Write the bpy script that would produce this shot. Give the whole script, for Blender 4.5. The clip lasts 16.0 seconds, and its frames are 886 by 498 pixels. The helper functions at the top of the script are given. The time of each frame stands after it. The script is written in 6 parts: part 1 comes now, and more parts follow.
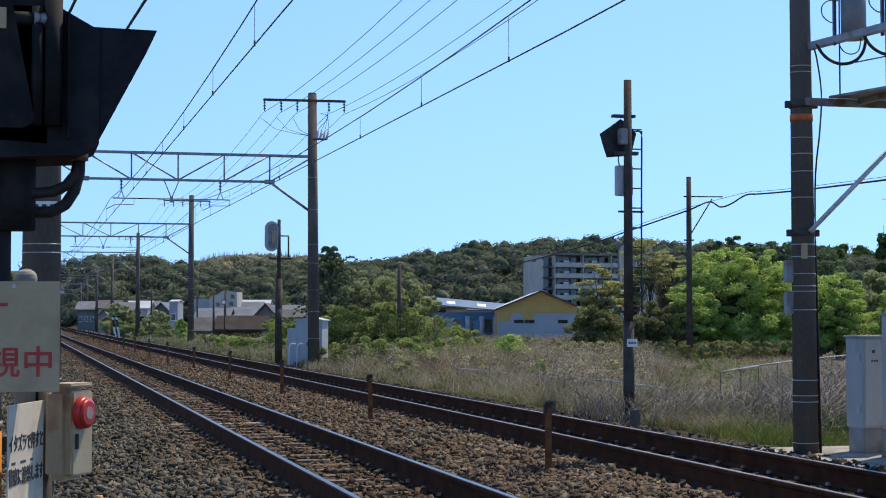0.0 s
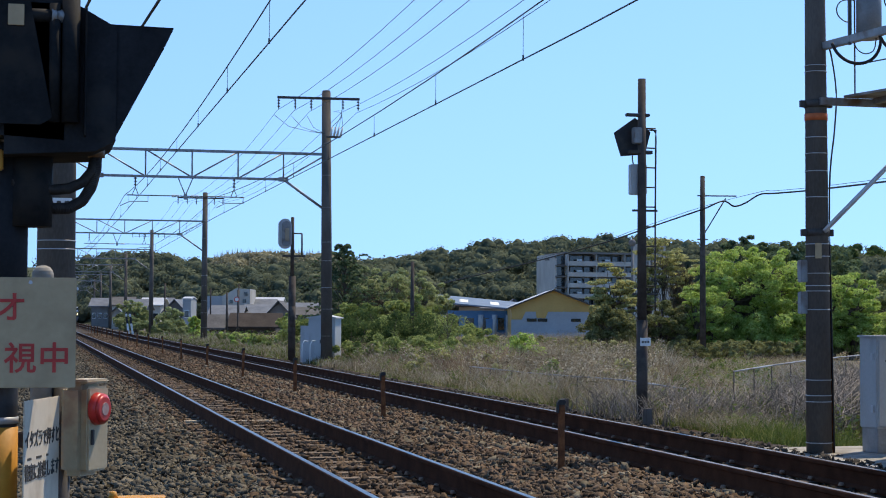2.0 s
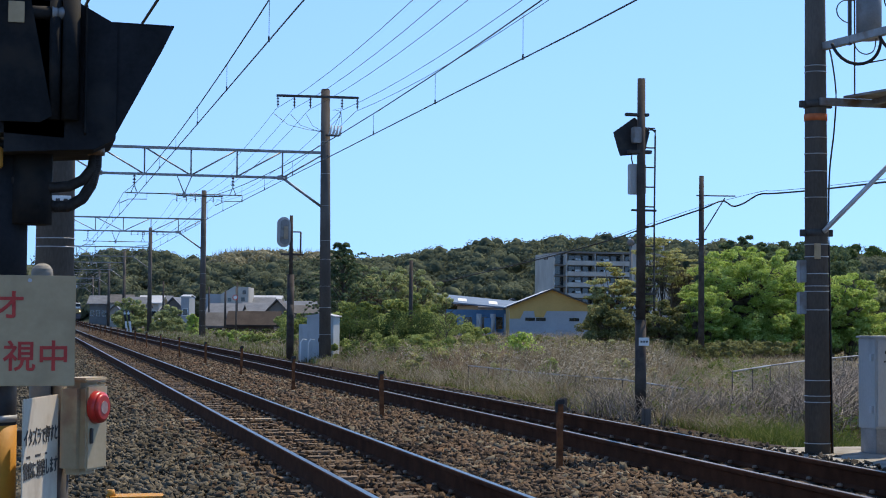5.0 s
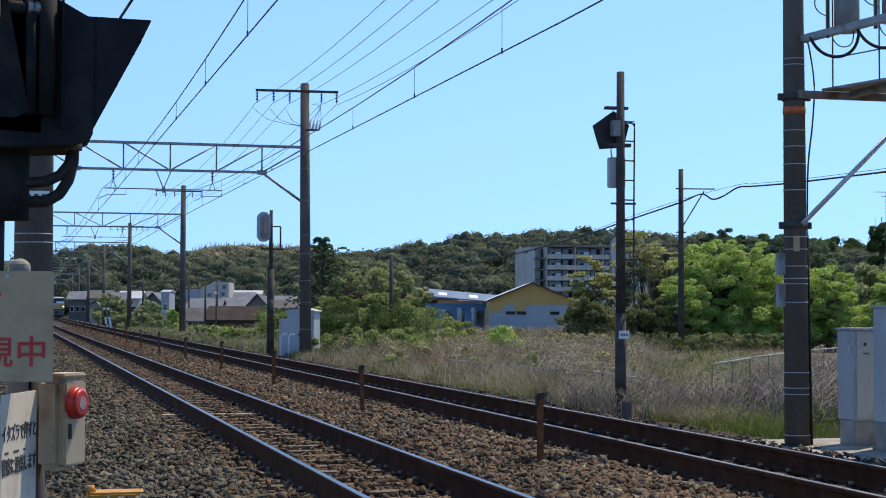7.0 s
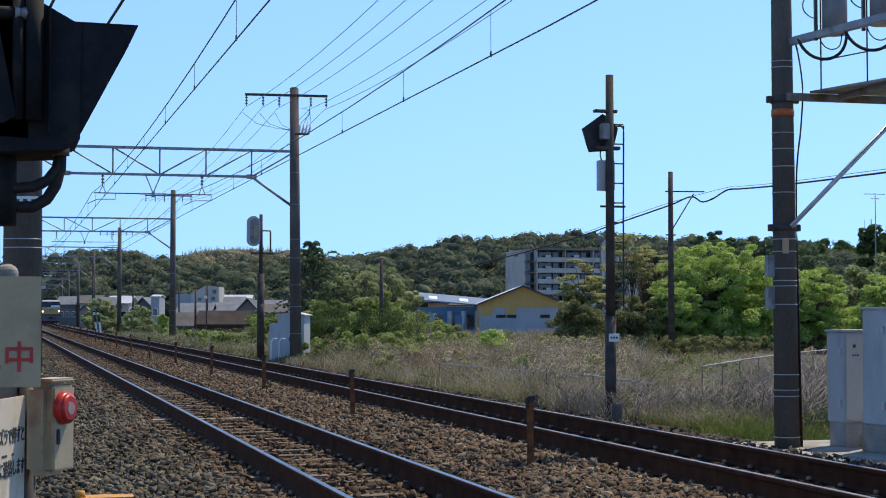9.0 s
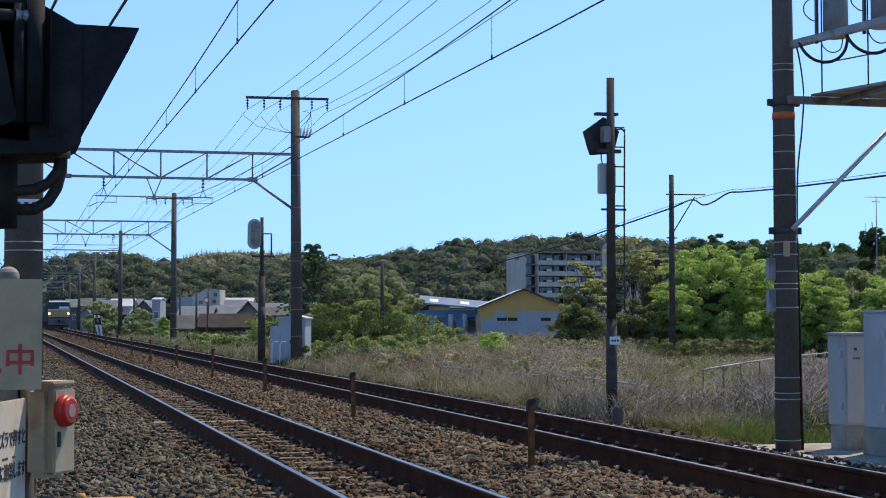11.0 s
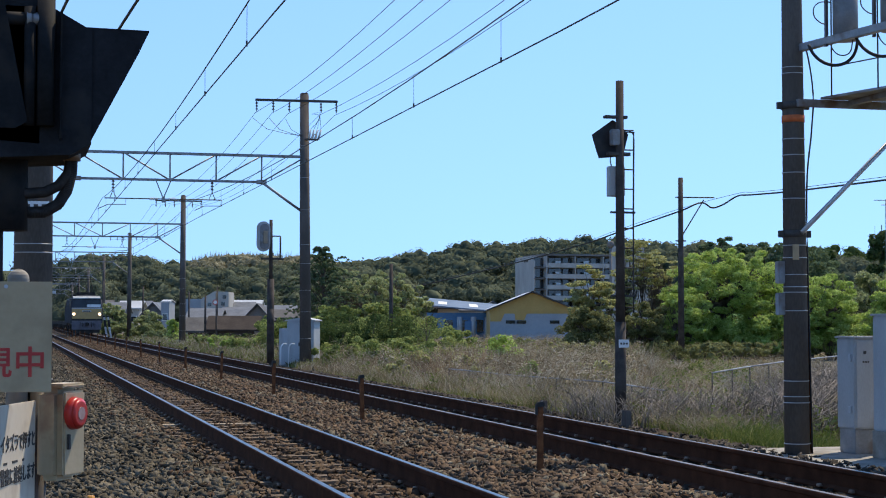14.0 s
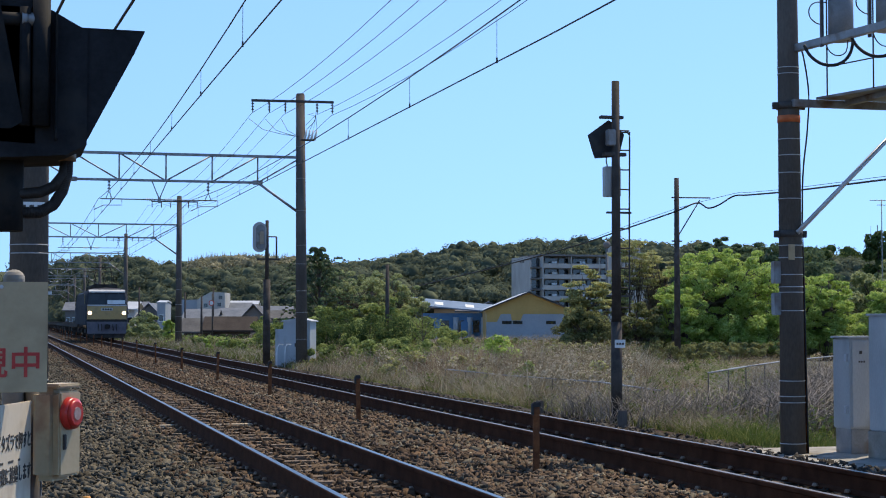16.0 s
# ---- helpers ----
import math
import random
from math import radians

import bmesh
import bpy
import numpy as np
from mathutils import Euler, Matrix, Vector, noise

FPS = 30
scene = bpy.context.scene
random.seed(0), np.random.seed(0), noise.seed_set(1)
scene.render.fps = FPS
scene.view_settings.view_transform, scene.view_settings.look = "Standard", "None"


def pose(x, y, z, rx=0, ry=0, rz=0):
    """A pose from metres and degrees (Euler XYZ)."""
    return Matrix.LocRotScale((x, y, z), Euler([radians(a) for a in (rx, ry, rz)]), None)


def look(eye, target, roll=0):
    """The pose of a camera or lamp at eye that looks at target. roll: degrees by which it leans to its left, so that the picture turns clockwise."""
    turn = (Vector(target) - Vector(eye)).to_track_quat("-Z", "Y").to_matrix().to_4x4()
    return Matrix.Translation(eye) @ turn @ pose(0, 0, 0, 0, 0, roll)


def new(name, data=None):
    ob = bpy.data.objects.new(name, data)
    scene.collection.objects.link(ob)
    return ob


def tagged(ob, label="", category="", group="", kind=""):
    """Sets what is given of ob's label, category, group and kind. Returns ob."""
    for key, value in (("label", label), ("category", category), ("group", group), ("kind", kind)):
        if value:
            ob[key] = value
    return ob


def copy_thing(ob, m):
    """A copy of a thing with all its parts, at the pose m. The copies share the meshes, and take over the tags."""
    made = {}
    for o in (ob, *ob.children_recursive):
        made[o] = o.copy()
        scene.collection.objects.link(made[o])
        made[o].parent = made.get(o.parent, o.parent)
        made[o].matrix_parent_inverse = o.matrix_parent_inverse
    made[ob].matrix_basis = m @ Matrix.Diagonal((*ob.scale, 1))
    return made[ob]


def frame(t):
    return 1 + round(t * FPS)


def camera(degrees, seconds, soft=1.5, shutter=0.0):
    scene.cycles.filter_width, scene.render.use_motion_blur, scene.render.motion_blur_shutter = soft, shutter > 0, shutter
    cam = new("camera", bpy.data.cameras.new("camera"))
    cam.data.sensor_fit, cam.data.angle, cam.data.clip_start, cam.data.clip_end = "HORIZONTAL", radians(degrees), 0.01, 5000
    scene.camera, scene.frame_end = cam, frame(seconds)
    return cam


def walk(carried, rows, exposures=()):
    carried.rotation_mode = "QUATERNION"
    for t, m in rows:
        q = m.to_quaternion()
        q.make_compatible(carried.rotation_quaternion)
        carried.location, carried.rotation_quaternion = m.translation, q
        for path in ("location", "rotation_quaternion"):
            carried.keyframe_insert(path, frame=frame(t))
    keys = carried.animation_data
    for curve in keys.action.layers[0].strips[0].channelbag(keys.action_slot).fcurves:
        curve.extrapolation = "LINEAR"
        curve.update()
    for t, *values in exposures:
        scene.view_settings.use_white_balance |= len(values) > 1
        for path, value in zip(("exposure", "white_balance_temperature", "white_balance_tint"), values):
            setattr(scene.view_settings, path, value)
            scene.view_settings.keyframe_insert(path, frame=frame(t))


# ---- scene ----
cam = camera(29.8, 16.0, 1.05)
PATH = [
    (0, (0.0, 0.0, 1.32), (0.4929, 1.9365, 1.405), 0.0),
    (0.5, (-0.003, -0.005, 1.32), (0.4879, 1.9319, 1.405), 0.0),
    (1, (-0.004, -0.002, 1.319), (0.4831, 1.936, 1.4024), 0.11),
    (1.5, (-0.006, -0.005, 1.321), (0.4753, 1.9344, 1.4047), 0.17),
    (2, (-0.008, -0.007, 1.319), (0.4696, 1.9334, 1.4018), 0.26),
    (2.5, (-0.014, 0.002, 1.32), (0.4592, 1.9435, 1.4004), 0.53),
    (3, (-0.016, 0.009, 1.32), (0.4537, 1.9513, 1.4022), 0.56),
    (3.5, (-0.015, 0.002, 1.321), (0.4539, 1.9445, 1.4033), 0.53),
    (4, (-0.014, 0.006, 1.321), (0.4562, 1.9482, 1.404), 0.51),
    (6.5, (-0.007, 0.005, 1.321), (0.491, 1.9405, 1.3971), 0.3),
    (7, (-0.006, 0.005, 1.32), (0.4964, 1.9394, 1.3945), 0.2),
    (7.5, (-0.002, -0.003, 1.319), (0.5038, 1.9306, 1.3933), 0.16),
    (8, (-0.002, 0.003, 1.32), (0.5068, 1.9357, 1.3954), 0.12),
    (8.5, (0.001, 0.001, 1.322), (0.5127, 1.9329, 1.3996), -0.05),
    (9, (0.0, -0.003, 1.32), (0.5137, 1.9283, 1.3988), -0.04),
    (11.5, (0.0, -0.004, 1.319), (0.5116, 1.9277, 1.402), -0.0),
    (12, (-0.004, -0.012, 1.319), (0.5027, 1.921, 1.4026), 0.14),
    (12.5, (-0.004, 0.001, 1.321), (0.4988, 1.9349, 1.4053), 0.09),
    (13, (-0.002, 0.001, 1.321), (0.5, 1.9351, 1.4059), -0.01),
    (13.5, (-0.002, 0.0, 1.321), (0.4998, 1.9341, 1.4064), 0.12),
    (14, (-0.002, -0.003, 1.321), (0.5003, 1.931, 1.4065), 0.07),
    (14.5, (-0.001, 0.0, 1.322), (0.5038, 1.9333, 1.4079), -0.02),
    (15, (0.0, -0.004, 1.32), (0.5058, 1.9291, 1.406), -0.02),
    (15.5, (-0.005, -0.005, 1.321), (0.501, 1.928, 1.4068), 0.11),
    (16, (-0.001, -0.008, 1.319), (0.5057, 1.9248, 1.4051), 0.01),
]
walk(cam, [(t, look(eye, target, roll)) for t, eye, target, roll in PATH])

# ---- light ----
SUN_EL, SUN_AZ = 58.0, 50.0          # degrees; azimuth clockwise from the track's direction
world = bpy.data.worlds.new("sky")
scene.world = world
world.use_nodes = True
wn, wl = world.node_tree.nodes, world.node_tree.links
sky = wn.new("ShaderNodeTexSky")
sky.sky_type = "NISHITA"
sky.sun_disc = False
sky.sun_elevation = radians(SUN_EL)
sky.sun_rotation = radians(SUN_AZ)
sky.altitude = 1200
sky.air_density, sky.dust_density, sky.ozone_density = 0.75, 0.0, 8.0
# the clear, even blue low over the town: the haze layer near the horizon is thin
s_tc, s_add, s_nrm = wn.new("ShaderNodeTexCoord"), wn.new("ShaderNodeVectorMath"), wn.new("ShaderNodeVectorMath")
s_add.operation = "MULTIPLY_ADD"
s_add.inputs[1].default_value = (1, 1, 0.22)
s_add.inputs[2].default_value = (0, 0, 0.085)
s_nrm.operation = "NORMALIZE"
wl.new(s_tc.outputs["Generated"], s_add.inputs[0])
wl.new(s_add.outputs[0], s_nrm.inputs[0])
wl.new(s_nrm.outputs[0], sky.inputs["Vector"])
wl.new(sky.outputs[0], wn["Background"].inputs[0])
wn["Background"].inputs[1].default_value = 0.17
sun = new("sun", bpy.data.lights.new("sun", "SUN"))
sun.data.energy, sun.data.angle, sun.data.color = 5.0, radians(0.53), (1.0, 0.865, 0.66)
to_sun = Vector((math.sin(radians(SUN_AZ)) * math.cos(radians(SUN_EL)), math.cos(radians(SUN_AZ)) * math.cos(radians(SUN_EL)), math.sin(radians(SUN_EL))))
sun.matrix_world = look(to_sun * 50, (0, 0, 0))
scene.view_settings.exposure = 0.12


# ---- materials ----
def mat(name, a, b, scale=6.0, rough=0.8, metal=0.0, bump=0.25, fine=60.0, dirt=None, dirt_scale=1.2, vary=0.0, streak=1.0, spec=0.4):
    """Two-colour surface: grain at `fine`, patches at `scale`, stains of colour `dirt`; `vary`: spread between objects."""
    m = bpy.data.materials.new(name)
    m.use_nodes = True
    n, l = m.node_tree.nodes, m.node_tree.links
    p = n["Principled BSDF"]
    p.inputs["Roughness"].default_value, p.inputs["Metallic"].default_value = rough, metal
    p.inputs["Specular IOR Level"].default_value = spec
    tc = n.new("ShaderNodeTexCoord")
    mp = n.new("ShaderNodeMapping")
    mp.inputs["Scale"].default_value = (1, 1, streak)
    l.new(tc.outputs["Object"], mp.inputs[0])
    big, small = n.new("ShaderNodeTexNoise"), n.new("ShaderNodeTexNoise")
    for t, s in ((big, scale), (small, fine)):
        t.inputs["Scale"].default_value, t.inputs["Detail"].default_value = s, 5
        l.new(mp.outputs[0], t.inputs["Vector"])
    add = n.new("ShaderNodeMath")
    add.operation = "MULTIPLY_ADD"
    add.inputs[1].default_value = 0.45
    l.new(small.outputs[0], add.inputs[0])
    l.new(big.outputs[0], add.inputs[2])
    ramp = n.new("ShaderNodeValToRGB")
    ramp.color_ramp.elements[0].position, ramp.color_ramp.elements[1].position = 0.52, 0.95
    ramp.color_ramp.elements[0].color, ramp.color_ramp.elements[1].color = (*a, 1), (*b, 1)
    l.new(add.outputs[0], ramp.inputs[0])
    col = ramp.outputs[0]
    if dirt:
        t = n.new("ShaderNodeTexNoise")
        t.inputs["Scale"].default_value, t.inputs["Detail"].default_value = dirt_scale, 8
        l.new(mp.outputs[0], t.inputs["Vector"])
        r = n.new("ShaderNodeValToRGB")
        r.color_ramp.elements[0].position, r.color_ramp.elements[1].position = 0.5, 0.68
        l.new(t.outputs[0], r.inputs[0])
        mx = n.new("ShaderNodeMixRGB")
        mx.inputs[2].default_value = (*dirt, 1)
        l.new(r.outputs[0], mx.inputs[0])
        l.new(col, mx.inputs[1])
        col = mx.outputs[0]
    if vary:
        info = n.new("ShaderNodeObjectInfo")
        geo = n.new("ShaderNodeNewGeometry")
        s = n.new("ShaderNodeMath")
        s.operation = "ADD"
        l.new(info.outputs["Random"], s.inputs[0])
        l.new(geo.outputs["Random Per Island"], s.inputs[1])
        k = n.new("ShaderNodeMapRange")
        k.inputs["From Max"].default_value = 2.0
        k.inputs["To Min"].default_value, k.inputs["To Max"].default_value = 1 - vary, 1 + vary
        l.new(s.outputs[0], k.inputs[0])
        h = n.new("ShaderNodeHueSaturation")
        l.new(k.outputs[0], h.inputs["Value"])
        l.new(col, h.inputs["Color"])
        col = h.outputs[0]
    l.new(col, p.inputs["Base Color"])
    if bump:
        bp = n.new("ShaderNodeBump")
        bp.inputs["Strength"].default_value, bp.inputs["Distance"].default_value = bump, 0.02
        l.new(add.outputs[0], bp.inputs["Height"])
        l.new(bp.outputs[0], p.inputs["Normal"])
    return m


def leaf_mat(name, a, b, c, thin=0.35, patch_scale=0.6, leafy=0.5):
    """Leaves or grass: three colours spread over the islands, lit through from behind."""
    m = bpy.data.materials.new(name)
    m.use_nodes = True
    n, l = m.node_tree.nodes, m.node_tree.links
    n.remove(n["Principled BSDF"])
    geo = n.new("ShaderNodeNewGeometry")
    tc = n.new("ShaderNodeTexCoord")
    t = n.new("ShaderNodeTexNoise")
    t.inputs["Scale"].default_value, t.inputs["Detail"].default_value = patch_scale, 3
    l.new(tc.outputs["Object"], t.inputs["Vector"])
    s = n.new("ShaderNodeMath")
    s.operation = "MULTIPLY_ADD"
    s.inputs[1].default_value = leafy
    l.new(geo.outputs["Random Per Island"], s.inputs[0])
    l.new(t.outputs[0], s.inputs[2])
    r = n.new("ShaderNodeValToRGB")
    e = r.color_ramp.elements
    e[0].position, e[1].position = 0.45, 1.05
    e[0].color, e[1].color = (*a, 1), (*c, 1)
    e.new(0.75).color = (*b, 1)
    l.new(s.outputs[0], r.inputs[0])
    d, tr, mx = n.new("ShaderNodeBsdfDiffuse"), n.new("ShaderNodeBsdfTranslucent"), n.new("ShaderNodeMixShader")
    mx.inputs[0].default_value = thin
    for q in (d, tr):
        l.new(r.outputs[0], q.inputs[0])
    l.new(d.outputs[0], mx.inputs[1])
    l.new(tr.outputs[0], mx.inputs[2])
    l.new(mx.outputs[0], n["Material Output"].inputs[0])
    return m


def glow(name, colour, strength):
    m = bpy.data.materials.new(name)
    m.use_nodes = True
    p = m.node_tree.nodes["Principled BSDF"]
    p.inputs["Base Color"].default_value = (*colour, 1)
    p.inputs["Emission Color"].default_value = (*colour, 1)
    p.inputs["Emission Strength"].default_value = strength
    return m


M = {}
M["earth"] = mat("earth", (0.10, 0.085, 0.055), (0.20, 0.17, 0.11), 0.6, 0.95, bump=0.5, fine=9, dirt=(0.07, 0.10, 0.035), dirt_scale=0.25, spec=0.08)
# bed far darker than its stones: shade in the gaps put into its colour
M["ballast"] = mat("ballast", (0.028, 0.023, 0.018), (0.07, 0.058, 0.045), 1.2, 0.95, bump=1.0, fine=22, dirt=(0.06, 0.038, 0.025), dirt_scale=0.5, spec=0.08)
M["stone_grey"] = mat("stone_grey", (0.072, 0.062, 0.045), (0.215, 0.188, 0.14), 2.0, 0.9, bump=0.4, fine=50, vary=0.6, spec=0.08)
M["stone_brown"] = mat("stone_brown", (0.054, 0.038, 0.026), (0.142, 0.102, 0.070), 1.0, 0.9, bump=0.4, fine=50, dirt=(0.10, 0.064, 0.042), dirt_scale=0.7, vary=0.55, spec=0.08)
M["stone_dark"] = mat("stone_dark", (0.036, 0.032, 0.027), (0.10, 0.088, 0.074), 1.5, 0.9, bump=0.4, fine=50, vary=0.5, spec=0.08)
M["sleeper"] = mat("sleeper", (0.10, 0.075, 0.055), (0.22, 0.17, 0.125), 3, 0.95, bump=0.6, fine=40, dirt=(0.06, 0.05, 0.04), dirt_scale=3, vary=0.25, spec=0.08)
M["rail_side"] = mat("rail_side", (0.042, 0.016, 0.008), (0.085, 0.034, 0.017), 5, 0.95, 0.0, bump=0.3, fine=70, spec=0.08)
M["rail_head"] = mat("rail_head", (0.10, 0.095, 0.09), (0.17, 0.163, 0.155), 3, 0.3, 1.0, bump=0.02, fine=40)
M["rail_dull"] = mat("rail_dull", (0.13, 0.11, 0.095), (0.22, 0.19, 0.165), 3, 0.42, 0.9, bump=0.05, fine=40)
M["clip"] = mat("clip", (0.17, 0.115, 0.08), (0.28, 0.20, 0.14), 8, 0.7, 0.3, bump=0.2)
M["rust"] = mat("rust", (0.10, 0.035, 0.016), (0.26, 0.10, 0.04), 7, 0.9, bump=0.4, fine=60, dirt=(0.06, 0.04, 0.03), dirt_scale=5, spec=0.08)
M["black_cap"] = mat("black_cap", (0.02, 0.02, 0.02), (0.05, 0.045, 0.04), 9, 0.7)
M["concrete_mast"] = mat("concrete_mast", (0.088, 0.076, 0.066), (0.155, 0.136, 0.12), 1.4, 0.9, bump=0.25, fine=45, dirt=(0.085, 0.075, 0.066), dirt_scale=1.6, streak=0.3, spec=0.08)
M["concrete"] = mat("concrete", (0.23, 0.215, 0.185), (0.36, 0.34, 0.30), 2, 0.9, bump=0.3, fine=40, dirt=(0.16, 0.14, 0.11), dirt_scale=1.5, spec=0.08)
M["steel"] = mat("steel", (0.22, 0.23, 0.24), (0.34, 0.35, 0.36), 4, 0.55, 0.5, bump=0.1, fine=50, dirt=(0.17, 0.12, 0.09), dirt_scale=3)
M["steel_dark"] = mat("steel_dark", (0.045, 0.040, 0.036), (0.085, 0.075, 0.068), 5, 0.7, 0.2, bump=0.1, fine=50)
M["galv"] = mat("galv", (0.42, 0.44, 0.46), (0.56, 0.58, 0.60), 4, 0.5, 0.6, bump=0.08, fine=50)
M["band"] = mat("band", (0.34, 0.34, 0.335), (0.46, 0.46, 0.45), 10, 0.45, 0.3, bump=0)
M["orange_band"] = mat("orange_band", (0.45, 0.10, 0.03), (0.62, 0.16, 0.05), 10, 0.7, bump=0)
M["wire"] = mat("wire", (0.05, 0.05, 0.05), (0.09, 0.085, 0.08), 3, 0.6, 0.3, bump=0)
M["copper_wire"] = mat("copper_wire", (0.06, 0.075, 0.07), (0.11, 0.12, 0.11), 3, 0.6, 0.3, bump=0)
M["porcelain"] = mat("porcelain", (0.55, 0.55, 0.53), (0.72, 0.72, 0.70), 10, 0.3, bump=0)
M["insul_dark"] = mat("insul_dark", (0.05, 0.045, 0.045), (0.10, 0.085, 0.08), 10, 0.35, bump=0)
M["grey_paint"] = mat("grey_paint", (0.35, 0.355, 0.35), (0.46, 0.465, 0.46), 2, 0.55, 0.0, bump=0.08, fine=60, dirt=(0.27, 0.275, 0.265), dirt_scale=2.5, streak=0.4)
M["hut_paint"] = mat("hut_paint", (0.40, 0.42, 0.43), (0.50, 0.52, 0.53), 2, 0.6, 0.0, bump=0.05, fine=60, dirt=(0.33, 0.33, 0.32), dirt_scale=2.0, streak=0.4)
M["white_paint"] = mat("white_paint", (0.66, 0.68, 0.68), (0.80, 0.81, 0.80), 2, 0.55, 0.0, bump=0.05, fine=60, dirt=(0.52, 0.51, 0.47), dirt_scale=2.0, streak=0.4)
M["tank_grey"] = mat("tank_grey", (0.19, 0.20, 0.21), (0.28, 0.29, 0.30), 3, 0.6, bump=0.05, fine=50, dirt=(0.15, 0.14, 0.13), dirt_scale=4)
M["pale_timber"] = mat("pale_timber", (0.26, 0.21, 0.15), (0.42, 0.35, 0.26), 3, 0.9, bump=0.4, fine=40, spec=0.1)
M["black_paint"] = mat("black_paint", (0.012, 0.013, 0.015), (0.028, 0.030, 0.034), 6, 0.55, 0.1, bump=0.08, fine=70, dirt=(0.04, 0.038, 0.035), dirt_scale=5)
M["black_hood"] = mat("black_hood", (0.014, 0.015, 0.0175), (0.026, 0.028, 0.032), 9, 0.85, 0.0, spec=0.15, bump=0.06, fine=80, dirt=(0.036, 0.035, 0.033), dirt_scale=7)
M["yellow_paint"] = mat("yellow_paint", (0.42, 0.19, 0.018), (0.55, 0.26, 0.025), 5, 0.6, bump=0.1, fine=60, dirt=(0.27, 0.13, 0.03), dirt_scale=6)
M["sign_white"] = mat("sign_white", (0.44, 0.325, 0.19), (0.51, 0.385, 0.235), 4, 0.7, spec=0.2, bump=0.04, fine=60, dirt=(0.37, 0.27, 0.16), dirt_scale=6)
M["notice_white"] = mat("notice_white", (0.56, 0.49, 0.38), (0.64, 0.56, 0.44), 4, 0.6, spec=0.3, bump=0.03, fine=60, dirt=(0.48, 0.40, 0.30), dirt_scale=9)
M["sign_red"] = mat("sign_red", (0.42, 0.035, 0.03), (0.58, 0.06, 0.045), 10, 0.6, bump=0)
M["sign_ink"] = mat("sign_ink", (0.03, 0.03, 0.03), (0.07, 0.07, 0.07), 10, 0.7, bump=0)
M["cream"] = mat("cream", (0.42, 0.335, 0.205), (0.51, 0.41, 0.26), 5, 0.5, bump=0.06, fine=60, dirt=(0.33, 0.21, 0.13), dirt_scale=11)
M["button_red"] = mat("button_red", (0.42, 0.022, 0.018), (0.55, 0.035, 0.028), 10, 0.35, bump=0.02)
M["button_worn"] = mat("button_worn", (0.30, 0.17, 0.15), (0.42, 0.30, 0.27), 30, 0.5, bump=0.02)
M["rubber"] = mat("rubber", (0.015, 0.013, 0.012), (0.035, 0.03, 0.027), 30, 0.7, bump=0.2)
M["brass"] = mat("brass", (0.16, 0.10, 0.06), (0.28, 0.19, 0.12), 12, 0.5, 0.6, bump=0.1)
M["glass_dark"] = mat("glass_dark", (0.015, 0.018, 0.02), (0.03, 0.034, 0.038), 3, 0.06, 0.0, bump=0, spec=0.9)
M["bark"] = mat("bark", (0.07, 0.055, 0.042), (0.16, 0.13, 0.10), 4, 0.95, bump=0.6, fine=25)
M["leaf_bright"] = leaf_mat("leaf_bright", (0.22, 0.32, 0.065), (0.40, 0.52, 0.145), (0.58, 0.68, 0.27), 0.5, 0.9, 0.42)
M["leaf_mid"] = leaf_mat("leaf_mid", (0.118, 0.162, 0.052), (0.24, 0.30, 0.10), (0.42, 0.47, 0.19), 0.48)
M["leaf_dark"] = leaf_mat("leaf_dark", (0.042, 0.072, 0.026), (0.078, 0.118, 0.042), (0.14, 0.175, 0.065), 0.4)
M["leaf_olive"] = leaf_mat("leaf_olive", (0.22, 0.225, 0.09), (0.39, 0.39, 0.17), (0.57, 0.57, 0.29), 0.5, 0.9, 0.45)
# hill green greyed and lightened, so distance haze sits in the leaf colour
M["leaf_far_haze"] = leaf_mat("leaf_far_haze", (0.074, 0.092, 0.064), (0.158, 0.178, 0.115), (0.33, 0.345, 0.20), 0.35, 0.16, 0.2)
M["leaf_soft"] = leaf_mat("leaf_soft", (0.165, 0.21, 0.09), (0.305, 0.35, 0.17), (0.47, 0.51, 0.28), 0.5, 0.8, 0.45)
M["leaf_conifer"] = leaf_mat("leaf_conifer", (0.075, 0.115, 0.065), (0.13, 0.18, 0.10), (0.21, 0.27, 0.145), 0.4)
# dull olive of a dark bush; elsewhere tree shade put into the leaf colour
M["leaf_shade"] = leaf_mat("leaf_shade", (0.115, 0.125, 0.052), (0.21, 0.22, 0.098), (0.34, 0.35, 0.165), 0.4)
M["bamboo"] = leaf_mat("bamboo", (0.17, 0.170, 0.105), (0.26, 0.248, 0.165), (0.37, 0.345, 0.235), 0.3, 0.2, 0.5)
M["dry_grass"] = leaf_mat("dry_grass", (0.105, 0.087, 0.053), (0.265, 0.225, 0.15), (0.52, 0.46, 0.35))
M["green_grass"] = leaf_mat("green_grass", (0.055, 0.085, 0.022), (0.125, 0.165, 0.04), (0.27, 0.28, 0.10))
M["brown_grass"] = leaf_mat("brown_grass", (0.10, 0.07, 0.042), (0.22, 0.16, 0.10), (0.42, 0.32, 0.21))
M["loose_leaf"] = leaf_mat("loose_leaf", (0.07, 0.10, 0.03), (0.16, 0.20, 0.06), (0.30, 0.30, 0.14))
M["post_brown"] = mat("post_brown", (0.055, 0.046, 0.040), (0.105, 0.09, 0.08), 3, 0.8, 0.0, bump=0.15, fine=40, dirt=(0.035, 0.03, 0.028), dirt_scale=2, spec=0.08)
M["twig"] = mat("twig", (0.065, 0.054, 0.043), (0.24, 0.21, 0.175), 2, 0.9, bump=0, vary=0.6)
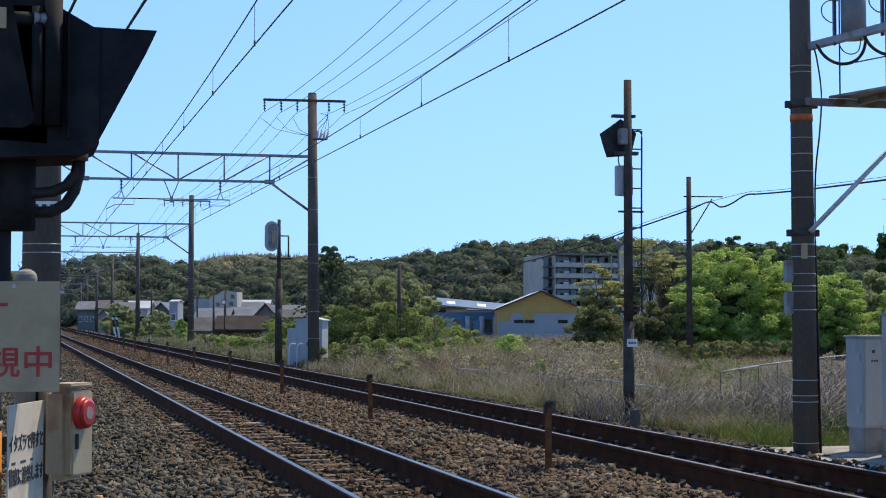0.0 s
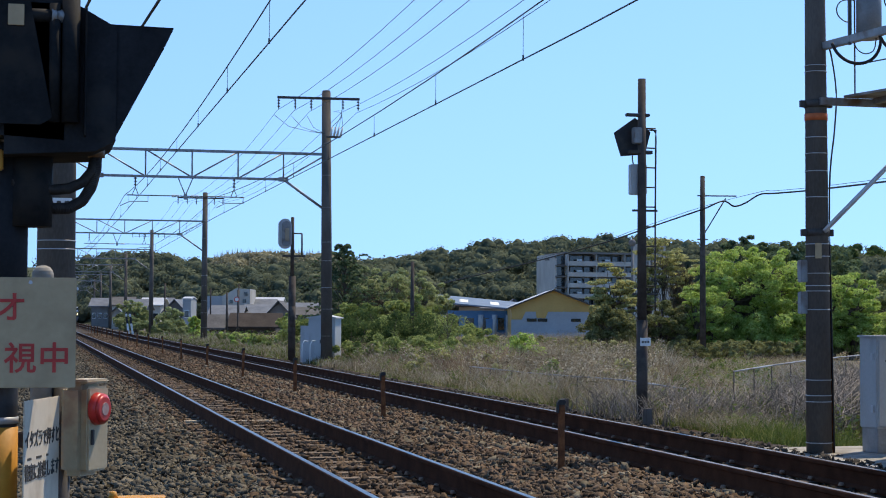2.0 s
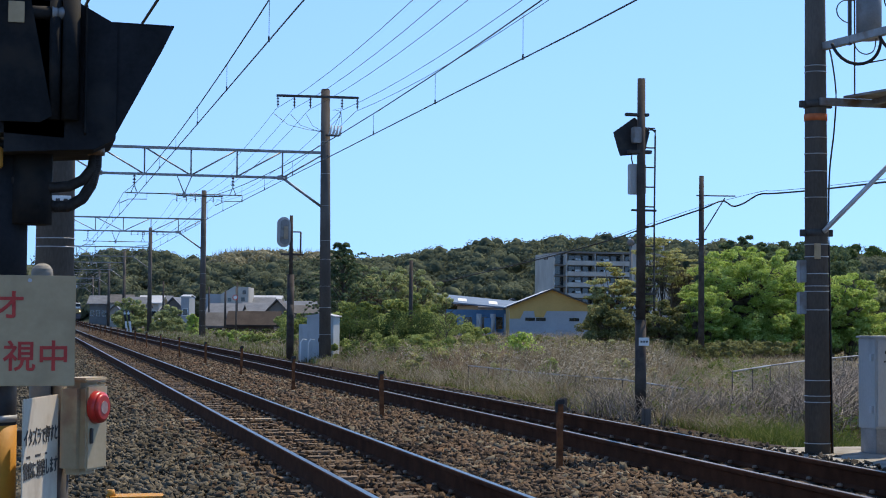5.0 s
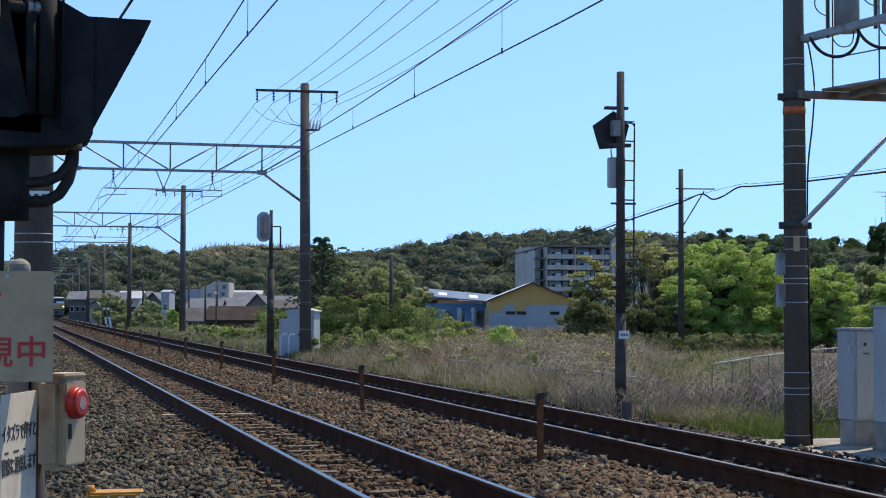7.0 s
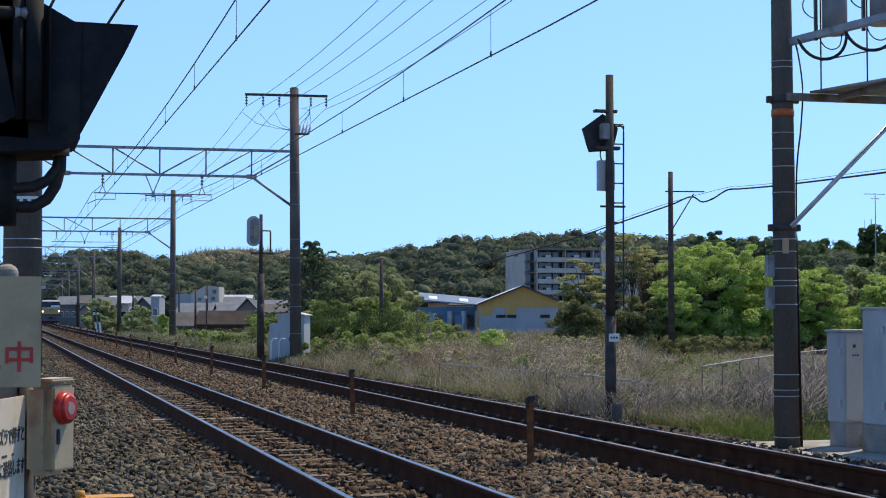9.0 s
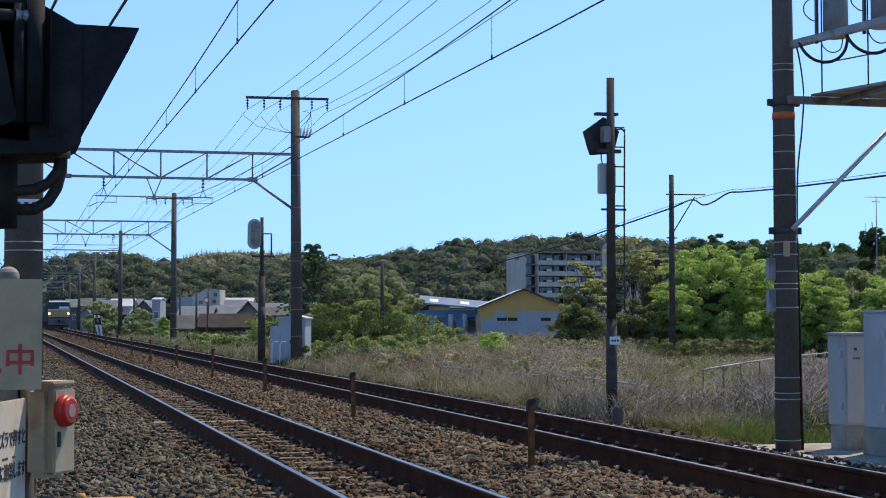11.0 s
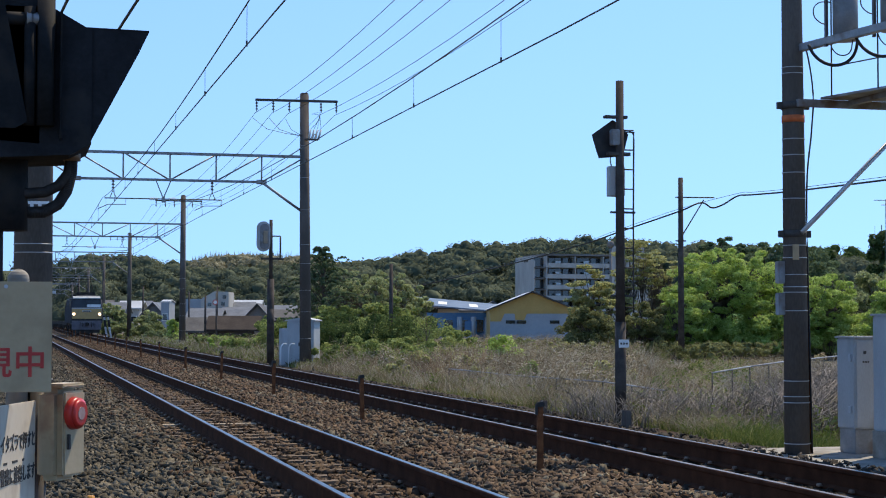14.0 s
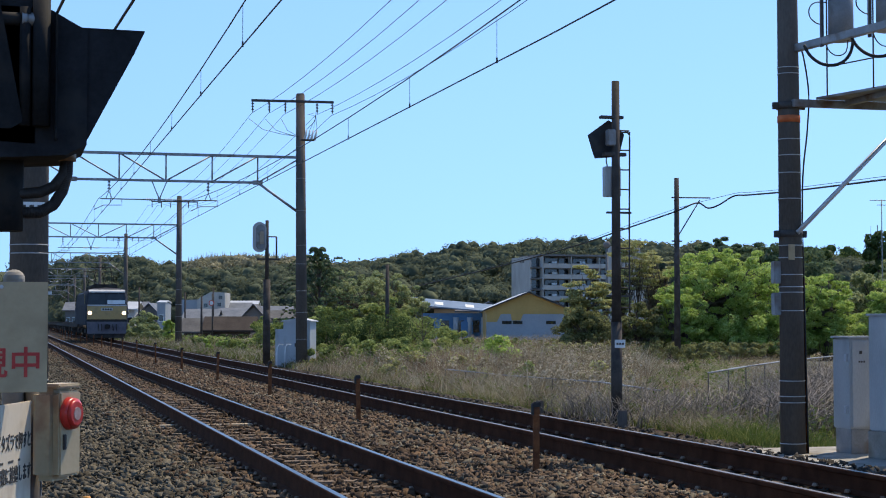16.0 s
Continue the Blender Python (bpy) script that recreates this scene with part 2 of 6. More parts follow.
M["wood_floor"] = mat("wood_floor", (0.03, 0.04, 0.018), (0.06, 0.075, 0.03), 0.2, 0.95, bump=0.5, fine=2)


# ---- mesh tools ----
def box(bm, c, s, bevel=0.0, turn=None):
    r = bmesh.ops.create_cube(bm, size=1.0)
    vs = r["verts"]
    bmesh.ops.scale(bm, vec=s, verts=vs)
    if bevel:
        es = list({e for v in vs for e in v.link_edges})
        vs = list({v for f in bmesh.ops.bevel(bm, geom=es, offset=bevel, segments=2, affect="EDGES")["faces"] for v in f.verts} | {v for v in vs if v.is_valid})
    if turn is not None:
        bmesh.ops.transform(bm, matrix=turn.to_3x3().to_4x4(), verts=vs)
    bmesh.ops.translate(bm, vec=c, verts=vs)
    return vs


def rod(bm, a, b, r0, r1=None, seg=10, caps=True):
    a, b = Vector(a), Vector(b)
    r1 = r0 if r1 is None else r1
    d = (b - a).normalized()
    q = d.to_track_quat("Z", "Y").to_matrix()
    rings = []
    for p, r in ((a, r0), (b, r1)):
        rings.append([bm.verts.new(p + q @ Vector((r * math.cos(2 * math.pi * i / seg), r * math.sin(2 * math.pi * i / seg), 0))) for i in range(seg)])
    for i in range(seg):
        bm.faces.new((rings[0][i], rings[0][(i + 1) % seg], rings[1][(i + 1) % seg], rings[1][i])).smooth = seg > 5
    if caps:
        bm.faces.new(rings[0][::-1])
        bm.faces.new(rings[1])


def tube(bm, pts, r, seg=6, r_end=None):
    pts = [Vector(p) for p in pts]
    rings, n = [], len(pts)
    up = Vector((0, 0, 1))
    for i, p in enumerate(pts):
        d = (pts[min(i + 1, n - 1)] - pts[max(i - 1, 0)]).normalized()
        s = d.cross(up)
        s = s.normalized() if s.length > 1e-3 else Vector((1, 0, 0))
        t = s.cross(d)
        rr = r if r_end is None else r + (r_end - r) * i / (n - 1)
        rings.append([bm.verts.new(p + rr * (s * math.cos(2 * math.pi * k / seg) + t * math.sin(2 * math.pi * k / seg))) for k in range(seg)])
    for x, y in zip(rings, rings[1:]):
        for k in range(seg):
            bm.faces.new((x[k], x[(k + 1) % seg], y[(k + 1) % seg], y[k])).smooth = True
    bm.faces.new(rings[0][::-1])
    bm.faces.new(rings[-1])


def prism(bm, poly, axis, lo, hi):
    """Extrude a polygon (two coordinates) along an axis 'x', 'y' or 'z'."""
    def at(u, v, w):
        return {"x": (w, u, v), "y": (u, w, v), "z": (u, v, w)}[axis]
    a = [bm.verts.new(at(u, v, lo)) for u, v in poly]
    b = [bm.verts.new(at(u, v, hi)) for u, v in poly]
    n = len(poly)
    fs = [bm.faces.new(a), bm.faces.new(b[::-1])]
    for i in range(n):
        fs.append(bm.faces.new((a[i], b[i], b[(i + 1) % n], a[(i + 1) % n])))
    bmesh.ops.recalc_face_normals(bm, faces=fs)


def part(name, bm, material, parent=None, label="", kind=""):
    me = bpy.data.meshes.new(name)
    bm.to_mesh(me)
    bm.free()
    me.materials.append(material)
    ob = new(name, me)
    ob.parent = parent
    return tagged(ob, label, kind=kind)


def raw(name, verts, faces, material, parent=None, label="", category="", kind="", smooth=False):
    me = bpy.data.meshes.new(name)
    verts, faces = np.asarray(verts, np.float32), np.asarray(faces, np.int32)
    me.vertices.add(len(verts))
    me.vertices.foreach_set("co", verts.ravel())
    k = faces.shape[1]
    me.loops.add(faces.size)
    me.loops.foreach_set("vertex_index", faces.ravel())
    me.polygons.add(len(faces))
    me.polygons.foreach_set("loop_start", np.arange(0, faces.size, k, dtype=np.int32))
    me.polygons.foreach_set("loop_total", np.full(len(faces), k, np.int32))
    me.update(calc_edges=True)
    if smooth:
        me.polygons.foreach_set("use_smooth", np.ones(len(faces), bool))
    me.validate()
    me.materials.append(material)
    ob = new(name, me)
    ob.parent = parent
    return tagged(ob, label, category, "", kind)


def shared(name, ob, parent, m):
    """Another object on the mesh of ob."""
    o = new(name, ob.data)
    o.parent = parent
    o.matrix_basis = m
    return o


def smooth(pts, n=6):
    """A rounded line through the points."""
    out = []
    P = [Vector(p) for p in [pts[0], *pts, pts[-1]]]
    for a, b, c, d in zip(P, P[1:], P[2:], P[3:]):
        for k in range(n):
            t = k / n
            out.append(0.5 * (2 * b + (c - a) * t + (2 * a - 5 * b + 4 * c - d) * t * t + (3 * b - a - 3 * c + d) * t ** 3))
    return out + [P[-1]]


def thing(name, m, label, category, group="", kind=""):
    e = new(name)
    e.empty_display_size = 0.2
    e.matrix_basis = m
    return tagged(e, label, category, group, kind)


def B():
    return bmesh.new()


rng = np.random.default_rng(7)


def leaves(centres, spread, n, size, flat=0.5, seed=1, squash=0.75, rough=0.5):
    """Leaf blades scattered round the centres: vertices and quads."""
    g = np.random.default_rng(seed)
    centres = np.asarray(centres, float)
    spread = np.broadcast_to(np.asarray(spread, float).reshape(-1, 1) if np.ndim(spread) == 1 else spread, (len(centres), 1))
    idx = g.integers(0, len(centres), n)
    d = g.normal(size=(n, 3))
    d /= np.linalg.norm(d, axis=1, keepdims=True)
    rad = g.uniform(0.55, 1.0, (n, 1)) ** 0.7
    c = centres[idx] + d * rad * spread[idx] * np.array([1, 1, squash])
    nrm = d * (1 - flat) + g.normal(size=(n, 3)) * rough + np.array([0, 0, flat])
    nrm /= np.linalg.norm(nrm, axis=1, keepdims=True)
    a = np.cross(nrm, g.normal(size=(n, 3)))
    a /= np.linalg.norm(a, axis=1, keepdims=True)
    b = np.cross(nrm, a)
    s = size * g.uniform(0.6, 1.4, (n, 1))
    v = np.stack([c - a * s, c + b * s * 0.5 + nrm * s * 0.15, c + a * s, c - b * s * 0.5 + nrm * s * 0.15], 1).reshape(-1, 3)
    return v, np.arange(4 * n).reshape(-1, 4)


def tree(name, base, height, crown, n_clump, n_leaf, leaf, material, label, trunk_r=0.12, low=0.25, seed=1, stems=1, squash=0.7, clump=1.0, twigs=10):
    """crown: half widths x, y. Trunk with limbs, and a crown of leaf clumps from `low` of the height to its top."""
    g = np.random.default_rng(seed)
    t = thing(name, pose(*base), label, "tree")
    hz = height * (1 - low) / 2
    mid = height * low + hz
    cs, rs = [], []
    for i in range(n_clump):
        d = g.normal(size=3)
        d /= np.linalg.norm(d)
        k = g.uniform(0.45, 0.95)
        cs.append((d[0] * crown[0] * k, d[1] * crown[1] * k, mid + d[2] * hz * k))
        rs.append(g.uniform(0.16, 0.34) * (crown[0] + crown[1] + hz) / 3 * 1.15 * clump)
    v, f = leaves(cs, rs, n_leaf, leaf, 0.5, seed, squash, 0.6)
    raw("crown", v, f, material, t, kind="stuff")
    bm = B()
    for s in range(stems):
        o = Vector((g.uniform(-0.3, 0.3) * (stems > 1) * crown[0], g.uniform(-0.3, 0.3) * (stems > 1), 0))
        top = Vector((o.x * 1.8, o.y, height * 0.72))
        tube(bm, [o - Vector((0, 0, 0.1)), o.lerp(top, 0.3) + Vector((g.uniform(-.1, .1), 0, 0)), o.lerp(top, 0.65), top], trunk_r, 7, trunk_r * 0.35)
        for c in cs[s::max(2, n_clump // twigs)]:
            st = o.lerp(top, g.uniform(0.3, 0.8))
            c = Vector(c)
            tube(bm, [st, st.lerp(c, 0.5) + Vector((0, 0, 0.08 * height * g.uniform(-1, 1) * 0.4)), c], trunk_r * 0.35, 5, trunk_r * 0.1)
    part("trunk", bm, M["bark"], t)
    return t


# ---- ground and track bed ----
def bend(y):
    """The line's slight curve to the right, far off."""
    return 2.6e-5 * max(0.0, y - 100.0) ** 2


NEAR_X, FAR_X, NEAR_Z, FAR_Z = 3.02, 6.51, 0.0, 0.03
GAUGE = 1.067

gx = np.concatenate([np.linspace(-2500, -60, 14), np.linspace(-40, 90, 66), np.linspace(110, 2500, 16)])
gy = np.concatenate([np.linspace(-1200, -20, 8), np.linspace(-10, 200, 71), np.linspace(215, 3600, 24)])
XX, YY = np.meshgrid(gx, gy)
ZZ = -0.72 + 0.10 * np.sin(XX * 0.31 + YY * 0.17) * np.sin(YY * 0.23 - 1.0) * ((XX > 12) & (XX < 70)) - 0.05 * (np.abs(XX) > 80)
vid = np.arange(XX.size).reshape(XX.shape)
quads = np.stack([vid[:-1, :-1], vid[:-1, 1:], vid[1:, 1:], vid[1:, :-1]], -1).reshape(-1, 4)
raw("ground", np.stack([XX, YY, ZZ], -1).reshape(-1, 3), quads, M["earth"], label="flat earth ground with sparse grass", category="ground", kind="structure", smooth=True)

PROFILE_X = np.array([-2.6, -1.2, 0.2, 1.1, 1.75, 3.02, 4.3, 4.8, 5.4, 6.5, 7.9, 8.5, 9.3, 10.4, 11.6])
PROFILE_Z = np.array([-0.80, -0.42, -0.37, -0.29, -0.222, -0.240, -0.225, -0.20, -0.20, -0.222, -0.222, -0.28, -0.40, -0.47, -0.82])


def bed_z(x):
    return np.interp(x, PROFILE_X, PROFILE_Z)


by = np.concatenate([np.arange(-6, 60, 0.35), np.arange(60, 140, 1.2), np.arange(140, 650, 5)])
bx = np.linspace(-2.6, 11.6, 72)
XX, YY = np.meshgrid(bx, by)
ZZ = bed_z(XX) + 0.018 * np.sin(XX * 7.1 + YY * 3.3) * np.cos(YY * 5.7 - XX * 2.0) + 0.012 * rng.normal(size=XX.shape)
ZZ = np.minimum(ZZ, bed_z(XX) + 0.03)
XX = XX + np.array([bend(y) for y in by])[:, None]
vid = np.arange(XX.size).reshape(XX.shape)
quads = np.stack([vid[:-1, :-1], vid[:-1, 1:], vid[1:, 1:], vid[1:, :-1]], -1).reshape(-1, 4)
bed = raw("track_bed", np.stack([XX, YY, ZZ], -1).reshape(-1, 3), quads, M["ballast"], label="brown and grey crushed-stone ballast bed under two tracks", category="track bed", kind="structure")


def stones(name, x0, x1, y0, y1, n, size, material, seed, lift=0.0):
    """Broken ballast stones, thinning out with distance."""
    g = np.random.default_rng(seed)
    u = g.uniform(0, 1, n)
    y = y0 * (y1 / y0) ** u
    x = g.uniform(x0, x1, n)
    s = size * g.uniform(0.55, 1.35, (n, 1))
    cube = np.array([[-1, -1, -1], [1, -1, -1], [1, 1, -1], [-1, 1, -1], [-1, -1, 1], [1, -1, 1], [1, 1, 1], [-1, 1, 1]], float)
    v = cube[None] * np.where(g.uniform(0, 1, (n, 8, 3)) < 0.38, g.uniform(0.0, 0.35, (n, 8, 3)), g.uniform(0.8, 1.1, (n, 8, 3))) * g.uniform(0.4, 1.35, (n, 1, 3)) * np.array([1, 1, 0.7])
    a, b = g.uniform(0, 6.28, n), g.uniform(-1.3, 1.3, n)
    ca, sa, cb, sb = np.cos(a), np.sin(a), np.cos(b), np.sin(b)
    vx, vy, vz = v[..., 0], v[..., 1], v[..., 2]
    vy, vz = vy * cb[:, None] - vz * sb[:, None], vy * sb[:, None] + vz * cb[:, None]
    vx, vy = vx * ca[:, None] - vy * sa[:, None], vx * sa[:, None] + vy * ca[:, None]
    v = np.stack([vx, vy, vz], -1) * s[:, :, None] * 0.5
    z = bed_z(x) + g.uniform(-0.015, 0.035, n) + lift
    v += np.stack([x, y, z], -1)[:, None]
    f = np.array([[0, 3, 2, 1], [4, 5, 6, 7], [0, 1, 5, 4], [1, 2, 6, 5], [2, 3, 7, 6], [3, 0, 4, 7]])
    faces = (np.arange(n)[:, None, None] * 8 + f[None]).reshape(-1, 4)
    return raw(name, v.reshape(-1, 3), faces, material, bed, kind="stuff")


stones("loose_ballast", -0.6, 2.05, 8, 105, 38000, 0.070, M["stone_grey"], 3).name = "grey_ballast"
stones("brown_ballast", 1.55, 4.9, 9, 150, 20000, 0.072, M["stone_brown"], 4)
stones("brown_ballast", 4.2, 6.2, 11, 150, 27000, 0.072, M["stone_brown"], 5)
stones("grey_ballast", 3.8, 6.1, 11, 60, 4000, 0.08, M["stone_grey"], 9)
stones("dark_ballast", 5.9, 9.9, 13, 140, 12000, 0.08, M["stone_dark"], 6)
stones("brown_ballast", 5.9, 9.2, 13, 50, 4000, 0.06, M["stone_brown"], 8)


# ---- tracks ----
RAIL = [(-0.063, -0.200), (0.063, -0.200), (0.063, -0.186), (0.009, -0.160), (0.008, -0.048), (0.032, -0.036), (0.0325, -0.010), (0.027, -0.001), (-0.027, -0.001), (-0.0325, -0.010), (-0.032, -0.036), (-0.008, -0.048), (-0.009, -0.160), (-0.063, -0.186)]


def track(name, cx, cz, head, label, y_start):
    t = thing(name, pose(cx, 0, cz), label, "railway track", kind="structure")
    ys = np.concatenate([[-6.0, 60, 100], np.arange(110, 641, 10)])
    for side in (-1, 1):
        x0 = side * (GAUGE / 2 + 0.0325)
        bm = B()
        rows = [[bm.verts.new((x0 + u + bend(y), y, v)) for u, v in RAIL] for y in ys]
        for a, b in zip(rows, rows[1:]):
            for i in range(len(RAIL)):
                j = (i + 1) % len(RAIL)
                bm.faces.new((a[i], a[j], b[j], b[i]))
        bm.faces.new(rows[0])
        bm.faces.new(rows[-1][::-1])
        bmesh.ops.recalc_face_normals(bm, faces=bm.faces)
        r = part("rail", bm, M["rail_side"], t)
        bm = B()
        rows = [[bm.verts.new((x0 + u + bend(y), y, v)) for u, v in ((-0.024, -0.001), (-0.022, 0.0015), (0.022, 0.0015), (0.024, -0.001))] for y in ys]
        for a, b in zip(rows, rows[1:]):
            for i in range(3):
                bm.faces.new((a[i], a[i + 1], b[i + 1], b[i]))
        part("running_surface", bm, head, r, "polished steel running surface")
    # sleepers: the nearer ones singly, the far ones joined
    g = np.random.default_rng(int(cx * 100))
    master = None
    far = B()
    clips_v, clips_f = [], []
    cube = np.array([[-1, -1, -1], [1, -1, -1], [1, 1, -1], [-1, 1, -1], [-0.7, -0.7, 1], [0.7, -0.7, 1], [0.7, 0.7, 1], [-0.7, 0.7, 1]], float)
    cf = np.array([[0, 3, 2, 1], [4, 5, 6, 7], [0, 1, 5, 4], [1, 2, 6, 5], [2, 3, 7, 6], [3, 0, 4, 7]])
    n, y = 0, y_start
    while y < 630:
        m = pose(bend(y) + g.uniform(-0.02, 0.02), y, -0.272 + g.uniform(-0.006, 0.006), 0, 0, g.uniform(-0.5, 0.5))
        if n < 150:
            if master is None:
                bm = B()
                box(bm, (0, 0, 0), (2.0, 0.21, 0.13), 0.015)
                master = part("sleeper", bm, M["sleeper"], t)
                master.matrix_basis = m
            else:
                shared("sleeper", master, t, m)
        elif n % 2 or y < 250:
            box(far, m.translation, (2.0, 0.21, 0.13))
        if y < 90:
            for side in (-1, 1):
                for k in (-1, 1):
                    for zz, hh in ((-0.172, 0.014),):
                        c = np.array([side * (GAUGE / 2 + 0.0325) + k * (0.075 if hh > 0.013 else 0.12), y + g.uniform(-0.012, 0.012), zz])
                        clips_f.append(cf + 8 * len(clips_v))
                        clips_v.append(cube * np.array([0.021, 0.029, hh]) + c)
        y += 0.60
        n += 1
    part("far_sleepers", far, M["sleeper"], t, kind="stuff")
    raw("rail_clips", np.concatenate(clips_v), np.concatenate(clips_f), M["clip"], t, kind="stuff")
    return t


track("near_track", NEAR_X, NEAR_Z, M["rail_head"], "narrow-gauge track with shiny rails on brown wooden sleepers", 7.3)
track("far_track", FAR_X, FAR_Z, M["rail_dull"], "narrow-gauge track with brown rails on half-buried sleepers", 11.2)

# one pale replacement timber across the near track
bm = B()
box(bm, (0, 0, 0), (2.3, 0.2, 0.12), 0.012)
o = part("cross_timber", bm, M["pale_timber"])
o.matrix_basis = pose(3.05, 24.53, -0.255, 0, 0, 1)
tagged(o, "pale weathered timber laid across the near track", "timber")

# steel stakes between the tracks
bm = B()
stake = thing("track_stake", pose(5.10, 15.78, -0.22), "rusty steel marker stake with black cap in the ballast", "stake", "stakes between the tracks")
box(bm, (0, 0, 0.36), (0.055, 0.012, 0.74), 0.003)
box(bm, (-0.022, 0.025, 0.36), (0.012, 0.05, 0.74), 0.003)
part("angle_bar", bm, M["rust"], stake)
bm = B()
box(bm, (0, 0.01, 0.71), (0.075, 0.06, 0.05), 0.008)
box(bm, (-0.045, 0.0, 0.66), (0.02, 0.04, 0.11), 0.004)
part("cap", bm, M["black_cap"], stake, "black cable clamp")
for i in range(1, 24):
    y = 15.78 + 8.65 * i
    copy_thing(stake, pose(5.10 + bend(y) + rng.uniform(-0.03, 0.03), y, -0.2 + rng.uniform(-0.03, 0.02), rng.uniform(-1.5, 1.5), rng.uniform(-1.5, 1.5), rng.uniform(-20, 20)))
# low concrete markers beside the far track
for x, y, z, h in ((9.55, 25.1, -0.42, 0.31), (9.72, 29.9, -0.45, 0.27)):
    bm = B()
    box(bm, (0, 0, h / 2), (0.12, 0.12, h), 0.012)
    o = part("marker_post", bm, M["concrete_mast"])
    o.matrix_basis = pose(x, y, z, 0, 0, 6)
    tagged(o, "short weathered concrete marker post beside the track", "marker post", "marker posts")


# ---- masts, gantries and wires ----
def ribbed(bm, top, r=0.055, n=3, gap=0.11):
    x, y, z = top
    rod(bm, (x, y, z), (x, y, z - gap * (n + 0.6)), 0.018, seg=6)
    for i in range(n):
        zz = z - gap * (i + 0.6)
        rod(bm, (x, y, zz + 0.03), (x, y, zz - 0.03), r * 0.35, r, seg=8)


def mast(name, x, y, z, height, r0, r1, label, bands, lean=0.0):
    t = thing(name, pose(x, y, z, 0, lean, 0), label, "catenary mast", "catenary masts")
    bm = B()
    rod(bm, (0, 0, -0.3), (0, 0, height), r0, r1, 20)
    rod(bm, (0, 0, height), (0, 0, height + 0.05), r1, r1 * 0.8, 20)
    part("shaft", bm, M["concrete_mast"], t)
    for b in bands:
        bm = B()
        r = r0 + (r1 - r0) * b / height + 0.005
        rod(bm, (0, 0, b - 0.006), (0, 0, b + 0.006), r, seg=20)
        part("band", bm, M["band"], t)
    return t


def gantry(name, xl, xr, y, z_top, z_bot, left_z):
    """Trussed beam between two masts, square to the track."""
    t = thing(name, pose(xl, y, z_top), "grey trussed steel gantry beam across both tracks", "gantry", "gantries")
    w, h = xr - xl, z_top - z_bot
    for nm, a, b, s in (("top_chord", (0, 0, 0), (w, 0, 0), 0.10), ("bottom_chord", (1.68, 0, -h), (w - 1.68, 0, -h), 0.09)):
        bm = B()
        box(bm, ((a[0] + b[0]) / 2, 0, a[2]), (b[0] - a[0], s, s), 0.008)
        part(nm, bm, M["steel"], t)
    n = 5
    inner = w - 3.36
    step = inner / (n - 1)
    xs = [1.68 + step * i for i in range(n)]
    mid = xs[n // 2]
    for i, x in enumerate(xs):
        bm = B()
        rod(bm, (x, 0, 0), (x, 0, -h), 0.03, seg=6)
        part("upright", bm, M["steel"], t)
    for i in range(n - 1):
        bm = B()
        up = i < 2
        rod(bm, (xs[i], 0, 0 if up else -h), (xs[i + 1], 0, -h if up else 0), 0.032, seg=6)
        part("diagonal", bm, M["steel"], t)
    for s, x0, x1 in ((0, 1.68, 0.12), (1, w - 1.68, w - 0.12)):
        bm = B()
        rod(bm, (x0, 0, -h), (x1, 0, -h - 1.1), 0.05, seg=8)
        part("haunch", bm, M["steel"], t)
        bm = B()
        rod(bm, (x0, 0, -h), (x1, 0, -0.05), 0.032, seg=6)
        part("diagonal", bm, M["steel"], t)
        bm = B()
        box(bm, (x0, 0, -h), (0.38, 0.03, 0.17), 0.01)
        part("gusset", bm, M["steel"], t)
    # V hanger with the support bar and insulators
    c = 5.37 - LEFT_X
    bm = B()
    rod(bm, (c - 0.28, 0, -h), (c, 0, -h - 0.68), 0.022, seg=6)
    rod(bm, (c + 0.28, 0, -h), (c, 0, -h - 0.68), 0.022, seg=6)
    box(bm, (c, 0, -h - 0.72), (0.11, 0.08, 0.22), 0.01)
    part("v_hanger", bm, M["steel"], t)
    bm = B()
    rod(bm, (c - 2.12, 0, -h - 0.70), (c + 2.12, 0, -h - 0.70), 0.022, seg=6)
    part("support_bar", bm, M["steel_dark"], t)
    for x in (c - 0.35, c + 0.35):
        bm = B()
        for k in range(5):
            rod(bm, (x - 0.14 + k * 0.06, 0, -h - 0.70), (x - 0.10 + k * 0.06, 0, -h - 0.70), 0.065, 0.03, 8)
        part("insulator", bm, M["porcelain"], t)
    for x in (c - 1.81, c + 1.78):
        bm = B()
        ribbed(bm, (x, 0, -h), 0.07, 3, 0.12)
        rod(bm, (x, 0, -h - 0.42), (x - 0.12, 0, -h - 0.70), 0.014, seg=5)
        rod(bm, (x, 0, -h - 0.42), (x + 0.12, 0, -h - 0.70), 0.014, seg=5)
        part("hanger_insulator", bm, M["insul_dark"], t)
    for x, d in ((NEAR_X - LEFT_X, 1), (FAR_X - LEFT_X, 1)):
        bm = B()
        tube(bm, [(x + d * 1.0, 0, -h - 0.70), (x + d * 1.0, 0, -h - 0.92), (x + d * 0.35, 0, -h - 0.93), (x, 0, -h - 1.1)], 0.016, 5)
        part("pull_off_arm", bm, M["steel"], t)
    return t


def cross_arm(on, z):
    """Cross-arm with hanging insulators on a mast, z above the mast's foot."""
    bm = B()
    box(bm, (-0.32, -0.18, z), (3.1, 0.08, 0.09), 0.006)
    bar = part("cross_arm", bm, M["steel_dark"], on)
    for dx in (-1.82, -1.20, -0.60, 0.60, 1.18):
        bm = B()
        ribbed(bm, (dx, -0.18, z - 0.04), 0.06, 3, 0.11)
        part("insulator", bm, M["insul_dark"], bar)


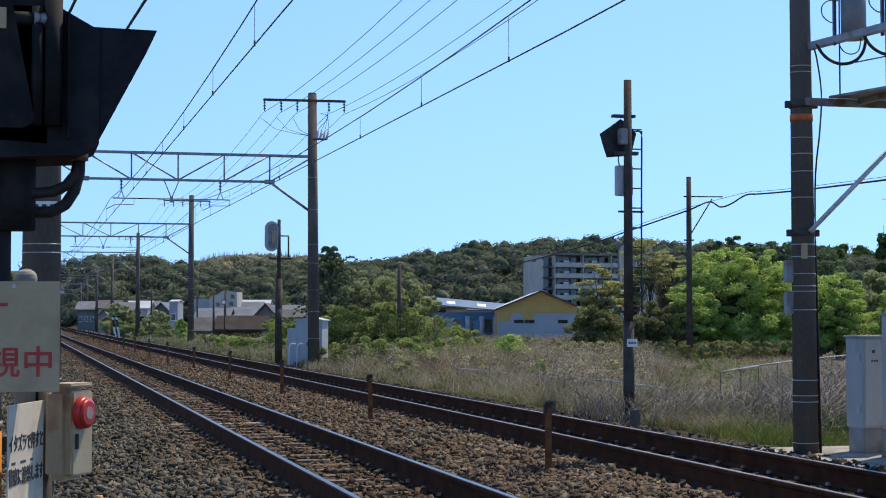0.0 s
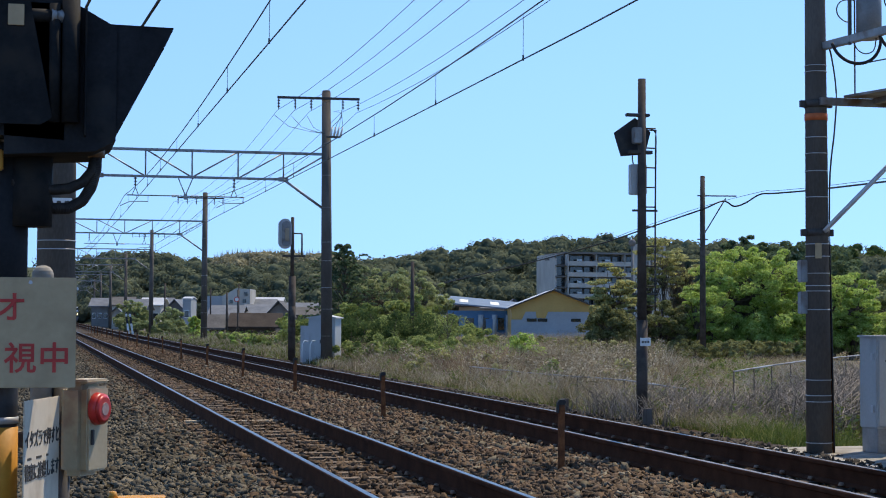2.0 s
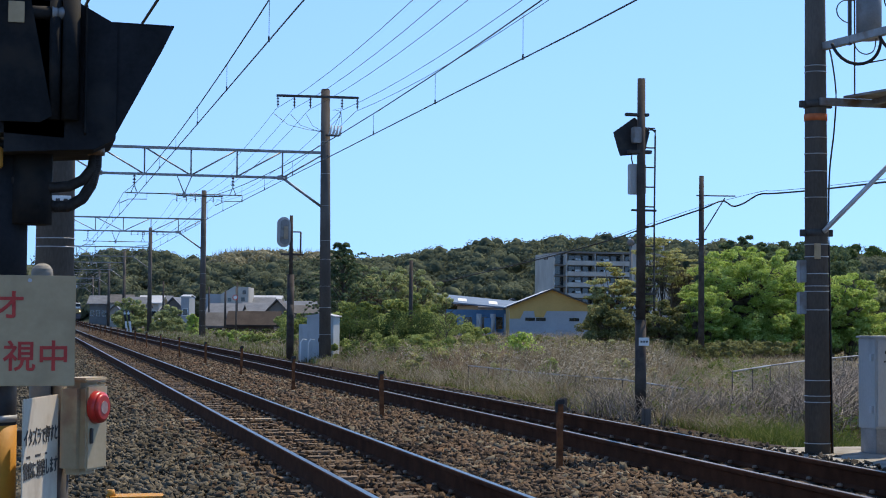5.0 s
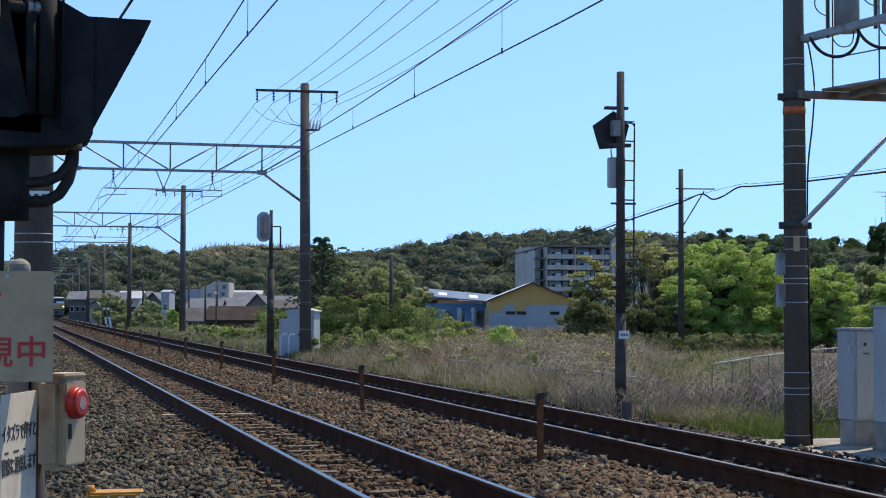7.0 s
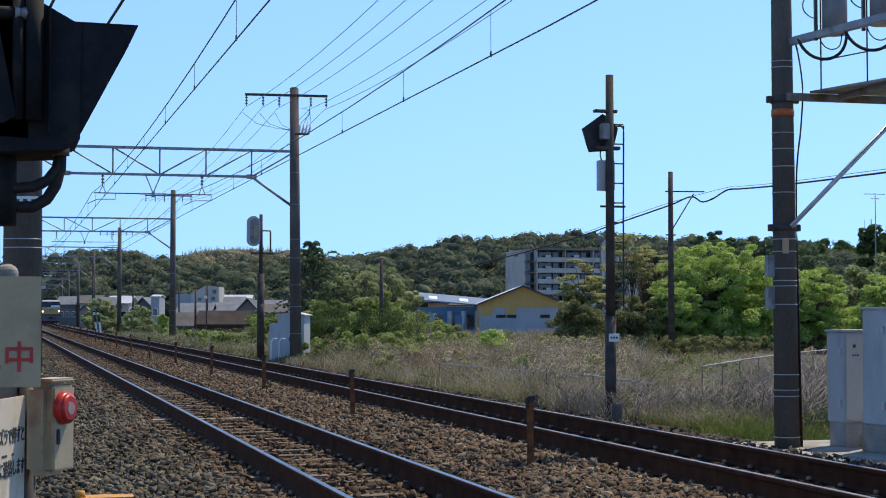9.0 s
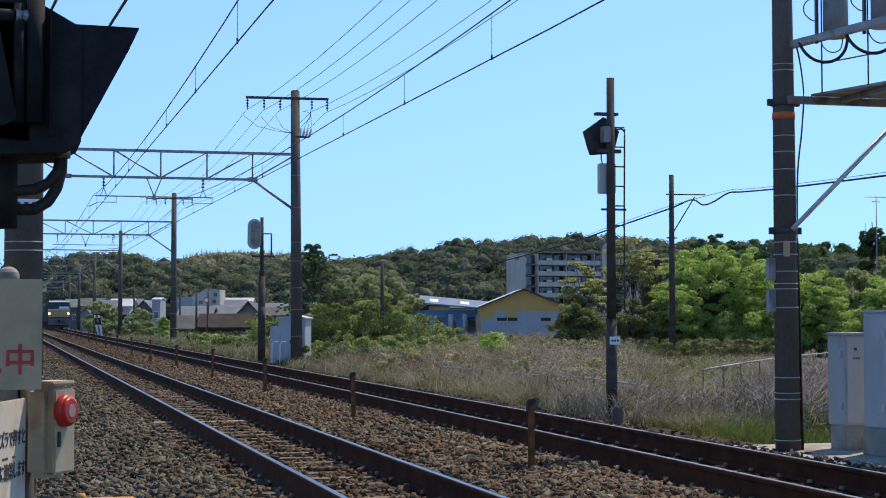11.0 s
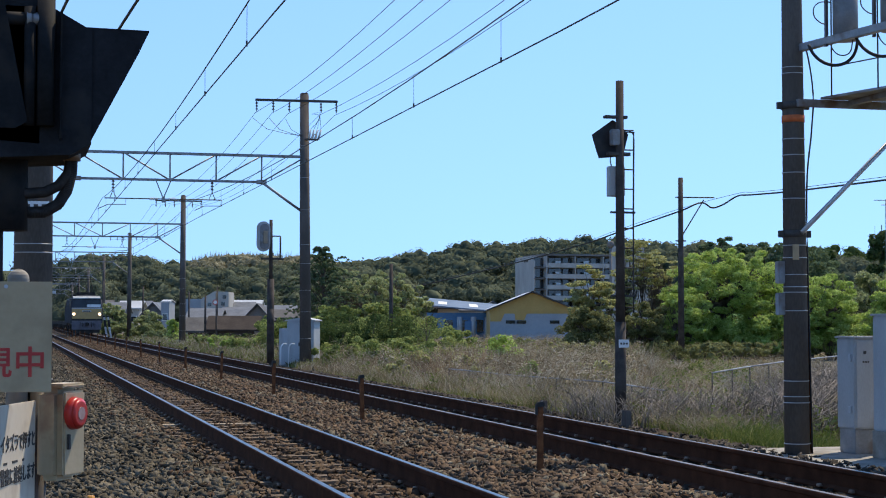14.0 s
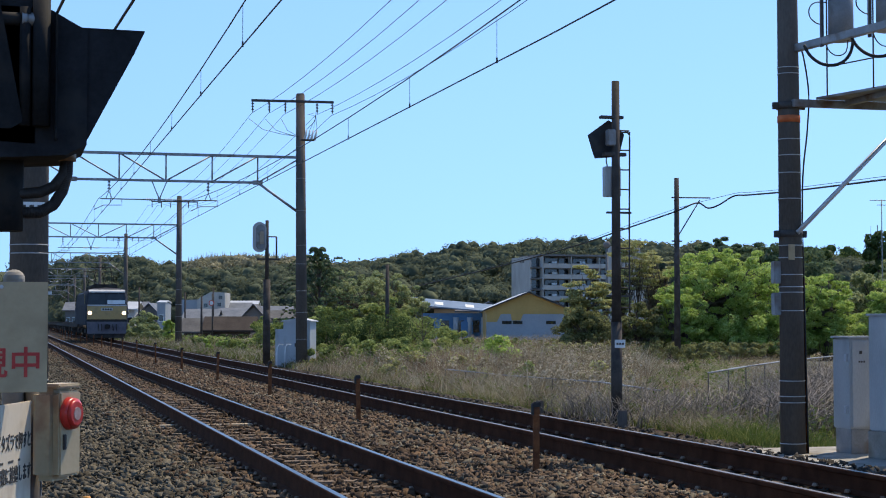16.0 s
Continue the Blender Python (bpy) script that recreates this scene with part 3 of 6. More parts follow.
ROW_X, LEFT_X = 10.55, 0.55
mast_rows = [(61.4, 10.24, -0.47), (112.5, 10.15, -0.5), (161.5, 10.1, -0.5), (211, 9.8, -0.5), (261, 9.8, -0.5), (311, 9.8, -0.5), (361, 9.8, -0.5)]
for i, (y, h, z) in enumerate(mast_rows):
    x = (10.66, 11.17, 10.9)[min(i, 2)] + bend(y)
    bands = [1.1, 2.1, 2.9, 3.9, 4.6, 5.9, 7.1, 8.3] if i < 2 else []
    m_ = mast("catenary_mast", x, y, z, h, 0.225, 0.165, "grey spun-concrete catenary mast beside the far track", bands, -0.5 if i == 0 else 0)
    mast("catenary_mast", LEFT_X + bend(y), y, z, h - 1.6, 0.22, 0.17, "grey spun-concrete catenary mast beside the near track", [])
    gantry("gantry", LEFT_X + bend(y), x, y, 7.42 if i == 0 else 7.75, 6.44 if i == 0 else 6.85, 7.4)
    if i < 3:
        cross_arm(m_, (9.50 if i == 0 else 9.3) - z)
# switch gear on the nearest right-hand mast of the row
sw = thing("pole_switch", pose(10.62, 61.15, 8.05), "small grey pole switch with porcelain bushings and loops of wire", "switch")
bm = B()
box(bm, (0.18, 0, 0), (0.5, 0.12, 0.06), 0.008)
part("bracket", bm, M["steel_dark"], sw)
for k in range(4):
    bm = B()
    rod(bm, (0.08 + k * 0.12, 0, 0), (0.15 + k * 0.13, 0, 0.38), 0.05, 0.03, 8)
    part("bushing", bm, M["porcelain"], sw)
for k in range(4):
    bm = B()
    a = (0.15 + k * 0.13, 0, 0.4)
    b = (0.5 - 0.1 * k, 0, 0.95)
    tube(bm, [a, (0.5, 0.05, 0.75 + 0.1 * k), b], 0.009, 4)
    part("jumper_wire", bm, M["wire"], sw)
for dx in (-1.72, -1.10, -0.50):
    bm = B()
    tube(bm, [(dx - 0.3, 0, 0.75), (dx * 0.75 - 0.2, 0, 0.35), (dx * 0.4 - 0.1, 0, 0.2), (-0.15, 0, 0.12)], 0.009, 4)
    part("jumper_wire", bm, M["wire"], sw)


def wire(name, pts, r, material, label, group=""):
    bm = B()
    tube(bm, pts, r, 5)
    o = part(name, bm, material)
    return tagged(o, label, "wire", group)


def span(x, z, y0, y1, sag, dx=0.0, n=10):
    return [(x + dx * k / n + bend(y0 + (y1 - y0) * k / n), y0 + (y1 - y0) * k / n, z - sag * 4 * (k / n) * (1 - k / n)) for k in range(n + 1)]


SUPPORTS = [-22.0, 20.0] + [r[0] for r in mast_rows]
for cx, zc in ((NEAR_X + 0.11, 5.08), (FAR_X + 0.10, 5.0)):
    c, m, drops = [], [], B()
    for i, (a, b) in enumerate(zip(SUPPORTS, SUPPORTS[1:])):
        st = (0.12 if i % 2 else -0.12) * (1 if cx > 5 else -0.4)
        c += span(cx + st, zc, a, b, 0.0, -2 * st, 6)[: None if b == SUPPORTS[-1] else -1]
        sp = span(cx + st, 5.73, a, b, 0.36, -2 * st, 10)
        m += sp[: None if b == SUPPORTS[-1] else -1]
        if b < 170:
            k = int((b - a) / 5)
            for j in range(k):
                f = (j + 0.5) / k
                y = a + (b - a) * f
                x = cx + st - 2 * st * f + bend(y)
                rod(drops, (x, y, zc), (x, y, 5.73 - 0.36 * 4 * f * (1 - f)), 0.004, seg=4)
                rod(drops, (x, y, zc - 0.02), (x, y, zc + 0.06), 0.014, seg=5)
    cat = thing("catenary", pose(0, 0, 0), "overhead contact wire hung by droppers from a messenger wire", "overhead line", "overhead lines")
    for nm, pts, r in (("contact_wire", c, 0.011), ("messenger_wire", m, 0.011)):
        bm = B()
        tube(bm, pts, r, 5)
        part(nm, bm, M["copper_wire"], cat)
    part("droppers", drops, M["wire"], cat, kind="stuff")
for dx in (-1.72, -1.10, -0.50, 0.70, 1.28):
    pts = []
    for i, (a, b) in enumerate(zip(SUPPORTS[1:], SUPPORTS[2:5])):
        off = 0.35 if b > 70 else 0.0
        x0 = 9.76 + dx if i == 0 else ROW_X - 0.1 + dx + (0.35 if i > 1 else 0)
        s = span(x0, 9.02, a, b, 0.5 if b - a < 45 else 0.8, ROW_X - 0.1 + dx + off - x0, 10)
        pts += s if i == 2 else s[:-1]
    wire("feeder_wire", pts, 0.009, M["wire"], "bare feeder wire strung along the mast tops", "feeder wires")


# ---- the mast with the transformer platform ----
RP = (9.91, 19.85, -0.42)
rp = mast("catenary_mast", *RP, 10.6, 0.167, 0.108, "concrete mast with white bands carrying a transformer platform", [0.15, 0.68, 0.76, 0.96, 1.87, 2.11, 2.18, 2.34, 2.56, 2.72, 3.33, 3.67, 3.9, 4.11, 4.97, 5.05], -0.3)
cross_arm(rp, 9.84)
bm = B()
rod(bm, (0, 0, 4.33), (0, 0, 4.42), 0.150, seg=20)
part("band", bm, M["orange_band"], rp, "faded orange warning band")
for z in (2.87, 4.55):
    bm = B()
    rod(bm, (0, 0, z - 0.045), (0, 0, z + 0.045), 0.160, seg=20)
    box(bm, (-0.19, 0, z), (0.07, 0.06, 0.09), 0.005)
    box(bm, (0.19, 0, z), (0.07, 0.06, 0.09), 0.005)
    part("clamp", bm, M["steel_dark"], rp)
bm = B()
tube(bm, smooth([(0.10, -0.1, 5.35), (0.17, -0.1, 5.2), (0.23, -0.12, 4.7), (0.2, -0.12, 4.2), (0.155, -0.05, 3.4), (0.165, -0.06, 1.5), (0.175, -0.08, 0.0)], 5), 0.011, 6)
part("cable", bm, M["rubber"], rp)
bm = B()
tube(bm, [(0.165, -0.03, 2.3), (0.172, -0.03, 1.2), (0.182, -0.04, 0.0)], 0.016, 6)
part("conduit", bm, M["rust"], rp, "rusty brown cable conduit")
for z in (2.37, 1.96):
    bm = B()
    box(bm, (-0.19, 0.04, z), (0.10, 0.12, 0.29), 0.01)
    part("junction_box", bm, M["steel"], rp)
bm = B()
box(bm, (-0.06, -0.150, 2.63), (0.09, 0.012, 0.2), 0.003)
part("notice_plate", bm, M["sign_white"], rp)

plat = thing("transformer_platform", pose(RP[0] - 0.03, RP[1], 4.07), "galvanised steel platform between two masts carrying transformers", "platform")
bm = B()
box(bm, (0.93, -0.16, 0.08), (1.9, 0.07, 0.10), 0.006)
part("beam", bm, M["steel"], plat)
bm = B()
box(bm, (0.75, -1.5, 0.10), (0.08, 2.6, 0.08), 0.006)
part("beam", bm, M["steel"], plat)
bm = B()
prism(bm, [(0.30, -0.2), (1.75, -0.2), (2.2, -2.8), (0.92, -2.8)], "z", 0.13, 0.16)
part("deck", bm, M["steel"], plat)
bm = B()
rod(bm, (0.03, -0.17, -1.61), (1.75, -0.17, 0.03), 0.033, seg=8)
part("brace", bm, M["galv"], plat)
bm = B()
box(bm, (0.24, -1.30, 0.81), (0.09, 2.6, 0.10), 0.008, pose(0, 0, 0, 0, 0, 8))
part("upper_beam", bm, M["steel"], plat)
for x, y in ((0.24, -0.62), (0.45, -1.42)):
    bm = B()
    rod(bm, (x, y, 0.12), (x, y, 1.9), 0.011, seg=6)
    part("stay_rod", bm, M["steel_dark"], plat)
bm = B()
rod(bm, (0.26, -0.6, 0.50), (0.85, -2.6, 0.52), 0.009, seg=6)
part("stay_rod", bm, M["steel_dark"], plat)
for x, y in ((0.34, -0.75), (0.57, -1.55), (0.80, -2.35)):
    tr = thing("pole_transformer", pose(RP[0] + x, RP[1] + y, 4.88), "grey cylindrical pole transformer with looped black cables", "transformer", "pole transformers")
    bm = B()
    rod(bm, (0, 0, 0), (0, 0, 0.72), 0.16, 0.16, 20)
    rod(bm, (0, 0, 0.72), (0, 0, 0.78), 0.175, 0.175, 20)
    part("tank", bm, M["tank_grey"], tr)
    for k in (-0.1, 0.02, 0.12):
        bm = B()
        rod(bm, (k, 0, 0.78), (k, 0, 1.0), 0.035, 0.02, 8)
        part("bushing", bm, M["porcelain"], tr)
    bm = B()
    box(bm, (-0.24, 0.05, 0.3), (0.035, 0.05, 0.75), 0.004)
    part("fuse_holder", bm, M["insul_dark"], tr)
    bm = B()
    tube(bm, smooth([(-0.36, 0.30, -0.02), (-0.33, 0.26, -0.12), (-0.28, 0.2, -0.21), (-0.21, 0.12, -0.28), (-0.13, 0.04, -0.31), (-0.05, -0.03, -0.30), (0.02, -0.08, -0.25), (0.07, -0.12, -0.16), (0.09, -0.14, -0.04), (0.09, -0.14, 0.08)], 3), 0.021, 8)
    part("cable", bm, M["rubber"], tr)
    bm = B()
    tube(bm, smooth([(-0.17, 0.1, 0.0), (-0.15, 0.06, -0.1), (-0.10, 0.02, -0.17), (-0.03, -0.03, -0.19), (0.03, -0.08, -0.14), (0.05, -0.1, 0.02)], 4), 0.008, 6)
    part("lead_wire", bm, M["wire"], tr)
    bm = B()
    tube(bm, smooth([(-0.2, 0.1, 0.22), (-0.28, 0.12, 0.24), (-0.36, 0.14, 0.32), (-0.37, 0.13, 0.43), (-0.30, 0.1, 0.50), (-0.16, 0.06, 0.50)], 4), 0.008, 6)
    part("lead_wire", bm, M["wire"], tr)
mast("catenary_mast", 10.98, 16.2, -0.42, 9, 0.17, 0.12, "concrete mast at the far end of a transformer platform", [])

# concrete pad and the cabinets beside it
bm = B()
box(bm, (0, 0, 0), (2.6, 3.0, 0.12), 0.01)
o = part("concrete_pad", bm, M["concrete"])
o.matrix_basis = pose(10.75, 19.3, -0.46)
tagged(o, "pale concrete pad beside the track", "pad", kind="structure")


def cabinet(name, x, y, z, w, d, h, plinth, plinth_mat, label):
    t = thing(name, pose(x, y, z, 0, 0, 3), label, "cabinet")
    bm = B()
    box(bm, (0, 0, plinth / 2), (w * 0.9 if plinth_mat != "concrete" else w * 1.08, d * 0.9, plinth), 0.006)
    part("plinth", bm, M[plinth_mat], t)
    bm = B()
    box(bm, (0, 0, plinth + (h - plinth) / 2), (w, d, h - plinth), 0.012)
    part("body", bm, M["grey_paint"], t)
    bm = B()
    box(bm, (0, 0, h + 0.015), (w + 0.05, d + 0.05, 0.03), 0.008)
    part("cap", bm, M["grey_paint"], t)
    bm = B()
    box(bm, (0.0, -d / 2 - 0.008, plinth + (h - plinth) / 2), (w - 0.05, 0.016, h - plinth - 0.06), 0.005)
    door = part("door", bm, M["grey_paint"], t)
    bm = B()
    box(bm, (-w * 0.18, -d / 2 - 0.022, h - 0.18), (0.035, 0.02, 0.04), 0.004)
    part("lock", bm, M["steel_dark"], door)
    bm = B()
    for k in range(3):
        box(bm, (-w * 0.22 + k * 0.035, -d / 2 - 0.019, h - 0.30), (0.024, 0.004, 0.022))
    part("lettering", bm, M["steel_dark"], door)
    bm = B()
    for zz in (plinth + 0.25, h - 0.25):
        if zz > plinth + 0.25:
            bm = B()
        box(bm, (-w / 2 - 0.012, -d * 0.3, zz), (0.024, 0.06, 0.09), 0.004)
        part("hinge", bm, M["galv"], t)
    return t


cabinet("signal_cabinet", 10.78, 19.75, -0.40, 0.46, 0.42, 1.49, 0.32, "steel", "light grey steel signal cabinet on a blue-grey base")
cabinet("relay_cabinet", 11.04, 18.75, -0.40, 0.95, 0.6, 1.78, 0.34, "concrete", "tall light grey relay cabinet on a concrete plinth")

# ---- colour-light signal seen from behind ----
SX, SY = 10.30, 27.35
sg = thing("railway_signal", pose(SX, SY, -0.45), "colour-light railway signal seen from behind, with ladder and dark back board", "railway signal")
bm = B()
rod(bm, (0, 0, 0), (0, 0, 1.75), 0.098, 0.096, 16)
rod(bm, (0, 0, 1.75), (0, 0, 5.97), 0.083, 0.068, 16)
part("post", bm, M["post_brown"], sg)
bm = B()
prism(bm, [(-0.45, 5.03), (-0.07, 5.30), (0.07, 5.22), (0.22, 5.05), (0.12, 4.66), (-0.32, 4.62), (-0.37, 4.76)], "y", 0.16, 0.20)
prism(bm, [(-0.35, 5.01), (-0.07, 5.20), (0.15, 5.01), (0.09, 4.72), (-0.27, 4.72)], "y", 0.20, 0.42)
part("back_board", bm, M["black_paint"], sg)
bm = B()
box(bm, (-0.08, 0.0, 5.33), (0.42, 0.12, 0.05), 0.006)
part("bracket", bm, M["steel_dark"], sg)
bm = B()
box(bm, (-0.03, 0.0, 4.68), (0.42, 0.12, 0.06), 0.006)
part("bracket", bm, M["steel_dark"], sg)
bm = B()
box(bm, (-0.10, -0.02, 4.97), (0.15, 0.16, 0.28), 0.015)
part("lamp_case", bm, M["steel"], sg)
bm = B()
box(bm, (-0.03, 0.13, 4.21), (0.29, 0.16, 0.53), 0.012)
part("apparatus_box", bm, M["grey_paint"], sg)
bm = B()
tube(bm, smooth([(0.255, 0.02, 1.9), (0.255, 0.02, 3.4), (0.268, 0.02, 4.95), (0.262, 0.02, 5.03), (0.225, 0.02, 5.075), (0.15, 0.02, 5.075), (0.05, 0.02, 5.07)], 4), 0.015, 6)
part("ladder_rail", bm, M["steel_dark"], sg)
for k in range(10):
    bm = B()
    z = 2.0 + k * 0.345
    rod(bm, (0.05, 0.02, z), (0.262, 0.02, z), 0.014, seg=6)
    part("rung", bm, M["steel_dark"], sg)
for z in (3.66, 2.2):
    bm = B()
    box(bm, (0.06, 0.02, z), (0.46, 0.05, 0.035), 0.004)
    part("ladder_clamp", bm, M["steel_dark"], sg)
bm = B()
tube(bm, [(-0.13, 0.1, 4.66), (-0.15, 0.08, 4.57), (-0.12, 0.1, 4.48)], 0.012, 5)
part("cable", bm, M["rubber"], sg)
bm = B()
box(bm, (0.02, -0.115, 1.37), (0.19, 0.012, 0.14), 0.003)
pl = part("number_plate", bm, M["white_paint"], sg, "small white plate with illegible marks")
bm = B()
for k in range(3):
    box(bm, (-0.03 + k * 0.05, -0.124, 1.37), (0.034, 0.003, 0.035))
part("marks", bm, M["steel_dark"], pl)

# low signal with round white disc seen from behind, further down the line
s2 = thing("repeater_signal", pose(9.98, 65.6, -0.45), "slim dark post with a pale round signal head and bracket", "railway signal")
bm = B()
rod(bm, (0, 0, 0), (0, 0, 3.4), 0.15, 0.14, 12)
rod(bm, (0, 0, 3.4), (0, 0, 5.75), 0.08, 0.065, 12)
part("post", bm, M["post_brown"], s2)
stadium = lambda cx, w, h: [(cx + w * math.cos(q), 5.08 + (h - w) * (1 if math.sin(q) >= 0 else -1) + w * math.sin(q)) for q in np.linspace(0.001, 2 * math.pi + 0.001, 28, endpoint=False)]
bm = B()
prism(bm, stadium(-0.30, 0.27, 0.60), "y", -0.06, 0.05)
part("head", bm, M["hut_paint"], s2, "pale rounded signal board")
bm = B()
prism(bm, stadium(-0.27, 0.17, 0.50), "y", -0.14, -0.06)
part("lamp_case", bm, M["tank_grey"], s2)
bm = B()
box(bm, (-0.24, -0.17, 5.05), (0.16, 0.06, 0.5), 0.012)
part("cover", bm, M["pale_timber"], s2, "weathered tan cover")
bm = B()
rod(bm, (0, 0, 5.1), (0.38, 0, 5.1), 0.03, seg=6)
rod(bm, (0.38, 0, 5.1), (0.38, 0, 4.25), 0.035, seg=6)
box(bm, (0.05, 0, 4.2), (0.9, 0.12, 0.08), 0.01)
part("bracket", bm, M["steel_dark"], s2)
bm = B()
rod(bm, (0.0, -0.12, 1.4), (0.0, -0.12, 2.2), 0.10, seg=10)
part("cable_box", bm, M["post_brown"], s2)

# white equipment hut beside the mast
hut = thing("equipment_hut", pose(10.86, 63.0, -0.48, 0, 0, -28), "pale grey metal equipment hut with shallow roof beside a mast", "hut")
bm = B()
box(bm, (0, 0, 0.88), (1.06, 0.8, 1.76), 0.015)
part("body", bm, M["hut_paint"], hut)
bm = B()
prism(bm, [(-0.6, 1.76), (0.6, 1.76), (0.6, 1.80), (0.1, 1.9), (-0.6, 1.80)], "y", -0.46, 0.46)
part("roof", bm, M["hut_paint"], hut)
for dx in (-0.25, 0.25):
    bm = B()
    box(bm, (dx, -0.41, 0.88), (0.47, 0.03, 1.58), 0.008)
    d = part("door", bm, M["hut_paint"], hut)
    bm = B()
    box(bm, (dx * 0.15, -0.435, 0.88), (0.04, 0.03, 0.14), 0.005)
    part("handle", bm, M["steel_dark"], d)
bm = B()
box(bm, (-0.72, 0.05, 0.74), (0.36, 0.6, 1.48), 0.012)
part("side_cabinet", bm, M["hut_paint"], hut)
bm = B()
box(bm, (-0.06, 0, 0.05), (1.6, 0.95, 0.1), 0.01)
part("plinth", bm, M["concrete"], hut)
hr = thing("hand_rail", pose(9.80, 61.9, -0.48), "white tubular hand rail beside the equipment hut", "rail")
for dx in (0, 0.3):
    bm = B()
    tube(bm, [(dx, 0, 0), (dx + 0.02, 0, 0.8), (dx + 0.1, 0, 0.92), (dx + 0.24, 0, 0.9)], 0.025, 6)
    part("rail_tube", bm, M["white_paint"], hr)


# ---- utility poles and cables in the field ----
def utility_pole(x, y, z, h, r, label):
    t = thing("utility_pole", pose(x, y, z), label, "utility pole", "utility poles")
    bm = B()
    rod(bm, (0, 0, 0), (0, 0, h), r, r * 0.72, 12)
    part("shaft", bm, M["post_brown"], t)
    return t


up = utility_pole(31.2, 74.6, -0.75, 8.95, 0.16, "dark slender utility pole with a bracket arm")
for z in (8.0, 5.9):
    bm = B()
    box(bm, (0, 0, z), (0.5, 0.14, 0.06), 0.008)
    part("clamp", bm, M["steel_dark"], up)
bm = B()
rod(bm, (0, 0, 8.0), (1.75, 0, 8.02), 0.035, seg=6)
part("arm", bm, M["steel_dark"], up)
bm = B()
rod(bm, (0.1, 0, 6.2), (1.2, 0, 7.9), 0.03, seg=6)
part("brace", bm, M["steel_dark"], up)
utility_pole(16.6, 73.2, -0.75, 4.6, 0.11, "thin dark wooden pole standing in the scrub")
CABLE = [(30.58, 51.9, 6.37), (31.23, 55.86, 6.53), (32.76, 62.68, 6.86), (33.19, 67.73, 7.03), (34.01, 72.67, 7.29), (33.79, 73.76, 7.31), (33.13, 73.95, 6.9), (32.61, 74.09, 6.74), (32.08, 74.21, 6.98), (31.03, 74.5, 6.55), (30.24, 80.93, 5.83), (30.72, 87.01, 5.56), (30.94, 100.41, 4.98), (31.5, 120.95, 4.33), (31.79, 141.57, 3.58)]
wire("aerial_cable", smooth(CABLE), 0.040, M["rubber"], "thick black aerial cable slung between poles")
wire("aerial_cable", smooth([(x, y, z + 0.12) for x, y, z in CABLE[:6] + CABLE[9:]]), 0.012, M["wire"], "thin steel wire above an aerial cable")


# ---- fences ----
def fence(name, pts, h, z, label, link=True):
    t = thing(name, pose(0, 0, 0), label, "fence")
    ends = [Vector((x, y, z)) for x, y in pts]
    top = B()
    for a, b in zip(ends, ends[1:]):
        rod(top, a + Vector((0, 0, h)), b + Vector((0, 0, h)), 0.017, seg=6)
        n = max(1, round((b - a).length / 2.0))
        for k in range(n):
            bm = B()
            p = a.lerp(b, k / n)
            rod(bm, p, p + Vector((0, 0, h)), 0.014, seg=6)
            part("post", bm, M["steel_dark"], t)
    part("top_rail", top, M["steel"], t)
    v, f = [], []
    for a, b in zip(ends, ends[1:]):
        L = (b - a).length
        n = int(L / 0.11)
        for k in range(n):
            for s in (-1, 1):
                p = a.lerp(b, k / n)
                q = a.lerp(b, min(1, max(0, (k + s * h / 0.11) / n)))
                qq = abs((q - p).length) / L * n * 0.11
                zt = min(h, qq)
                d = (b - a).normalized() * 0.0035
                i = len(v)
                v += [p - d, p + d, q + d + Vector((0, 0, zt)), q - d + Vector((0, 0, zt))]
                f.append((i, i + 1, i + 2, i + 3))
    raw("mesh", [tuple(x) for x in v], f, M["steel"], t, kind="stuff")
    return t


fence("chain_link_fence", [(12.0, 27.3), (14.4, 30.9), (17.0, 34.6), (21.1, 39.8), (26, 46)], 1.12, -0.72, "grey chain-link fence overgrown with dry stems")
fence("chain_link_fence", [(11.6, 44.0), (11.75, 38.4), (12.4, 34.0), (12.0, 29.5)], 0.74, -0.74, "low chain-link fence half hidden in grass")


# ---- grass and scrub ----
M["brown_stem"] = mat("brown_stem", (0.10, 0.06, 0.035), (0.24, 0.16, 0.10), 2, 0.9, bump=0, vary=0.4)

def patch(x, y):
    return np.clip(0.5 + 0.5 * np.sin(x * 0.9 + 2 * np.sin(y * 0.21)) * np.sin(y * 0.33 + x * 0.2), 0, 1)


def before_fence(x, y):
    """The strip between the track and the overgrown fence."""
    return (x > 11.4) & (y < 27.6 + (x - 12.0) * 1.38)


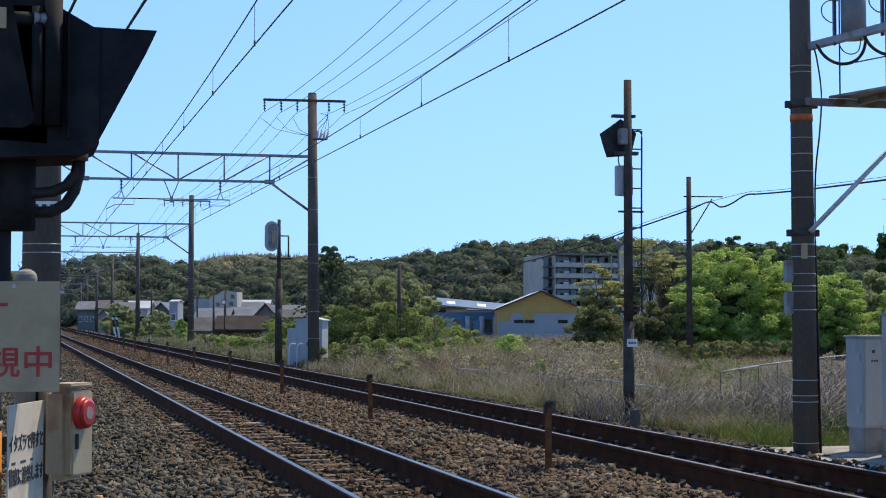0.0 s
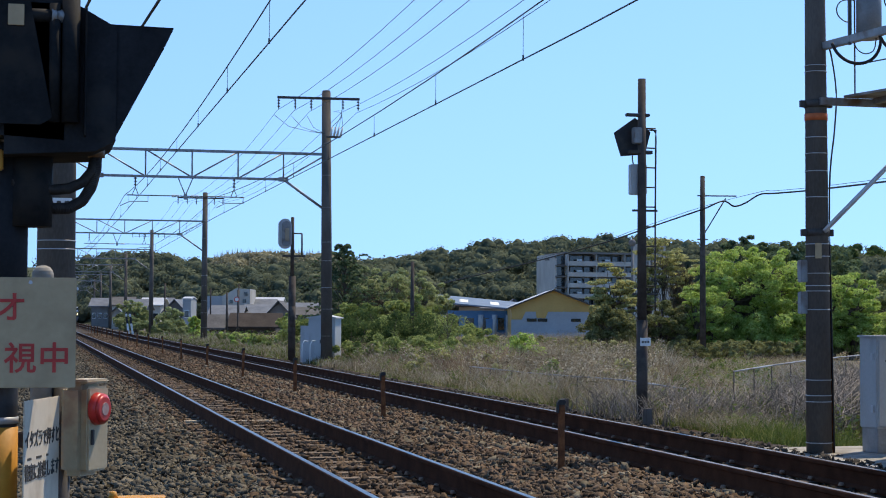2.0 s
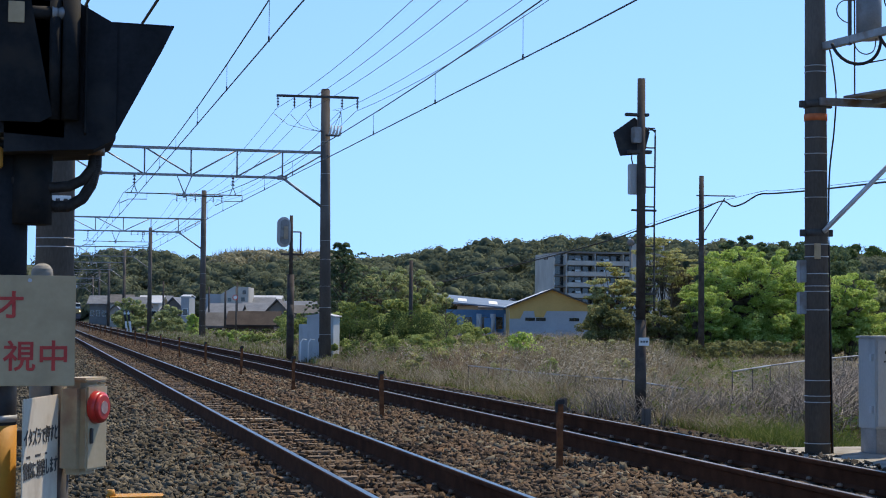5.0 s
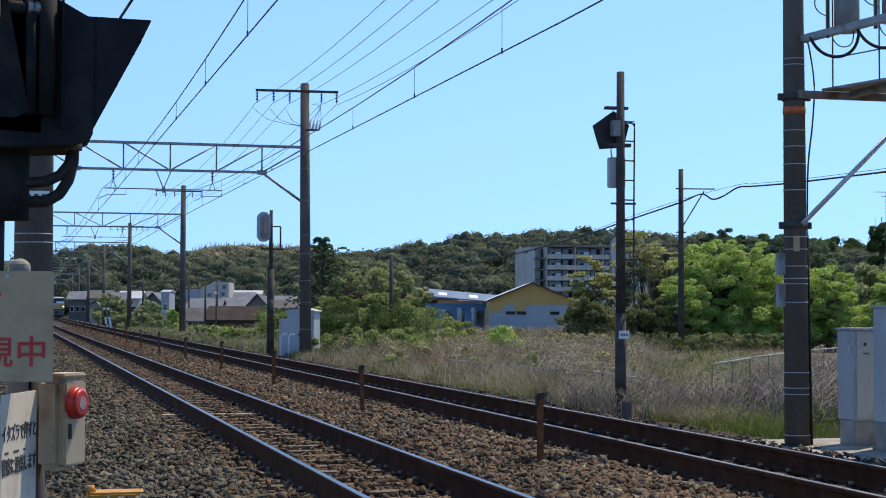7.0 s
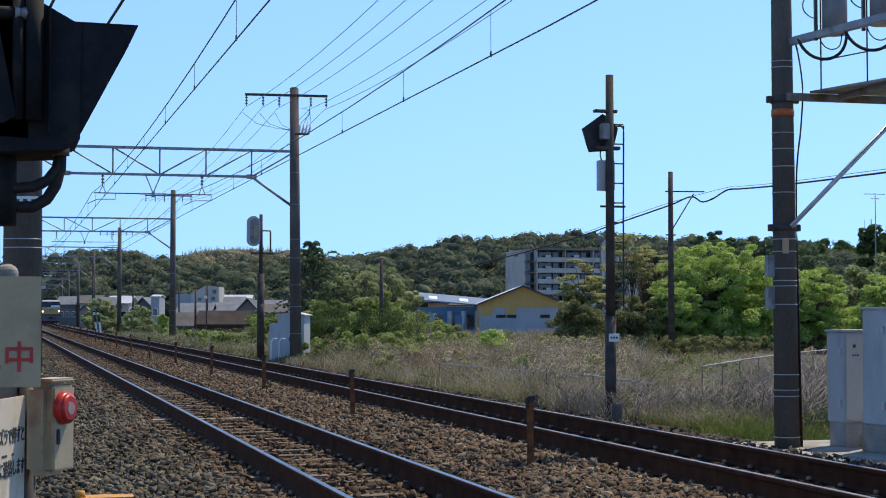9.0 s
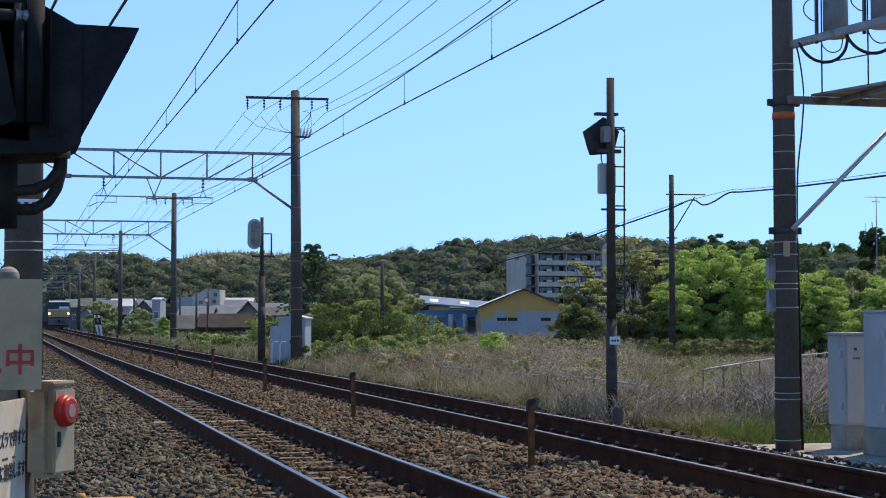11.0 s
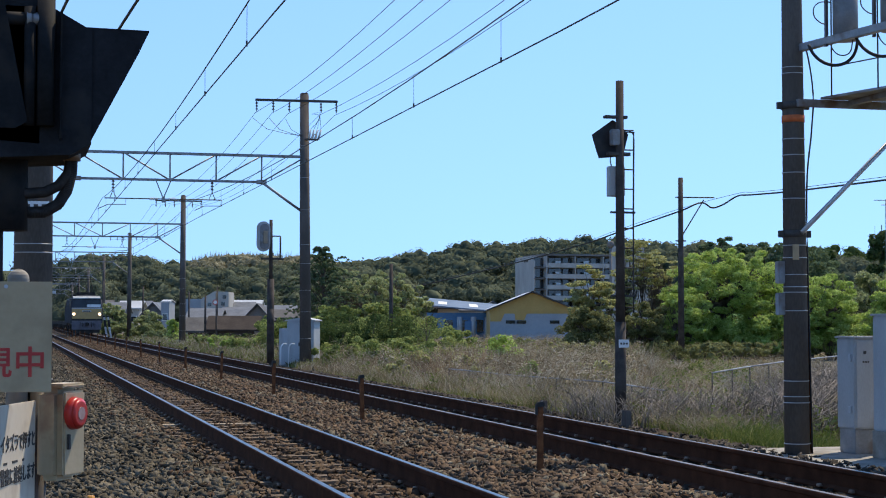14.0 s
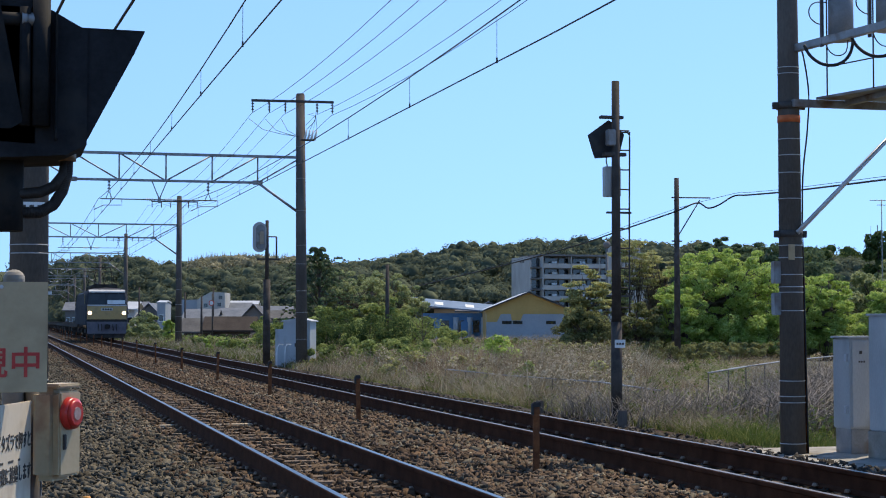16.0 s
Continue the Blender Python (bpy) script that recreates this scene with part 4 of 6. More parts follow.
def blades(name, n, area, h, w, material, seed, label, lean=0.35, dens=None):
    g = np.random.default_rng(seed)
    x0, x1, y0, y1 = area
    u = g.uniform(0, 1, n * 3)
    y = y0 * (y1 / y0) ** u
    x = x0 + (x1 - x0) * g.uniform(0, 1, n * 3) ** 1.0
    # widen with distance so that the view stays filled
    x = 10.3 + (x - 10.3) * (0.25 + 0.75 * (y - y0) / (y1 - y0))
    keep = np.ones(len(x), bool) if dens is None else g.uniform(0, 1, len(x)) < dens(x, y)
    x, y = x[keep][:n], y[keep][:n]
    n = len(x)
    hh = h * g.uniform(0.35, 1.2, n) * np.clip((x - 9.6) / 1.6, 0.22, 1) * (0.62 + 0.5 * patch(x * 1.7 + 5, y * 1.3))
    hh = hh * np.where((x > 0.40 * y) & (x > 12), 0.45, 1.0)
    a = g.uniform(0, 6.28, n)
    d = np.stack([np.cos(a), np.sin(a)], -1) * (hh * lean * g.uniform(0.1, 1.0, n))[:, None]
    b = g.uniform(0, 6.28, n)
    s = np.stack([np.cos(b), np.sin(b)], -1) * (w * g.uniform(0.6, 1.5, n))[:, None]
    zb = np.full(n, -0.80)
    zb = np.maximum(zb, np.where(x < 11.4, bed_z(np.clip(x, -2.6, 11.6)) - 0.05, -0.8))
    p = np.stack([x, y], -1)
    k = g.uniform(0.25, 0.6, n)
    v = np.zeros((n, 4, 3))
    v[:, 0, :2], v[:, 0, 2] = p - s, zb
    v[:, 1, :2], v[:, 1, 2] = p + s + d * (k * 0.5)[:, None], zb + hh * k * 0.9
    v[:, 2, :2], v[:, 2, 2] = p + d * 1.5, zb + hh * g.uniform(0.72, 1.0, n)
    v[:, 3, :2], v[:, 3, 2] = p - s + d * (k * 0.5)[:, None], zb + hh * k * 0.9
    return raw(name, v.reshape(-1, 3), np.arange(4 * n).reshape(-1, 4), material, label=label, category="grass", kind="stuff")


blades("dry_grass", 95000, (10.3, 62, 34, 140), 1.2, 0.0075, M["dry_grass"], 11, "tall dry straw-coloured grass covering the field", 0.75, dens=lambda x, y: (0.3 + 0.7 * patch(x, y)) * ~before_fence(x, y))
blades("dry_grass", 70000, (10.3, 40, 24, 60), 0.85, 0.0038, M["dry_grass"], 12, "tall dry straw-coloured grass beside the track", 0.95, dens=lambda x, y: (0.2 + 0.8 * patch(x + 3, y)) * np.where(before_fence(x, y), 0.12, 1.0))
blades("green_grass", 110000, (10.0, 40, 22, 80), 0.68, 0.0045, M["green_grass"], 13, "fresh green grass growing through dry stalks", 0.85, dens=lambda x, y: 1 - 0.75 * patch(x, y))
blades("green_grass", 16000, (9.8, 13, 60, 180), 0.8, 0.02, M["green_grass"], 14, "green grass verge along the far masts")
blades("dry_grass", 14000, (9.8, 13, 58, 180), 0.85, 0.018, M["dry_grass"], 17, "dry straw-coloured grass verge along the far masts")
blades("green_grass", 9000, (9.9, 22, 17, 30), 0.42, 0.010, M["green_grass"], 15, "short green grass round the concrete pad", dens=lambda x, y: (np.abs(x - 10.8) > 1.5) | (np.abs(y - 19.3) > 1.7))

blades("brown_grass", 16000, (12.2, 40, 41, 60), 1.25, 0.007, M["brown_grass"], 16, "tall reddish-brown dead grass beside the track", 0.35, dens=lambda x, y: np.where((x > 12.0) & (x < 18.5), 0.25 + 0.75 * patch(x * 0.8 + 1, y * 0.9), 0.0))

# low leaves among the grass
g = np.random.default_rng(19)
yy = 24 * (85 / 24) ** g.uniform(0, 1, 700)
xx = 10.6 + g.uniform(0, 1, 700) ** 1.3 * (4 + 0.33 * (yy - 20))
cc = np.stack([xx, yy, -0.62 + 0.45 * g.uniform(0, 1, 700)], -1)
v, f = leaves(cc, g.uniform(0.1, 0.3, 700), 20000, 0.045, 0.6, 19)
raw("weeds", v, f, M["loose_leaf"], label="low leafy weeds scattered through dry grass", category="weeds", kind="stuff")

# pale seed heads over the dry grass
g = np.random.default_rng(23)
yy = 34 * (120 / 34) ** g.uniform(0, 1, 2600)
xx = 11.6 + g.uniform(0, 1, 2600) * (2 + 0.42 * (yy - 26))
ok = ~before_fence(xx, yy) & (xx < 0.39 * yy)
cc = np.stack([xx, yy, -0.10 + 0.42 * g.uniform(0, 1, 2600)], -1)[ok]
v, f = leaves(cc, g.uniform(0.1, 0.35, len(cc)), 28000, 0.034, 0.3, 23)
raw("seed_heads", v, f, M["dry_grass"], label="pale feathery seed heads over dry grass", category="grass", kind="stuff")
# reddish dead clump beside the track
bm = B()
for i in range(260):
    a, r = g.uniform(0, 6.28), 0.9 * g.uniform(0, 1) ** 0.6
    x, y, h = 12.5 + r * math.cos(a), 47.4 + r * math.sin(a), g.uniform(0.6, 1.25)
    tube(bm, [(x, y, -0.8), (x + 0.1 * math.cos(a), y, -0.8 + h * 0.6), (x + 0.35 * math.cos(a), y + 0.2 * math.sin(a), -0.8 + h)], 0.010, 3, 0.004)
tagged(part("dead_clump", bm, M["brown_stem"]), "clump of reddish-brown dead stems beside the track", "undergrowth", kind="stuff")

# dead stems tangled before the fence
g = np.random.default_rng(21)
bm = B()
for i in range(6500):
    f = g.uniform(0, 1) ** 0.9
    x, y = 11.9 + f * 10.5 + g.uniform(-0.1, 0.6), 26.8 + f * 14.5 + g.uniform(-2.6, 0.5)
    h = g.uniform(0.35, 1.2)
    if i % 5 == 0:
        x, y, h = 12.2 - 2.6 * g.uniform(0, 1) ** 1.5, g.uniform(25.6, 29.5), g.uniform(0.3, 1.05)
    a = g.uniform(0, 6.28)
    k = h * g.uniform(0.15, 0.7)
    tube(bm, [(x, y, -0.75), (x + 0.3 * k * math.cos(a), y + 0.3 * k * math.sin(a), -0.75 + h * 0.6), (x + k * math.cos(a + 0.5), y + k * math.sin(a + 0.5), -0.75 + h * g.uniform(0.75, 1.0))], 0.010, 3, 0.004)
for i in range(520):
    f = g.uniform(0, 1)
    x, y, h = 11.6 + f * 6.5 + g.uniform(-0.2, 0.4), 25.6 + f * 9.0 + g.uniform(-1.6, 0.3), g.uniform(0.3, 0.95)
    a, k = g.uniform(0, 6.28), g.uniform(0.2, 1.0)
    tube(bm, [(x, y, -0.72), (x + 0.5 * k * math.cos(a), y + 0.5 * k * math.sin(a), -0.72 + h * 0.7), (x + k * math.cos(a), y + k * math.sin(a), -0.72 + h * g.uniform(0.5, 1.0))], 0.013, 4, 0.005)
tagged(part("dead_stems", bm, M["twig"]), "tangle of grey-brown dead stems along the fence", "undergrowth", kind="stuff")


def shrub(x, y, w, h, n, leaf, material, label, seed, z=-0.75):
    g = np.random.default_rng(seed)
    n = int(n * 2.2)
    leaf = leaf * 0.58
    t = thing("shrub", pose(x, y, z), label, "shrub")
    cs = [(g.uniform(-w, w), g.uniform(-w, w) * 0.7, h * (0.25 + 0.6 * g.uniform(0, 1) ** 0.8)) for _ in range(max(9, int(w * 22)))]
    rs = [g.uniform(0.12, 0.34) * h * 0.62 for _ in cs]
    v, f = leaves(cs, rs, n, leaf, seed=seed)
    raw("foliage", v, f, material, t, kind="stuff")
    bm = B()
    for c in cs[::2]:
        tube(bm, [(c[0] * 0.3, c[1] * 0.3, -0.05), (c[0] * 0.7, c[1] * 0.7, c[2] * 0.6), c], 0.018, 4, 0.006)
    part("stems", bm, M["bark"], t, kind="stuff")
    return t


SCRUB = [  # x, y, half width, height, leaf count, material
    (13.2, 70, 1.6, 2.1, 3500, "leaf_dark"), (15.2, 72, 1.9, 2.6, 4500, "leaf_dark"), (12.0, 62, 1.1, 1.3, 2600, "leaf_mid"),
    (13.6, 58, 1.2, 1.5, 2600, "leaf_mid"), (17.2, 76, 2.2, 2.4, 4500, "leaf_mid"), (20.0, 80, 2.4, 1.9, 4200, "leaf_mid"),
    (17.3, 59.5, 0.6, 1.9, 900, "leaf_bright"), (17.8, 59.0, 0.5, 1.3, 600, "leaf_bright"), (23.5, 92, 2.6, 1.9, 4000, "leaf_mid"),
    (27.5, 95, 2.8, 1.7, 4000, "leaf_mid"), (31.0, 98, 2.6, 1.8, 3500, "leaf_mid"), (12.3, 96, 1.4, 1.1, 2600, "leaf_bright"),
    (13.0, 106, 1.6, 1.1, 2600, "leaf_mid"), (13.4, 122, 2.2, 1.0, 3000, "leaf_bright"), (14.5, 132, 2.4, 1.0, 3000, "leaf_mid"),
    (16.5, 128, 2.2, 0.95, 2600, "leaf_bright"), (26.5, 78, 2.0, 1.8, 3600, "leaf_olive"), (30.5, 72, 1.8, 1.9, 3600, "leaf_mid"),
    (33.5, 74, 1.8, 1.9, 3600, "leaf_mid"), (16.0, 46, 0.7, 0.9, 800, "leaf_mid"), (15.0, 68, 1.5, 1.5, 2600, "leaf_mid"),
    (37.0, 85, 2.0, 1.7, 3000, "leaf_mid"), (40.0, 84, 2.0, 1.6, 3000, "leaf_mid"), (43.5, 82, 2.0, 1.6, 3000, "leaf_mid"), (46.5, 81, 2.0, 1.6, 3000, "leaf_mid"), (34.5, 84, 1.8, 1.7, 2600, "leaf_mid"),
    (12.6, 84, 1.5, 1.2, 2600, "leaf_mid"), (14.4, 88, 1.7, 2.2, 2600, "leaf_mid"),
]
g = np.random.default_rng(51)
for i in range(34):
    y = 40 * (95 / 40) ** g.uniform(0, 1)
    x = 11.4 + g.uniform(0, 1) * (0.26 * y - 6)
    SCRUB.append((x, y, g.uniform(0.35, 0.9), g.uniform(0.6, 1.25), int(g.uniform(350, 900)), ("leaf_mid", "leaf_olive")[i % 2]))
# dull shrubs whose colour stands for the dark shade below the trees
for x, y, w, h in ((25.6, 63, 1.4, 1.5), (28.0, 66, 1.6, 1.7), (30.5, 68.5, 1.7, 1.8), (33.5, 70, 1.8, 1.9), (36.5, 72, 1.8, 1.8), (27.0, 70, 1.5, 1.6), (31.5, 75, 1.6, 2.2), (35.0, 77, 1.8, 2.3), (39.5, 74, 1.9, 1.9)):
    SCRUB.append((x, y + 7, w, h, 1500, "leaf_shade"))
for x, y, w, h in ((9.4, 172, 1.2, 2.3), (10.7, 170, 1.2, 1.9), (11.8, 157, 1.1, 1.5), (13.2, 156, 1.2, 1.9), (12.4, 148, 1.1, 1.3), (14.0, 150, 1.0, 1.2), (11.2, 163, 1.2, 1.6)):
    SCRUB.append((x, y, w, h, 3600, "leaf_soft"))
for x, y, w, h in ((33.6, 81.5, 1.6, 2.6), (36.0, 81.0, 1.7, 2.6), (38.6, 80.6, 1.7, 2.6), (41.4, 79.6, 1.7, 2.6), (44.0, 78.6, 1.7, 2.6), (46.6, 77.8, 1.7, 2.6)):
    SCRUB.append((x, y, w, h / 0.6, 5000, "leaf_bright"))
# row added to fill the pale gaps under the trees with shade colour
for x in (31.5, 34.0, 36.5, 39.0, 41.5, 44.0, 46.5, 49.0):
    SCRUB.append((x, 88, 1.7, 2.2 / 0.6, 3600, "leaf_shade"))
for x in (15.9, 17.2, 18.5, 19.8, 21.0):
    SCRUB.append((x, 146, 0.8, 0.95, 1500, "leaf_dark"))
# scrub at the field's far side is lower, mid green swapped for shade-dulled olive
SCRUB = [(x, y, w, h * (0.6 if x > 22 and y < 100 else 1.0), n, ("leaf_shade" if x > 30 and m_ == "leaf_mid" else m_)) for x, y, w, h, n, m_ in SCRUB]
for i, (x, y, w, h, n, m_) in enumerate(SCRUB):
    shrub(x, y, w, h, n, 0.085 if y < 80 else 0.11, M[m_], {"leaf_bright": "bright green leafy shrub in the dry grass", "leaf_mid": "green overgrown shrub tangled with vines", "leaf_olive": "olive-green dense bush in dry grass", "leaf_dark": "dense dark green shrub growth", "leaf_shade": "undergrowth in olive dulled to stand for tree shade", "leaf_soft": "soft green bush in dry grass"}[m_], 40 + i)

# bare sapling
bm = B()
tube(bm, [(0, 0, 0), (0.08, 0, 0.7), (0.16, 0, 1.4), (0.14, 0, 2.3)], 0.035, 6, 0.008)
for k in range(16):
    z = 1.0 + k * 0.08
    a = k * 2.4
    tube(bm, [(0.12, 0, z), (0.12 + 0.35 * math.cos(a), 0.35 * math.sin(a), z + 0.35), (0.12 + 0.55 * math.cos(a), 0.55 * math.sin(a), z + 0.75)], 0.011, 4, 0.003)
o = part("bare_sapling", bm, M["bark"])
o.matrix_basis = pose(15.0, 60.8, -0.75)
tagged(o, "thin bare sapling standing in dry grass", "sapling")

# ---- trees ----
def conifer(base, h, reach, label, seed):
    """Conifer with tiers of boughs that rise, arch and droop at the tip."""
    g = np.random.default_rng(seed)
    t = thing("conifer", pose(*base), label, "tree")
    bm = B()
    tube(bm, [(0, 0, -0.1), (0.06, 0, h * 0.5), (0, 0, h * 0.97)], 0.16, 7, 0.03)
    cs, rs = [], []
    for i in range(74):
        k = 0.06 + 0.94 * (i / 73) ** 0.9
        z, a = h * k * 0.93, i * 2.4 + g.uniform(-0.4, 0.4)
        L = (reach * (1 - k) ** 0.75 + 0.38) * g.uniform(0.55, 1.2)
        up = L * g.uniform(0.35, 0.8)
        line = [Vector((math.cos(a) * L * q, math.sin(a) * L * q, z + up * math.sin(q * 2.5))) for q in (0, 0.25, 0.5, 0.75, 1.0)]
        tube(bm, line, 0.03, 4, 0.008)
        for q in np.linspace(0.25, 1.0, 9):
            cs.append((math.cos(a) * L * q, math.sin(a) * L * q, z + up * math.sin(q * 2.5)))
            rs.append(0.17 - 0.11 * q)
    v, f = leaves(cs, rs, 22000, 0.062, 0.6, seed, 0.5)
    raw("crown", v, f, M["leaf_conifer"], t, kind="stuff")
    part("trunk", bm, M["bark"], t)


conifer((16.75, 91, -0.75), 6.3, 3.1, "dark green conifer with arching, drooping boughs", 61)
tree("tree", (19.2, 94, -0.75), 5.1, (2.3, 2.0), 190, 30000, 0.058, M["leaf_soft"], "green broadleaf tree overgrown with vines", 0.12, 0.12, 62, 3, 0.6, 0.4, 60)
tree("tree", (21.4, 96, -0.75), 5.2, (2.0, 2.0), 170, 26000, 0.058, M["leaf_soft"], "green broadleaf tree in the scrub", 0.12, 0.15, 63, 3, 0.6, 0.4, 60)
tree("tree", (23.2, 97, -0.75), 4.4, (1.5, 1.6), 80, 10000, 0.075, M["leaf_soft"], "slender green tree at the edge of the scrub", 0.1, 0.15, 82, 2, 0.6, 0.5, 30)
tree("tree", (16.6, 86, -0.75), 3.1, (1.6, 1.6), 70, 11000, 0.075, M["leaf_mid"], "low green tree beside the mast", 0.12, 0.08, 64, 2, 0.6, 0.6)
tree("tree", (18.9, 84, -0.75), 3.3, (2.0, 1.7), 80, 12000, 0.075, M["leaf_mid"], "low spreading green tree in scrub", 0.12, 0.08, 65, 2, 0.6, 0.6)
tree("tree", (37.0, 82.5, -0.75), 6.5, (3.4, 2.6), 330, 76000, 0.055, M["leaf_bright"], "bright light-green broadleaf tree", 0.17, 0.03, 66, 2, 0.55, 0.44, 60)
tree("tree", (33.9, 80.5, -0.75), 4.2, (1.4, 1.6), 120, 24000, 0.052, M["leaf_bright"], "low bright-green tree in the scrub", 0.12, 0.03, 67, 2, 0.55, 0.5, 30)
tree("tree", (41.4, 80.5, -0.75), 5.0, (2.6, 2.3), 230, 52000, 0.055, M["leaf_bright"], "bright light-green broadleaf tree by the fence", 0.15, 0.03, 68, 2, 0.55, 0.45, 40)
tree("tree", (45.5, 78.5, -0.75), 4.6, (2.2, 2.2), 180, 40000, 0.055, M["leaf_bright"], "bright green tree at the field's edge", 0.15, 0.03, 69, 2, 0.55, 0.45, 40)
tree("tree", (47.0, 98, -0.75), 7.3, (2.3, 2.2), 80, 12000, 0.10, M["leaf_conifer"], "dark evergreen tree rising behind lighter trees", 0.2, 0.45, 70, 1, 0.5, 0.65)
tree("tree", (43.3, 96, -0.75), 7.5, (2.0, 2.0), 80, 13000, 0.10, M["leaf_conifer"], "tall dark evergreen tree behind lighter ones", 0.2, 0.5, 71, 1, 0.5, 0.65)
tree("tree", (50.5, 99, -0.75), 6.9, (2.4, 2.4), 60, 9000, 0.11, M["leaf_conifer"], "dark evergreen tree rising behind the others", 0.2, 0.3, 72, 1, 0.6, 0.7)
tree("tree", (54.5, 97, -0.75), 6.2, (2.8, 2.4), 70, 11000, 0.10, M["leaf_soft"], "rounded green tree behind the fence", 0.2, 0.2, 73, 1, 0.6, 0.7)
tree("tree", (33.2, 86, -0.75), 6.75, (1.3, 1.3), 44, 5200, 0.07, M["leaf_olive"], "sparse yellow-green tree with flat layered boughs and bare stems", 0.07, 0.52, 74, 3, 0.18, 0.85, 22)
tree("tree", (35.2, 87.5, -0.75), 6.3, (1.5, 1.4), 44, 5200, 0.07, M["leaf_olive"], "sparse yellow-green tree with several slender stems", 0.07, 0.5, 75, 4, 0.18, 0.85, 22)
tree("tree", (31.9, 85, -0.75), 5.3, (1.3, 1.3), 44, 5000, 0.07, M["leaf_olive"], "thin yellow-green tree with bare lower stems", 0.06, 0.42, 83, 3, 0.2, 0.8, 22)
tree("tree", (29.5, 82.5, -0.75), 5.1, (1.55, 1.4), 60, 12000, 0.07, M["leaf_olive"], "olive-green tree with tiered, spreading boughs", 0.1, 0.3, 76, 1, 0.22, 0.8, 30)
tree("tree", (28.6, 80.5, -0.75), 2.75, (1.55, 1.4), 60, 14000, 0.07, M["leaf_shade"], "dense dark olive bush below a tiered tree", 0.1, 0.02, 84, 3, 0.7, 0.8, 30)
tree("tree", (32.0, 81.0, -0.75), 3.0, (1.7, 1.5), 60, 8000, 0.075, M["leaf_shade"], "low tree tangled with grey stems, coloured dull for shade", 0.08, 0.02, 77, 4, 0.6, 0.6, 40)
tree("tree", (9.95, 175, -0.75), 4.15, (1.75, 1.8), 90, 12000, 0.10, M["leaf_soft"], "broad soft-green tree beside the far masts", 0.15, 0.03, 78, 2, 0.7, 0.6)
tree("tree", (12.7, 160, -0.75), 2.9, (1.6, 1.6), 70, 9000, 0.09, M["leaf_soft"], "green bushy tree beside the far masts", 0.12, 0.03, 79, 2, 0.7, 0.6)
tree("tree", (21.4, 140, -0.75), 2.45, (1.5, 1.4), 50, 6000, 0.09, M["leaf_mid"], "low green tree beside an old house", 0.12, 0.05, 80, 1, 0.7, 0.7)
tree("tree", (13.25, 141, -0.75), 2.4, (0.68, 0.7), 24, 3600, 0.08, M["leaf_bright"], "rounded yellow-green garden bush", 0.1, 0.05, 81)
for x, y, h in ((55.8, 99.3, 8.4), (57.9, 101, 7.9), (53.3, 103, 7.2)):
    t = thing("pine_tree", pose(x, y, -0.75), "dark pine with upright candles behind the trees", "tree", "pines")
    cs = [(random.uniform(-1, 1) * (1.5 - 0.14 * z), random.uniform(-1, 1) * (1.5 - 0.14 * z), z) for z in np.linspace(1.5, h - 0.7, 26)]
    v, f = leaves(cs, [0.5] * 26, 4200, 0.15, 0.2, seed=int(h * 10))
    raw("crown", v, f, M["leaf_dark"], t, kind="stuff")
    bm = B()
    tube(bm, [(0, 0, 0), (0.1, 0, h * 0.5), (0, 0, h)], 0.18, 7, 0.03)
    for c in cs[::2]:
        tube(bm, [(0, 0, c[2] - 0.3), c, (c[0], c[1], c[2] + 0.9)], 0.04, 4, 0.012)
    part("trunk", bm, M["bark"], t)


ant = thing("roof_antenna", pose(45.9, 81.2, -0.75), "thin television antenna mast rising above the trees", "antenna")
bm = B()
rod(bm, (0, 0, 0), (0, 0, 8.65), 0.028, seg=6)
part("mast", bm, M["steel"], ant)
for z, w in ((8.6, 1.3), (8.35, 0.5)):
    bm = B()
    rod(bm, (-w * 0.55, 0, z), (w * 0.45, 0, z), 0.022, seg=5)
    part("element_bar", bm, M["steel"], ant)

